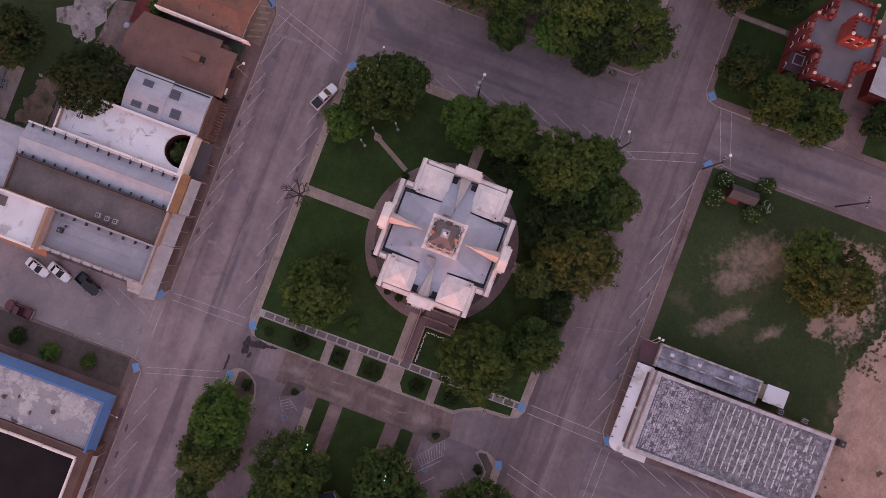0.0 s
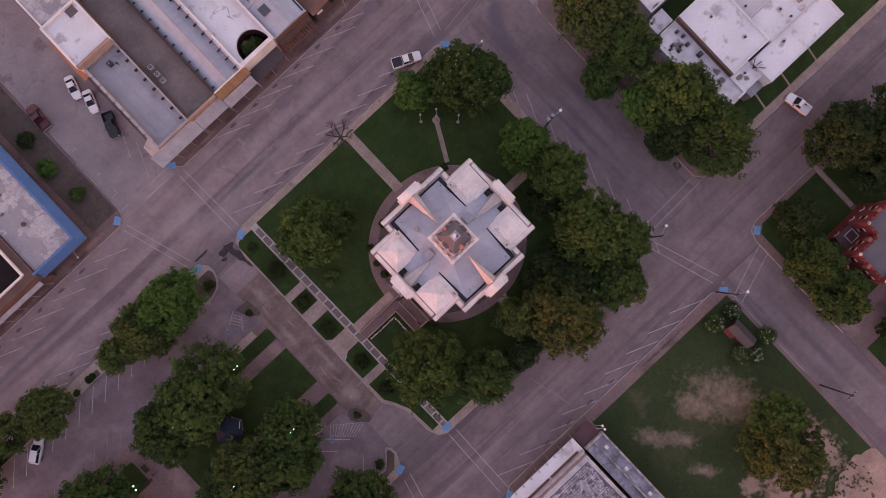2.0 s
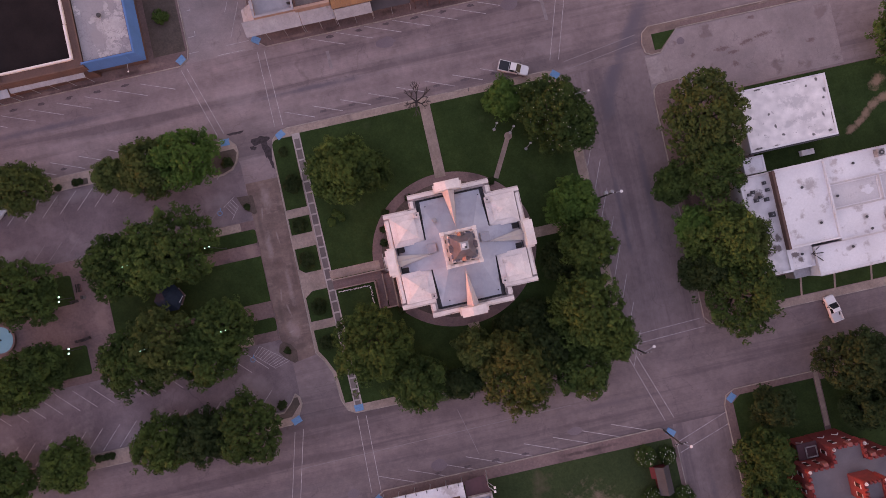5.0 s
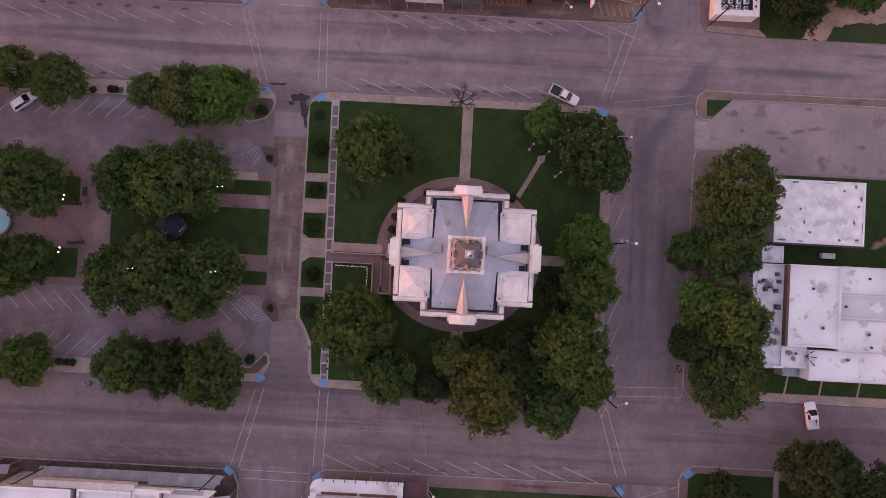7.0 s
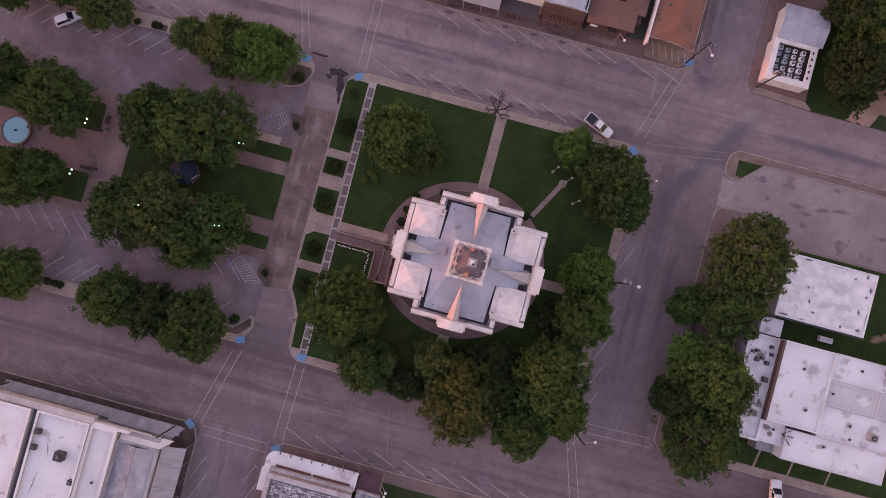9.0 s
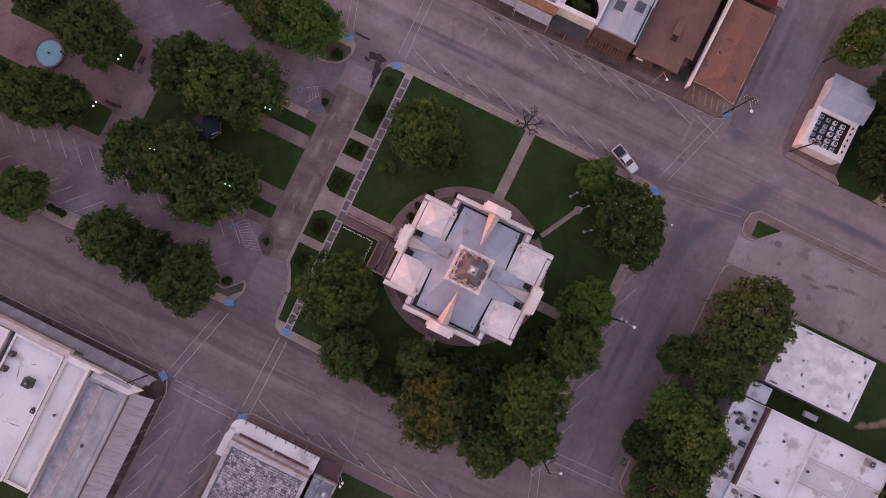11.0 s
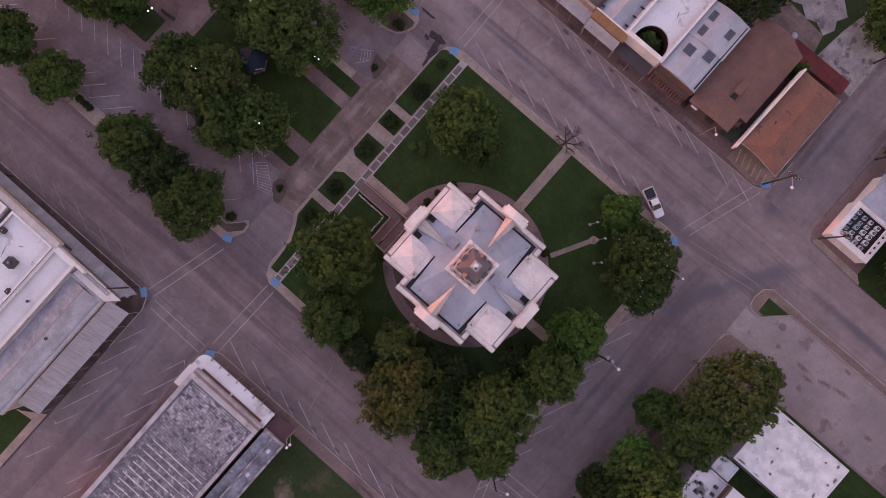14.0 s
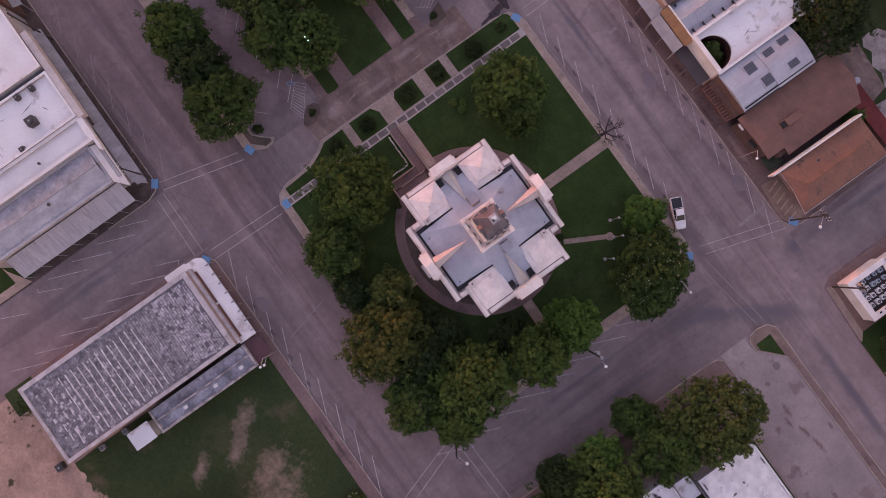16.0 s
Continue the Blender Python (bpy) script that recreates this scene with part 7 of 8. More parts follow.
for i in range(4):
    for j in range(5):
        cooler(44.5 + i * 1.35 + rr.uniform(-0.12, 0.12), 47.2 + j * 1.12 + rr.uniform(-0.12, 0.12), 2.0, rr.uniform(0.6, 0.82), PALE_BLUE if i < 2 and rr.random() < 0.6 else WHITE_ROOF, label="pale rooftop air conditioner among many")
b = thing("shop_building", "white metal gable behind the machine roof", "shop")
part("wall", Geo().prism(rect(43.5, 53.1, 51.0, 59.2), 0.1, 3.0), STONE, b)
tin_gable(b, 43.2, 53.1, 51.4, 59.5, 3.0, 3.9, TIN_BLUE, TIN_BLUE, 6, "x")

# --- hut on the lot ---
b = thing("hut", "little red hut with a grey gable roof", "hut")
part("wall", Geo().prism(rect(25.9, -50.4, 28.0, -46.2), 0.15, 2.0), RED_METAL, b)
tin_gable(b, 25.7, -50.9, 28.3, -45.8, 2.0, 2.9, PURPLE_TIN, PURPLE_TIN, 8)
part("awning", Geo().sheet([(24.9, -47.8, 1.7), (25.7, -47.8, 2.05), (25.7, -45.7, 2.05), (24.9, -45.7, 1.7)], 0.05), RED_METAL, b)

# --- red brick jail ---
jail = thing("jail", "red brick battlemented jail with white-capped turrets", "jail")
def brick_block(x0, y0, x1, y1, z, sides="nsew", turrets=(), step=0.9):
    blk = part("block", Geo().box(x0, y0, 0.13, x1, y1, z - 0.7), BRICK_RED, jail)
    part("roof", Geo().box(x0 + 0.35, y0 + 0.35, z - 0.8, x1 - 0.35, y1 - 0.35, z - 0.6), JAIL_ROOF, blk)
    for s in sides:
        if s in "ns":
            y = y1 - 0.35 if s == "n" else y0
            part("parapet", Geo().box(x0, y, z - 0.7, x1, y + 0.35, z - 0.1), BRICK_RED, blk)
            k = int((x1 - x0) / step)
            for i in range(k):
                part("merlon", Geo().box(x0 + (i + 0.2) * (x1 - x0) / k, y - 0.06, z - 0.1, x0 + (i + 0.75) * (x1 - x0) / k, y + 0.41, z + 0.35, 0.03), BRICK_RED, blk)
        else:
            x = x1 - 0.35 if s == "e" else x0
            part("parapet", Geo().box(x, y0 + 0.36, z - 0.7, x + 0.35, y1 - 0.36, z - 0.1), BRICK_RED, blk)
            k = int((y1 - y0) / step)
            for i in range(k):
                part("merlon", Geo().box(x - 0.06, y0 + (i + 0.2) * (y1 - y0) / k, z - 0.1, x + 0.41, y0 + (i + 0.75) * (y1 - y0) / k, z + 0.35, 0.03), BRICK_RED, blk)
    for tx, ty in turrets:
        t = part("turret", Geo().cyl(tx, ty, z - 2.2, z + 0.5, 0.42, 0.45, 10), BRICK_RED, jail)
        part("turret_cap", Geo().cyl(tx, ty, z + 0.5, z + 0.64, 0.30, 0.28, 10).ball(tx, ty, z + 0.68, 0.16, 10, 6), STONE_WORN, t, "white stone cap")
    return blk
def jail_window(x, y, z, side):
    s = {"w": (-1, 0), "n": (0, 1)}[side]
    wide, thick = (0.3, 0.06)
    hx, hy = (thick, wide) if s[0] else (wide, thick)
    w = part("window", Geo().box(x - hx, y - hy, z - 0.6, x + hx, y + hy, z + 0.6), SHADE_BRICK, jail)
    for zz in (z + 0.68, z - 0.68):
        part("lintel", Geo().box(x - hx - 0.05, y - hy - 0.05, zz - 0.07, x + hx + 0.05, y + hy + 0.05, zz + 0.07), STONE_WORN, w)
brick_block(49.37, -56.44, 54.15, -49.6, 7.7, "nsw", ((49.58, -56.23), (49.58, -49.8)))
brick_block(54.17, -49.6, 59.89, -46.74, 7.7, "new", ((54.38, -46.94), (59.68, -46.94)))
brick_block(54.17, -56.42, 59.89, -49.62, 7.69, "")
brick_block(54.17, -59.19, 59.89, -56.44, 7.7, "sew", ((54.38, -58.99), (59.68, -58.99)))
brick_block(59.91, -56.44, 64.69, -49.6, 7.7, "nse", ((64.48, -56.23), (64.48, -49.8)))
brick_block(56.21, -55.52, 59.79, -51.84, 11.2, "nsew", ((56.31, -55.41), (59.68, -55.41), (56.31, -51.94), (59.68, -51.94)), 0.7)
for y in (-55.3, -53.9, -51.0):
    for z in (2.4, 5.4):
        jail_window(49.35, y, z, "w")
for x in (50.7, 52.5):
    jail_window(x, -49.58, 5.4, "n")
jail_window(54.13, -48.17, 5.4, "w")
for x in (55.8, 58.3):
    jail_window(x, -46.72, 5.6, "n")
for x in (61.3, 63.2):
    for z in (2.4, 5.4):
        jail_window(x, -49.58, z, "n")
for y in (-54.5, -52.9):
    jail_window(56.19, y, 9.6, "w")
part("roof_deck", Geo().box(49.72, -56.1, 6.98, 64.34, -49.95, 7.12), JAIL_ROOF, jail)
part("roof_deck", Geo().box(54.52, -58.84, 6.98, 59.54, -56.1, 7.125).box(54.52, -49.95, 6.98, 59.54, -47.1, 7.125), JAIL_ROOF, jail)
part("porch", Geo().box(50.7, -49.55, 0.13, 54.14, -46.84, 3.6), BRICK_RED, jail)
part("porch_roof", Geo().box(50.5, -49.56, 3.6, 54.15, -46.64, 3.8, 0.04), MAROON, jail)
for a in ((51.9, -49.3, 53.9, -49.15), (51.9, -47.5, 53.9, -47.35), (51.9, -49.15, 52.05, -47.5), (53.75, -49.15, 53.9, -47.5)):
    part("porch_rail", Geo().box(a[0], a[1], 3.8, a[2], a[3], 4.02), STONE_DIRTY, jail)
for x, y in ((55.7, -46.64), (58.25, -46.64), (51.72, -46.74)):
    part("porch_arch", Geo().tube((x - 0.6, y, 2.7), (x, y, 3.35), 0.09).tube((x, y, 3.35), (x + 0.6, y, 2.7), 0.09), STONE, jail)
for x, y, z in ((52.6, -49.2, 7.7), (49.3, -52.4, 7.7), (57.4, -46.7, 7.7), (60.9, -49.2, 7.7), (56.2, -55.7, 11.2)):
    part("chimney", Geo().box(x - 0.4, y - 0.3, z - 0.8, x + 0.4, y + 0.3, z + 0.4, 0.04), mat("pink_masonry", (0.27, 0.085, 0.075), None, 0.9) if x == 52.6 else bpy.data.materials["pink_masonry"], jail, "pinkish brick chimney")
for y in (-54.6, -52.4):
    part("arch", Geo().tube((49.3, y - 0.7, 1.9), (49.3, y, 2.7), 0.1).tube((49.3, y, 2.7), (49.3, y + 0.7, 1.9), 0.1), STONE, jail)
b = thing("shed", "low red shed with a weathered grey tin roof", "shed")
part("wall", Geo().prism(rect(51.8, -66.6, 58.6, -62.7), 0.13, 3.0), RED_METAL, b)
part("roof", Geo().sheet([(52.2, -66.0, 3.3), (59.0, -66.0, 3.3), (59.0, -62.4, 3.6), (52.2, -62.4, 3.6)], 0.1), TIN, b)
flat("pavement", [(58.4, -46), (59.2, -46), (59.2, -35.8), (58.4, -35.8)], 0.175, CONCRETE, "narrow concrete walk to the jail door", "pavement", 0.1)

# ---- trees and shrubs ----
def leaves(rng, centres, radii, per, size, lean=None):
    """Leaf blades over the outer shell of each clump, one small triangle each; lean: the way each clump faces."""
    n = len(centres) * per
    c = np.repeat(centres, per, 0)
    r = np.repeat(radii, per)[:, None]
    d = rng.normal(size=(n, 3))
    d[:, 2] = np.abs(d[:, 2]) * 0.95 - 0.25
    if lean is not None:
        d += np.repeat(lean, per, 0) * 0.8
    d /= np.linalg.norm(d, axis=1, keepdims=True)
    p = c + d * r * rng.uniform(0.45, 1.12, (n, 1)) * np.array([1, 1, 0.85])
    nrm = d + rng.normal(scale=0.26, size=(n, 3)) + np.array([0, 0, 0.12])
    nrm /= np.linalg.norm(nrm, axis=1, keepdims=True)
    u = np.cross(nrm, rng.normal(size=(n, 3)))
    u /= np.linalg.norm(u, axis=1, keepdims=True)
    w = np.cross(nrm, u)
    s = size * rng.uniform(0.65, 1.35, (n, 1))
    return np.stack([p - u * s * 0.9 - w * s * 0.62, p - u * s * 0.7 + w * s * 0.66, p + u * s * 1.2], 1).reshape(-1, 3)


def leaf_mesh(name, v, material):
    me = bpy.data.meshes.new(name)
    n = len(v) // 3
    me.vertices.add(len(v))
    me.vertices.foreach_set("co", v.astype(np.float32).ravel())
    me.loops.add(len(v))
    me.loops.foreach_set("vertex_index", np.arange(len(v), dtype=np.int32))
    me.polygons.add(n)
    me.polygons.foreach_set("loop_start", np.arange(0, 3 * n, 3, dtype=np.int32))
    me.materials.append(material)
    me.update(calc_edges=True)
    me.validate()
    return me


def lobed(rng, h, rx, ry, low, lobes, dense):
    """Clump centres over a crown of upright lobes in two rings round a tall middle one, with gaps between them; each clump with the way it faces."""
    L = [(rx * rng.uniform(-0.12, 0.12), ry * rng.uniform(-0.12, 0.12), 1.0, 0.40)]
    k_in = max(3, lobes // 2)
    for count, q0, q1, z0, z1, f0, f1 in ((k_in, 0.34, 0.50, 0.74, 0.96, 0.28, 0.38), (lobes + 1, 0.64, 0.80, 0.34, 0.72, 0.22, 0.35)):
        off = rng.uniform(0, 6.28)
        for i in range(count):
            a = off + 2 * math.pi * (i + rng.uniform(-0.3, 0.3)) / count
            q = rng.uniform(q0, q1)
            L.append((rx * q * math.cos(a), ry * q * math.sin(a), rng.uniform(z0, z1), rng.uniform(f0, f1)))
    rm = (rx + ry) / 2
    tall = 1.25
    mid = [(np.array([x, y, low + (h - low) * zf - f * rm * tall]), f * rm) for x, y, zf, f in L]
    out, face = [], []
    for i, (c, r) in enumerate(mid):
        k = int(dense * 3.4 * r * r) + 8
        d = rng.normal(size=(k, 3))
        d[:, 2] = np.abs(d[:, 2]) * 1.2 - 0.45
        d /= np.linalg.norm(d, axis=1, keepdims=True)
        p = c + d * r * rng.uniform(0.74, 1.10, (k, 1)) * np.array([1, 1, tall])
        keep = p[:, 2] > low * 0.35
        for j, (c2, r2) in enumerate(mid):
            if j != i:
                keep &= np.linalg.norm((p - c2) / np.array([1, 1, tall]), axis=1) > r2 * 0.82
        out.append(p[keep])
        face.append(d[keep])
    return np.concatenate(out), np.concatenate(face), [tuple(c) for c, r in mid]


TREE_SEED = [100]
def tree(x, y, h, rx, ry, kind, label, low=None, lobes=9, dense=4.6, per=58, size=0.098, blossom=0, group="", clump=0.40, turn=0.0):
    TREE_SEED[0] += 1
    rng = np.random.default_rng(TREE_SEED[0])
    h *= 1.12
    low = h * 0.26 if low is None else low
    t = thing("tree", label, "tree", group, at=pose(x, y, 0.1, 0, 0, turn))
    pts, face, ends = lobed(rng, h, rx, ry, low, lobes, dense)
    # a sparser inner layer of larger leaves behind the outer clumps
    core = np.concatenate([np.array(e) + rng.normal(scale=(rx + ry) * 0.075, size=(20, 3)) for e in ends])
    inner = leaves(rng, core, np.full(len(core), clump * 1.8), 22, size * 2.6)
    part("crown", leaf_mesh("crown", np.concatenate([inner, leaves(rng, pts, rng.uniform(clump * 0.7, clump * 1.3, len(pts)), per, size, face)]), LEAF[kind]), None, t)
    g = Geo()
    r0 = 0.06 * (rx + ry) / 2 + 0.05
    fork = Vector((rng.uniform(-0.3, 0.3), rng.uniform(-0.3, 0.3), low * 0.75))
    g.tube((0, 0, -0.1), (0, 0, 0.35), r0 * 1.5, r0, 10).tube((0, 0, 0.3), fork, r0, r0 * 0.8, 10)
    for e in ends:
        m = fork.lerp(Vector(e), 0.55) + Vector((rng.uniform(-0.4, 0.4), rng.uniform(-0.4, 0.4), 0.3))
        g.tube(fork, m, r0 * 0.5, r0 * 0.28, 7).tube(m, e, r0 * 0.28, r0 * 0.1, 6)
    part("trunk", g, BARK, t)
    if blossom:
        q = pts[rng.choice(len(pts), min(blossom, len(pts)), replace=False)]
        fl = Geo()
        for p in q:
            fl.ball(p[0], p[1], p[2] + clump * 0.95, 0.065, 6, 4)
        part("blossom", fl, FLOWER, t, "white blossoms")
    return t


def bush(x, y, r, kind, label, h=None, group="", blossom=0, z=0.15, size=0.13):
    TREE_SEED[0] += 1
    rng = np.random.default_rng(TREE_SEED[0])
    h = h or r * 1.1
    t = thing("bush", label, "bush", group, at=pose(x, y, z))
    k = int(26 * r * r) + 14
    d = rng.normal(size=(k, 3))
    d[:, 2] = np.abs(d[:, 2])
    d /= np.linalg.norm(d, axis=1, keepdims=True)
    p = d * np.array([r * 0.8, r * 0.8, h * 0.75]) * rng.uniform(0.55, 1.05, (k, 1)) + np.array([0, 0, h * 0.15])
    part("foliage", leaf_mesh("foliage", leaves(rng, p, rng.uniform(0.22, 0.36, k) * max(1, r * 0.8), 60, size * 0.85), LEAF[kind]), None, t)
    g = Geo()
    for i in range(5):
        a = 2 * math.pi * i / 5
        g.tube((0, 0, -0.05), (r * 0.5 * math.cos(a), r * 0.5 * math.sin(a), h * 0.6), 0.05, 0.02, 5)
    part("stems", g, BARK, t)
    if blossom:
        fl = Geo()
        for q in p[rng.choice(k, min(blossom, k), replace=False)]:
            fl.ball(q[0], q[1], q[2] + 0.28, 0.10, 6, 4)
        part("blossom", fl, FLOWER, t, "white blossoms")


_ct = "courthouse lawn trees"
tree(-17.2, 18.4, 9, 5.6, 6.0, "mid", "broad green tree on the courthouse lawn", group=_ct)
tree(-12.4, 16.9, 7.5, 3.6, 3.6, "deep", "dark green tree on the courthouse lawn", group=_ct)
tree(13.6, 24.4, 5.6, 3.0, 3.4, "bright", "small light green tree beside a parked truck", group=_ct, clump=0.42)
tree(21.4, 20.0, 9, 6.2, 6.9, "deep", "dark magnolia dotted with white blossoms", blossom=150, dense=3.4, group=_ct)
tree(25.0, 17.2, 7.5, 3.4, 4.6, "deep", "smaller dark magnolia with a few blossoms", blossom=30, group=_ct)
tree(-18.3, -12.8, 10, 6.8, 7.2, "mid", "large green tree beside the slab walk", group=_ct, lobes=8)
tree(-12.3, -21.2, 8, 5.0, 4.8, "deep", "dark tree overhanging the street kerb", group=_ct)
tree(5.4, -22.8, 11, 6.6, 7.6, "gold", "yellowing tree overhanging the street", group=_ct, lobes=13, dense=2.9, clump=0.44)
tree(-0.9, -17.6, 8.0, 3.4, 3.6, "olive", "thin olive tree by the shaded walk", group=_ct, dense=1.3, clump=0.42, per=36)
# added tree that darkens the pale walk; the dark kinds below carry painted shade
tree(-4.6, -23.0, 6.0, 3.4, 2.4, "dark", "low dark tree added to darken the kerb walk", group=_ct, dense=3.2)
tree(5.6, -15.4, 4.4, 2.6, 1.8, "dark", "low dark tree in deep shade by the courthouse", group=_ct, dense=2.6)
tree(19.0, -16.0, 11, 6.2, 7.4, "mid", "large spreading tree at the lawn corner", group=_ct, lobes=10)
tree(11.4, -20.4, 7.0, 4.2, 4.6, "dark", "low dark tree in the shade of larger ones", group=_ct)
tree(16.6, -25.2, 9, 5.2, 4.6, "deep", "dark green tree over the street corner", group=_ct)
tree(22.4, -20.4, 9.5, 4.4, 4.8, "mid", "green tree at the street corner", group=_ct)
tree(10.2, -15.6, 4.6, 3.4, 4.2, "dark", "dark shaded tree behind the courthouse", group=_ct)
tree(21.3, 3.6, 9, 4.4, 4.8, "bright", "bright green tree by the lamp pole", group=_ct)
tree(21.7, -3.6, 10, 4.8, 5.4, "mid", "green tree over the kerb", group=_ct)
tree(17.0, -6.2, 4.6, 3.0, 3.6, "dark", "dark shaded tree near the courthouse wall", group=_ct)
_pt = "park trees"
for a in ((-43.2, 26.2, 9, 6.0, 5.2, "bright", "bright green tree on the street island"), (-50.8, 26.0, 8, 4.6, 5.6, "olive", "olive-green tree on the street island"), (-57.3, 26.2, 6, 3.2, 2.6, "olive", "thin small tree on the street island"),
          (-73.4, 27.4, 8, 5.0, 4.4, "olive", "green tree on the street island"), (-81.0, 29.2, 8, 3.8, 3.4, "olive", "dark tree on the street island"), (-89.5, 27.0, 8, 4.6, 4.6, "mid", "green tree on the street island"),
          (-59.6, 10.3, 9, 5.4, 5.6, "deep", "dark park tree beside a lamp"), (-47.6, 11.2, 10, 7.0, 6.6, "deep", "broad dark park tree"), (-53.8, 10.0, 9.5, 4.4, 6.2, "mid", "green park tree beside another"),
          (-60.0, -6.8, 9, 5.4, 6.2, "deep", "dark park tree by the parking lane"), (-54.2, -4.8, 10, 6.0, 6.6, "olive", "olive-green park tree by the pavilion"), (-47.4, -8.4, 9, 5.4, 5.4, "deep", "dark park tree by the parking lane"),
          (-43.2, -4.6, 9, 4.8, 5.6, "deep", "green park tree by a lit lamp"), (-57.8, -22.0, 8, 5.2, 4.6, "mid", "green tree on the shaded island"), (-51.2, -22.2, 8, 5.0, 4.8, "dark", "dark tree on the shaded island"),
          (-42.8, -22.6, 9, 6.4, 6.0, "deep", "broad green tree on the shaded island"), (-75.8, -22.4, 7, 4.6, 4.2, "mid", "small green tree on the shaded island"), (-86.5, -22.4, 8, 5.0, 4.6, "deep", "dark tree on the shaded island"),
          (-76.6, 9.0, 10, 6.8, 5.6, "deep", "broad dark tree near the fountain"), (-87.6, 10.8, 9, 5.6, 4.8, "deep", "dark tree behind the fountain"), (-75.8, -4.4, 8, 4.0, 4.0, "deep", "dark tree by a lit lamp"),
          (-80.6, -6.4, 10, 5.6, 5.0, "mid", "green tree beside the fountain plaza"), (-89.5, -8.0, 9, 6.0, 5.0, "deep", "dark tree at the plaza's edge")):
    tree(*a, group=_pt)
_st = "street trees"
for a in ( (46.2, 4.6, 10, 5.6, 6.2, "deep", "large dark street tree"), (39.6, 3.0, 6.5, 3.2, 3.4, "deep", "low dark tree over the street"),
          (45.6, -8.8, 11, 6.8, 6.8, "mid", "large street tree dotted with pale leaves"), (46.6, -18.4, 11, 6.6, 7.4, "deep", "large dark street tree at the corner"), (41.6, -5.2, 7, 3.8, 3.4, "bright", "light green young street tree"), (49.0, -9.5, 9, 4.2, 4.8, "olive", "olive street tree over a white roof"),
          (41.0, -13.0, 8, 3.6, 3.4, "dark", "dark street tree over the kerb"),
          (62.9, -33.4, 10, 6.2, 5.0, "dark", "large dark tree by the jail walk"), (70.6, -38.0, 10, 6.4, 6.8, "dark", "dark tree beyond the jail walk"), (48.2, -39.4, 6.5, 3.6, 3.4, "dark", "low green tree on the jail lawn"),
          (44.4, -47.0, 9, 4.7, 5.0, "deep", "green tree beside the jail"), (43.4, -54.0, 9, 4.9, 5.0, "deep", "green tree beside the jail kerb"), (63.5, -42.8, 8, 3.6, 3.0, "dark", "dark tree beside the jail wall"),
          # first tree here is made up, in place of dark shade on the lawn
          (48.6, -67.6, 5.0, 3.4, 3.2, "dark", "dark tree beyond the jail shed"), (17.3, -66.8, 10, 6.8, 7.2, "gold", "tree with browning leaves on the grassy lot"), (20.0, -62.2, 9, 4.8, 4.4, "mid", "green tree on the grassy lot"),
          (57.3, 49.4, 8.5, 5.0, 6.2, "dark", "dark tree beside the machine-roofed shop"), (58.0, 58.4, 9, 5.6, 5.6, "deep", "dark tree on the far verge"), (54.0, 60.5, 8, 4, 4, "dark", "dark tree behind the metal gable"), (68.0, 52.0, 8, 5, 5, "mid", "green tree on the far verge"),
          (4.4, 68.2, 10, 6.0, 6.6, "dark", "dark tree behind the barrel-roofed shop"), (6.8, 84.8, 9, 5.0, 5.2, "dark", "dark tree behind the shops"), (27.0, 80.0, 8, 5.0, 5.0, "mid", "green tree behind the red shed"),
          (44.6, 66.0, 8, 4.0, 5.0, "mid", "green tree on the side street"), (84.0, -3.0, 9, 6, 6, "deep", "dark tree behind the white shops"), (86.0, 20.0, 9, 6, 6, "mid", "green tree behind the lot")):
    tree(*a, group=_st)
tree(46.2, 13.2, 12, 6.7, 7.7, "olive", "large round street tree beside the lot", group=_st, lobes=13, dense=5.4, clump=0.34)
tree(20.8, 64.2, 3.2, 1.5, 1.2, "mid", "small green tree against a wall", clump=0.4, group=_st)
tree(-2.2, 50.0, 4.4, 1.9, 1.4, "olive", "small tree growing in an open court", clump=0.4, group=_st)
_bp = "clipped bushes by the walk"
for x, y, r in ((-26.9, 18.2, 1.9), (-27.2, 10.6, 1.6), (-27.2, 4.2, 1.7), (-27.0, -4.6, 1.6), (-27.0, -11.3, 1.5), (-27.4, 24.4, 1.0)):
    bush(x, y, r, "dark", "round dark clipped bush on a lawn panel", group=_bp)
for x, y, r, k in ((-44.1, 67.2, 1.8, "dark"), (-44.8, 60.8, 2.0, "bright"), (-44.0, 53.4, 1.6, "mid"), (-37.8, 24.6, 1.2, "dark"), (-34.3, -11.2, 0.75, "dark"), (-36.0, 16.0, 0.6, "dark"), (-37.4, -20.6, 1.0, "dark")):
    bush(x, y, r, k, "round bush in a bare soil bed", group="bed bushes")
for x, y, r in ((25.0, -43.9, 1.7), (30.3, -52.2, 1.6), (24.6, -51.6, 1.8), (28.8, -44.6, 1.5), (26.6, -53.4, 1.3)):
    bush(x, y, r * 1.25, "deep", "flowering bush with white blossoms beside the hut", blossom=56, group="flowering bushes")
for x, y in ((-11.6, 9.4), (-13.0, 4.2), (-12.4, -8.6), (8.6, 11.0), (12.0, 6.2), (-6.8, 11.2), (-12.6, 6.6)):
    bush(x, y, 0.75, "dark", "low foundation shrub against the courthouse", group="foundation shrubs", z=0.2)
for x0, x1, y in ((-66.2, -63.6, 27.2), (-78.4, -75.2, -22.9), (-72.6, -68.2, -22.9), (-90, -86, 27.2), (-69.4, -68.2, 26.9)):
    for i in range(int((x1 - x0) / 0.9)):
        bush(x0 + 0.5 + 0.9 * i, y, 0.62, "dark", "low dark hedge plant on a street island", group="island hedge", h=0.8)
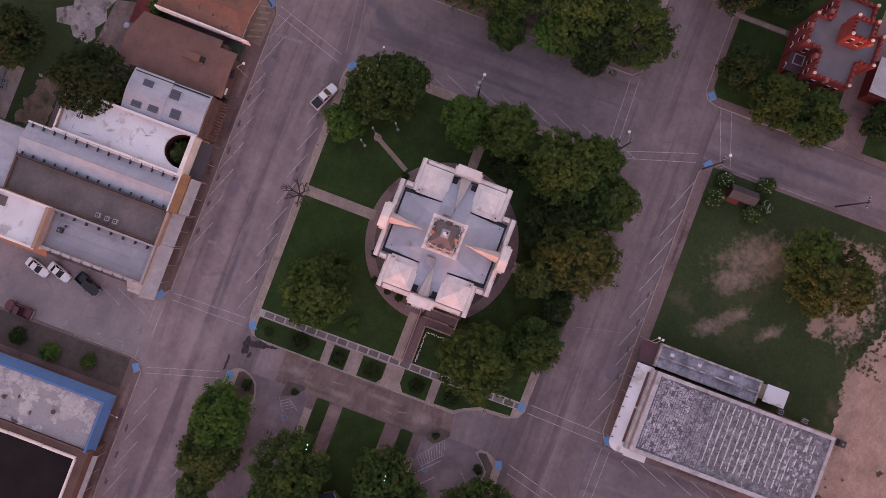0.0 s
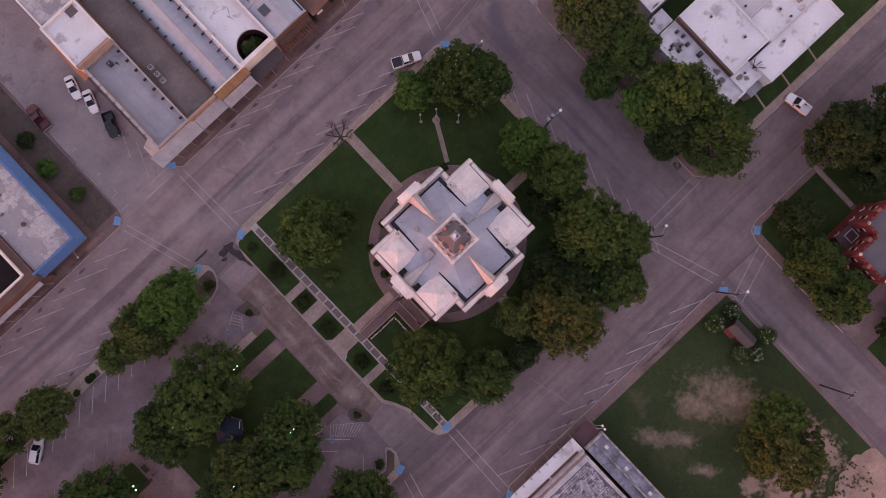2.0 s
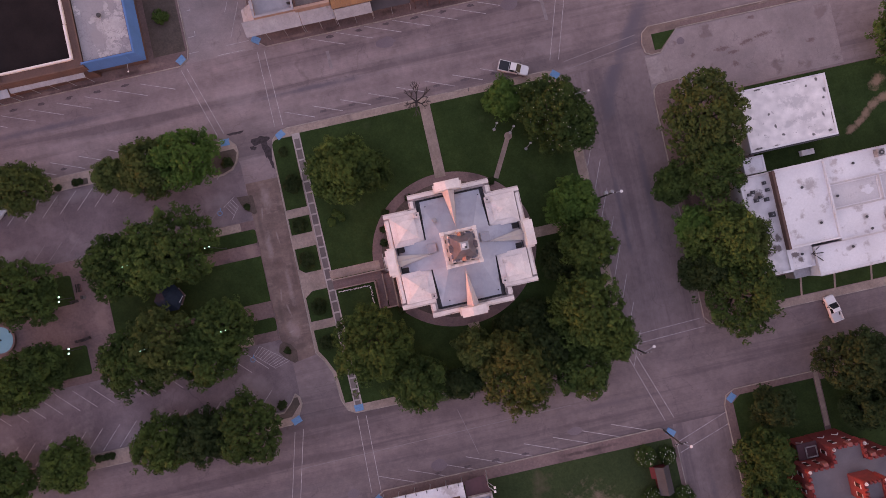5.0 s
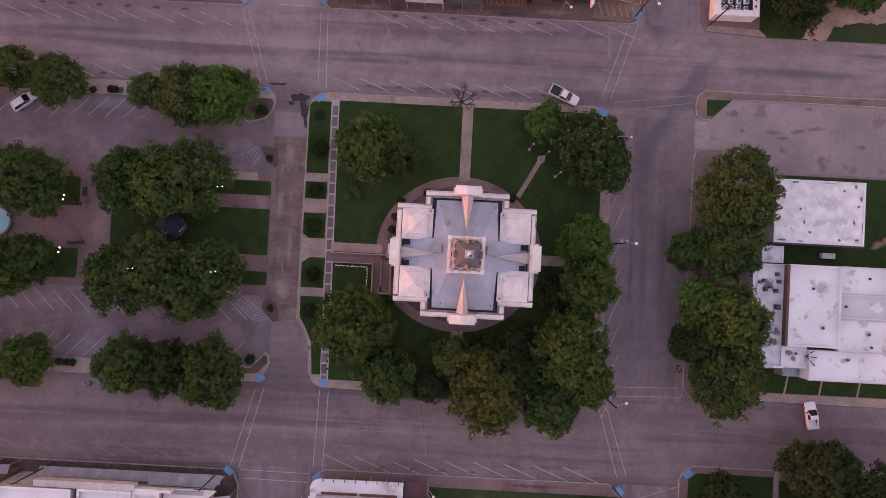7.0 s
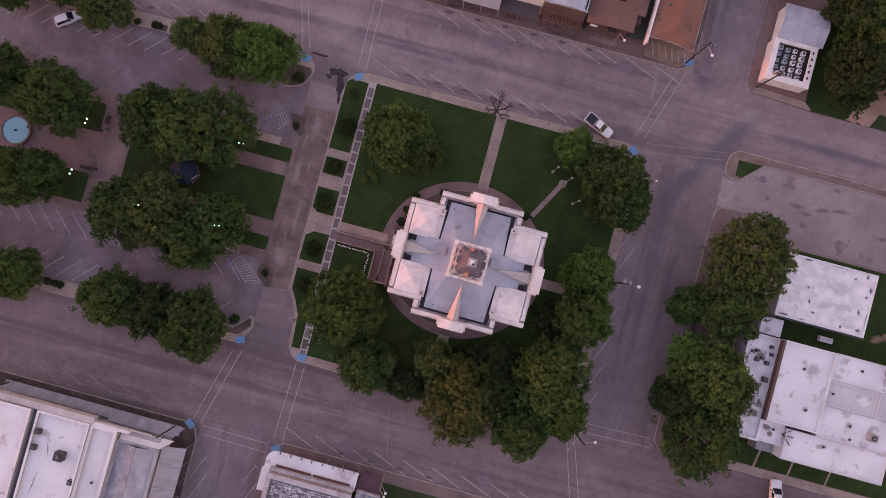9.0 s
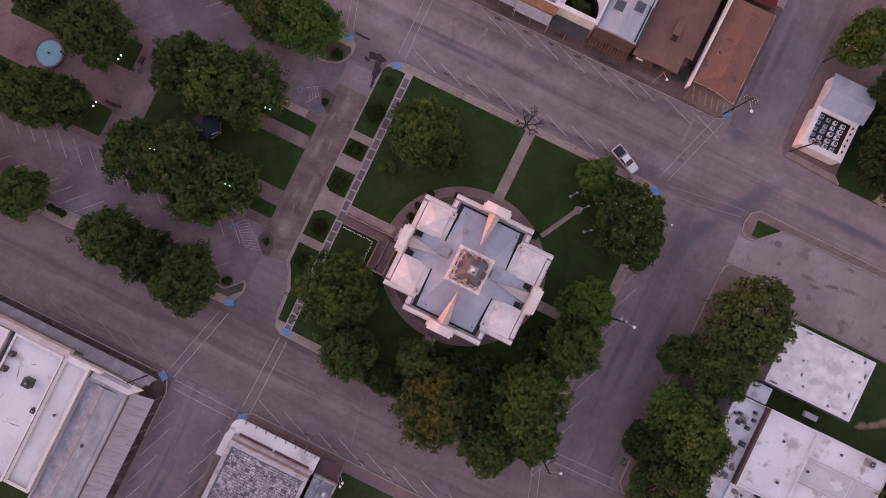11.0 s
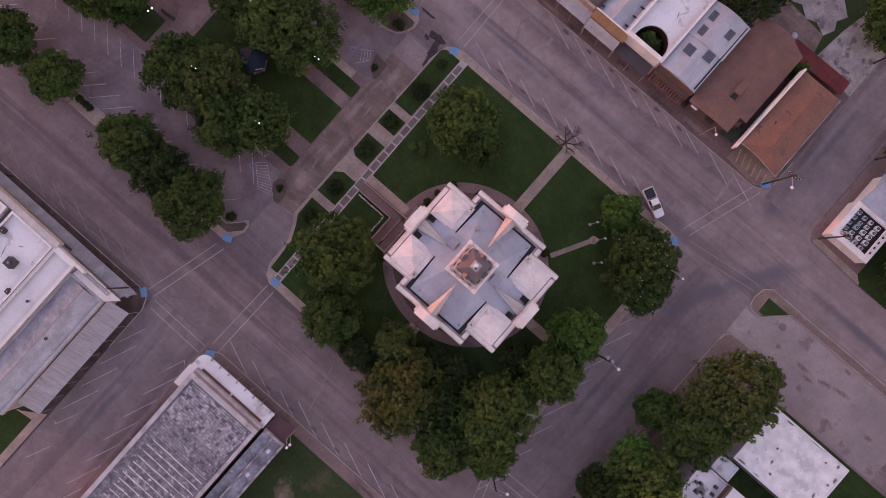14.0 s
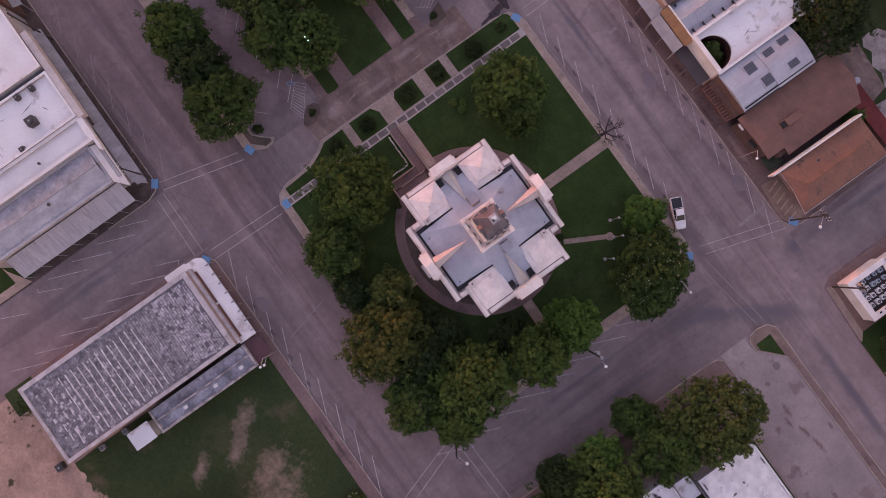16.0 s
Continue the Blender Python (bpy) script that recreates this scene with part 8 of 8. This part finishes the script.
for x, y in ((-20.5, 11.4), (-21.6, 9.9), (-19.6, 10.4)):
    bush(x, y, 0.8, "mid", "sprawling low plant on the lawn", h=0.45, group="lawn plants", z=0.17)
# rough weeds scattered where grass gives way to sand
rng = np.random.default_rng(5)
k = 330
cx = rng.uniform(4, 27, k)
cy = -80.6 + 1.2 * np.sin(cx * 0.3) + rng.normal(scale=2.6, size=k)
cy[:60] = -82.0 - rng.uniform(0, 10, 60) * rng.random(60)
near = (cx > 6) | (cy < -78)
tufts = np.stack([cx[near], cy[near], np.full(near.sum(), 0.26)], 1)
tufts = np.concatenate([tufts, np.stack([rng.normal(-21.6, 1.2, 40), rng.normal(-81.5, 1.3, 40), np.full(40, 0.26)], 1)])
weeds = leaf_mesh("weeds", leaves(rng, tufts, rng.uniform(0.10, 0.34, len(tufts)), 22, 0.09), LEAF["olive"])
tagged(new("weeds", weeds), "scrubby weeds dotted along the edge of the sand", "weeds", "", "stuff")

# the bare tree at the kerb
dead = thing("bare_tree", "leafless dark tree standing at the street kerb", "tree", at=pose(-1.7, 27.6, 0.12))
rng = random.Random(11)
g = Geo().tube((0, 0, 0), (0.1, -0.05, 2.6), 0.26, 0.2, 9)
def limb(p, d, length, r, depth):
    q = p + d * length
    g.tube(p, q, r, r * 0.62, 6)
    if depth:
        for i in range(3 if depth > 1 else 2):
            e = (d + Vector((rng.uniform(-0.8, 0.8), rng.uniform(-0.8, 0.8), rng.uniform(-0.1, 0.45)))).normalized()
            limb(q, e, length * rng.uniform(0.55, 0.8), r * 0.62, depth - 1)
for i in range(6):
    a = 2 * math.pi * i / 6 + 0.3
    limb(Vector((0.1, -0.05, 2.5)), Vector((math.cos(a), math.sin(a), 0.75)).normalized(), 1.4, 0.16, 3)
part("trunk", g, BARK_DEAD, dead)

# ---- vehicles ----
def wheel(parent, x, y, r=0.36):
    w = part("wheel", Geo().tube((x, y - 0.12, r), (x, y + 0.12, r), r, k=16), TYRE, parent)
    part("rim", Geo().tube((x, y - 0.13, r), (x, y + 0.13, r), r * 0.6, k=12), GREY_METAL, w)


def hull(sections):
    """A body from cross-sections along x: each (x, half width, z low, z high, tuck), rounded at the shoulder."""
    g = Geo()
    rings = []
    for x, h, z0, z1, tuck in sections:
        rings.append([(x, -h + tuck, z0), (x, -h, z0 + (z1 - z0) * 0.45), (x, -h * 0.97, z1 - 0.08), (x, -h * 0.86, z1), (x, h * 0.86, z1), (x, h * 0.97, z1 - 0.08), (x, h, z0 + (z1 - z0) * 0.45), (x, h - tuck, z0)])
    vs = [p for r in rings for p in r]
    fs = [tuple(range(8))[::1], tuple((len(rings) - 1) * 8 + i for i in range(7, -1, -1))]
    for i in range(len(rings) - 1):
        for k in range(8):
            j = (k + 1) % 8
            fs.append((i * 8 + k, (i + 1) * 8 + k, (i + 1) * 8 + j, i * 8 + j))
    return g.add(vs, fs)


def sedan(x, y, heading, paint, label, length=4.7, suv=False, z=0.01):
    c = thing("car", label, "car", at=pose(x, y, z, 0, 0, heading))
    L, H = length / 2, 0.9
    t = 0.12 if suv else 0.0
    part("body", hull([(-L, 0.72, 0.38, 0.8, 0.05), (-L + 0.15, 0.86, 0.26, 0.93 + t, 0.08), (-L + 0.9, H, 0.2, 0.97 + t, 0.1), (0.1, H, 0.2, 0.95 + t, 0.1), (L - 1.3, H, 0.2, 0.92 + t, 0.1), (L - 0.35, 0.84, 0.24, 0.76 + t, 0.08), (L, 0.64, 0.36, 0.62 + t, 0.05)]), paint, c, smooth=False)
    zr = 1.72 if suv else 1.42
    back = -L + (0.35 if suv else 0.75)
    part("glasshouse", Geo().loft([(rect(back, -0.78, L - 1.35, 0.78), 0.92 + t), (rect(back + (0.25 if suv else 0.65), -0.62, L - 2.15, 0.62), zr - 0.05)]), GLASS, c, "dark tinted windows")
    part("roof", Geo().box(back + (0.3 if suv else 0.7), -0.64, zr - 0.07, L - 2.2, 0.64, zr, 0.04), paint, c)
    for s in (1, -1):
        for a, b in (((L - 1.35, 0.79, 0.93 + t), (L - 2.18, 0.64, zr - 0.04)), ((back, 0.79, 0.93 + t), (back + (0.27 if suv else 0.67), 0.64, zr - 0.04)), ((-0.25, 0.8, 0.93 + t), (-0.3, 0.64, zr - 0.04))):
            part("pillar", Geo().tube((a[0], a[1] * s, a[2]), (b[0], b[1] * s, b[2]), 0.05, k=6), paint, c)
        part("headlight", Geo().box(L - 0.32, 0.62 * s - 0.14, 0.6 + t, L - 0.1, 0.62 * s + 0.14, 0.72 + t, 0.02), GREY_METAL, c)
        part("tail_light", Geo().box(-L + 0.0, 0.62 * s - 0.14, 0.66 + t, -L + 0.14, 0.62 * s + 0.14, 0.82 + t, 0.02), LAMP_RED, c)
        part("mirror", Geo().box(L - 1.75, 0.95 * s - 0.09, 0.95 + t, L - 1.6, 0.95 * s + 0.09, 1.07 + t, 0.02), paint, c)
        for wx in (L - 0.95, -L + 0.95):
            wheel(c, wx, 0.8 * s, 0.33)
    return c


def pickup(x, y, heading, paint, label, length=5.8, cover=None, z=0.01):
    c = thing("pickup_truck", label, "truck", at=pose(x, y, z, 0, 0, heading))
    L, H = length / 2, 0.98
    bed = -L + length * 0.34
    part("body", hull([(bed, H, 0.4, 1.15, 0.06), (0.0, H, 0.36, 1.15, 0.08), (L - 1.5, H, 0.36, 1.12, 0.08), (L - 0.3, 0.92, 0.4, 1.02, 0.06), (L, 0.78, 0.45, 0.9, 0.04)]), paint, c)
    b = part("bed", Geo().box(-L, -H, 0.5, bed, -H + 0.12, 1.15, 0.02).box(-L, H - 0.12, 0.5, bed, H, 1.15, 0.02).box(-L, -H + 0.12, 0.5, -L + 0.12, H - 0.12, 1.13, 0.02).box(-L + 0.12, -H + 0.12, 0.5, bed, H - 0.12, 0.66), paint, c)
    if cover:
        part("bed_cover", Geo().box(-L + 0.1, -H + 0.1, 1.08, bed, H - 0.1, 1.17, 0.03), cover, b, "black bed cover")
    part("glasshouse", Geo().loft([(rect(bed + 0.05, -0.85, L - 1.45, 0.85), 1.12), (rect(bed + 0.2, -0.68, L - 2.25, 0.68), 1.74)]), GLASS, c, "dark tinted windows")
    part("roof", Geo().box(bed + 0.22, -0.7, 1.72, L - 2.3, 0.7, 1.8, 0.05), paint, c)
    for s in (1, -1):
        for a, d in (((L - 1.45, 0.86, 1.13), (L - 2.27, 0.7, 1.75)), ((bed + 0.08, 0.86, 1.13), (bed + 0.22, 0.7, 1.75)), ((bed + 1.15, 0.86, 1.13), (bed + 1.15, 0.7, 1.75))):
            part("pillar", Geo().tube((a[0], a[1] * s, a[2]), (d[0], d[1] * s, d[2]), 0.06, k=6), paint, c)
        part("mirror", Geo().box(L - 1.85, 1.08 * s - 0.12, 1.12, L - 1.68, 1.08 * s + 0.12, 1.32, 0.02), DARK_METAL, c)
        part("headlight", Geo().box(L - 0.25, 0.72 * s - 0.14, 0.78, L - 0.02, 0.72 * s + 0.14, 0.95, 0.02), GREY_METAL, c)
        part("tail_light", Geo().box(-L - 0.02, 0.88 * s - 0.08, 0.75, -L + 0.06, 0.88 * s + 0.08, 1.05, 0.01), LAMP_RED, c)
        for wx in (L - 1.0, -L + 1.15):
            wheel(c, wx, 0.84 * s, 0.39)
    part("bumper", Geo().box(-L - 0.12, -0.9, 0.45, -L + 0.02, 0.9, 0.62, 0.03), GREY_METAL, c)
    part("bumper", Geo().box(L - 0.08, -0.8, 0.42, L + 0.08, 0.8, 0.6, 0.03), GREY_METAL, c)
    return c


pickup(17.05, 30.2, -25, CAR_WHITE, "white pickup truck with a black bed cover at the kerb", 5.5, CAR_BLACK)
pickup(64.25, -25.3, 100, CAR_WHITE, "white pickup truck with an empty bed on the street", 4.9)
sedan(-81.1, 24.1, 37, CAR_WHITE, "white sport utility car on the parking lane", 5.0, True)
sedan(-31.2, 68.5, 252, CAR_WHITE, "white saloon car parked beside the corner shop", 4.6)
sedan(-30.6, 64.4, 250, CAR_WHITE, "white saloon car parked beside the shop wall", 4.5)
pickup(-30.8, 58.6, 247, CAR_BLACK, "black pickup truck parked beside the shop wall", 4.9)
pickup(-39.6, 68.9, 85, CAR_RED, "maroon pickup truck at the far kerb", 5.2)

# ---- park furniture ----
for x, y in ((-70.9, 6.7), (-71.1, -2.6), (-55.5, 9.4), (-41.4, 9.45), (-55.6, -5.0), (-41.7, -4.85)):
    lamp = thing("street_lamp", "dark park lamp post with two lit greenish globes", "lamp", "park lamps")
    part("post", Geo().cyl(x, y, 0.1, 0.5, 0.16, 0.1, 8).cyl(x, y, 0.5, 9.0 if abs(x) < 60 else 3.6, 0.06, 0.05, 8), DARK_METAL, lamp)
    zt = 9.0 if abs(x) < 60 else 3.6
    ax, ay = (0.08, 0.4) if abs(x) > 60 else (0.4, 0.05)
    part("arm", Geo().tube((x - ax, y - ay, zt), (x + ax, y + ay, zt), 0.035), DARK_METAL, lamp)
    for s in (1, -1):
        part("globe", Geo().ball(x + ax * s, y + ay * s, zt + 0.2, 0.14 if abs(x) > 60 else 0.085, 12, 8), GLOBE, lamp, "glowing globe", True)

ft = thing("fountain", "round fountain basin with pale blue water", "fountain")
_ro, _ri = ellipse(-84.9, 2.0, 2.75, 2.75, 40), ellipse(-84.9, 2.0, 2.4, 2.4, 40)
for i in range(0, 40, 2):
    q = [_ro[i], _ro[i + 1], _ro[(i + 2) % 40], _ri[(i + 2) % 40], _ri[i + 1], _ri[i]]
    part("rim_stone", Geo().prism(q, 0.1, 0.62), PAVING, ft)
part("water", Geo().cyl(-84.9, 2.0, 0.1, 0.48, 2.42, 2.42, 40), WATER, ft, "pale blue pool water")
part("spout", Geo().cyl(-84.9, 2.0, 0.4, 0.9, 0.22, 0.12, 10), DARK_METAL, ft)
gz = thing("gazebo", "small dark blue-grey roofed park pavilion", "gazebo")
_hex = lambda r: [(-52.2 + r * math.cos(radians(60 * i)), 2.7 + r * math.sin(radians(60 * i))) for i in range(6)]
part("roof", Geo().loft([(_hex(2.7), 3.0), (_hex(2.7), 3.12), (_hex(1.0), 4.1), (_hex(0.06), 4.7)]), mat("blue_grey_roof_felt", (0.026, 0.034, 0.048), (0.020, 0.026, 0.038), 0.9, spec=0.1), gz)
for i, p in enumerate(_hex(1.75)):
    part("post", Geo().cyl(*p, 0.1, 3.0, 0.08, 0.08, 8), GREY_METAL, gz)
part("floor", Geo().prism(_hex(1.8), 0.1, 0.28), SLAB, gz)
part("rail", Geo().tube((-50.4, 1.6, 3.4), (-49.6, 2.6, 3.3), 0.05), WHITE_ROOF, gz)
for x, y, a in ((-71.0, -1.3, 0), (-69.6, -1.2, 10), (-70.4, 5.9, 0), (-69.0, 8.2, 90)):
    bn = thing("bench", "dark park bench beside the plaza", "bench", "park benches", at=pose(x, y, 0.14, 0, 0, a))
    for i in range(4):
        part("slat", Geo().box(-0.75, -0.2 + i * 0.11, 0.42, 0.75, -0.11 + i * 0.11, 0.46), WOOD_POLE, bn)
    part("backrest", Geo().box(-0.75, 0.26, 0.55, 0.75, 0.31, 0.9, 0.01), WOOD_POLE, bn)
    for s in (-0.6, 0.6):
        part("leg", Geo().box(s - 0.04, -0.2, 0.0, s + 0.04, 0.3, 0.42), DARK_METAL, bn)
bin_ = thing("litter_bin", "small pale litter bin beside the plaza", "litter bin")
part("body", Geo().cyl(-68.6, 6.4, 0.14, 1.0, 0.3, 0.33, 12), GREY_METAL, bin_)
part("lid", Geo().cyl(-68.6, 6.4, 1.0, 1.1, 0.35, 0.2, 12), DARK_METAL, bin_)

# ---- street poles ----
def utility_pole(x, y, h, label="dark wooden utility pole at the kerb", arms=1, lamp_dir=None, transformer=False):
    p = thing("utility_pole", label, "utility pole", "utility poles")
    part("pole", Geo().tube((x, y, 0), (x, y, h), 0.17, 0.11, 10), WOOD_POLE, p)
    for i in range(arms):
        part("crossarm", Geo().box(x - 1.1, y - 0.06, h - 0.5 - 0.7 * i, x + 1.1, y + 0.06, h - 0.36 - 0.7 * i), WOOD_POLE, p)
        for s in (-1.0, -0.5, 0.5, 1.0):
            part("insulator", Geo().cyl(x + s, y, h - 0.36 - 0.7 * i, h - 0.14 - 0.7 * i, 0.06, 0.04, 8), WHITE_ROOF, p)
    if transformer:
        for s in (-0.5, 0.5):
            part("transformer", Geo().cyl(x + s, y + 0.3, h - 1.9, h - 0.8, 0.3, 0.3, 12), GREY_METAL, p)
    if lamp_dir is not None:
        dx, dy = math.cos(radians(lamp_dir)), math.sin(radians(lamp_dir))
        part("lamp_arm", Geo().tube((x, y, h - 1.2), (x + 1.8 * dx, y + 1.8 * dy, h - 0.7), 0.045), GREY_METAL, p)
        part("lamp_head", Geo().ball(x + 2.0 * dx, y + 2.0 * dy, h - 0.72, 0.28, 10, 6, 0.5), WHITE_ROOF, p, "pale lamp head")


utility_pole(27.0, 3.6, 9.0, "utility pole carrying grey transformers", 1, 0, True)
utility_pole(27.0, -24.2, 8.0, arms=1, lamp_dir=20)
utility_pole(-41.6, -40.9, 10.0)
utility_pole(-71.8, -41.1, 11.0)
utility_pole(29.5, 45.6, 10.5, arms=2, lamp_dir=-60)
utility_pole(29.4, -40.3, 8.5, lamp_dir=-30)
utility_pole(31.6, -66.0, 9.0)
utility_pole(43.1, 44.7, 8.5, transformer=True)
utility_pole(41.6, 62.0, 8.0)
utility_pole(30.4, 75.1, 9.0)
for x, y, tx, ty in ((11.25, 20.1, 1.3, 1.4), (16.2, 15.4, 1.2, 1.2), (14.0, 18.9, 1.6, 1.5)):
    fl = thing("flood_lamp", "thin white lawn floodlight pole with a round foot", "lamp", "lawn floodlights")
    part("foot", Geo().cyl(x, y, 0.17, 0.3, 0.3, 0.26, 12), GREY_METAL, fl)
    part("pole", Geo().tube((x, y, 0.3), (x, y, 5.5), 0.05, 0.04), GREY_METAL, fl)
    part("head", Geo().box(x - 0.2, y - 0.14, 5.4, x + 0.2, y + 0.14, 5.7, 0.03), GREY_METAL, fl)
for x, y, dx in ((25.2, 21.6, 2.0),):
    sl = thing("street_lamp", "pale street lamp reaching over the road", "lamp")
    part("pole", Geo().tube((x, y, 0.1), (x, y, 8.0), 0.09, 0.06), GREY_METAL, sl)
    part("arm", Geo().tube((x, y, 7.9), (x + dx, y, 8.2), 0.04), GREY_METAL, sl)
    part("head", Geo().ball(x + dx + 0.15, y, 8.2, 0.2, 10, 6, 0.6), WHITE_ROOF, sl)
for x, y in ((15.5, 45.0), (-4.0, -41.0), (-3.9, -40.3)):
    sl = thing("street_lamp", "pale street lamp on a bracket by the shop front", "lamp", "bracket lamps")
    part("pole", Geo().tube((x, y, 0.1), (x, y, 6.2), 0.07, 0.05), GREY_METAL, sl)
    part("arm", Geo().tube((x, y, 6.1), (x + 0.9, y - 0.9, 6.4), 0.05), GREY_METAL, sl)
    part("head", Geo().box(x + 0.75, y - 1.2, 6.32, x + 1.15, y - 0.8, 6.52, 0.04), WHITE_ROOF, sl)
for x, y in ((8.1, 27.9), (-9.2, -24.4)):
    sg = thing("sign_post", "thin dark sign post at the kerb", "sign")
    part("post", Geo().cyl(x, y, 0.1, 2.2, 0.035, 0.035, 6), DARK_METAL, sg)
    part("plate", Geo().box(x - 0.03, y - 0.25, 1.6, x + 0.03, y + 0.25, 2.2), DARK_METAL, sg)
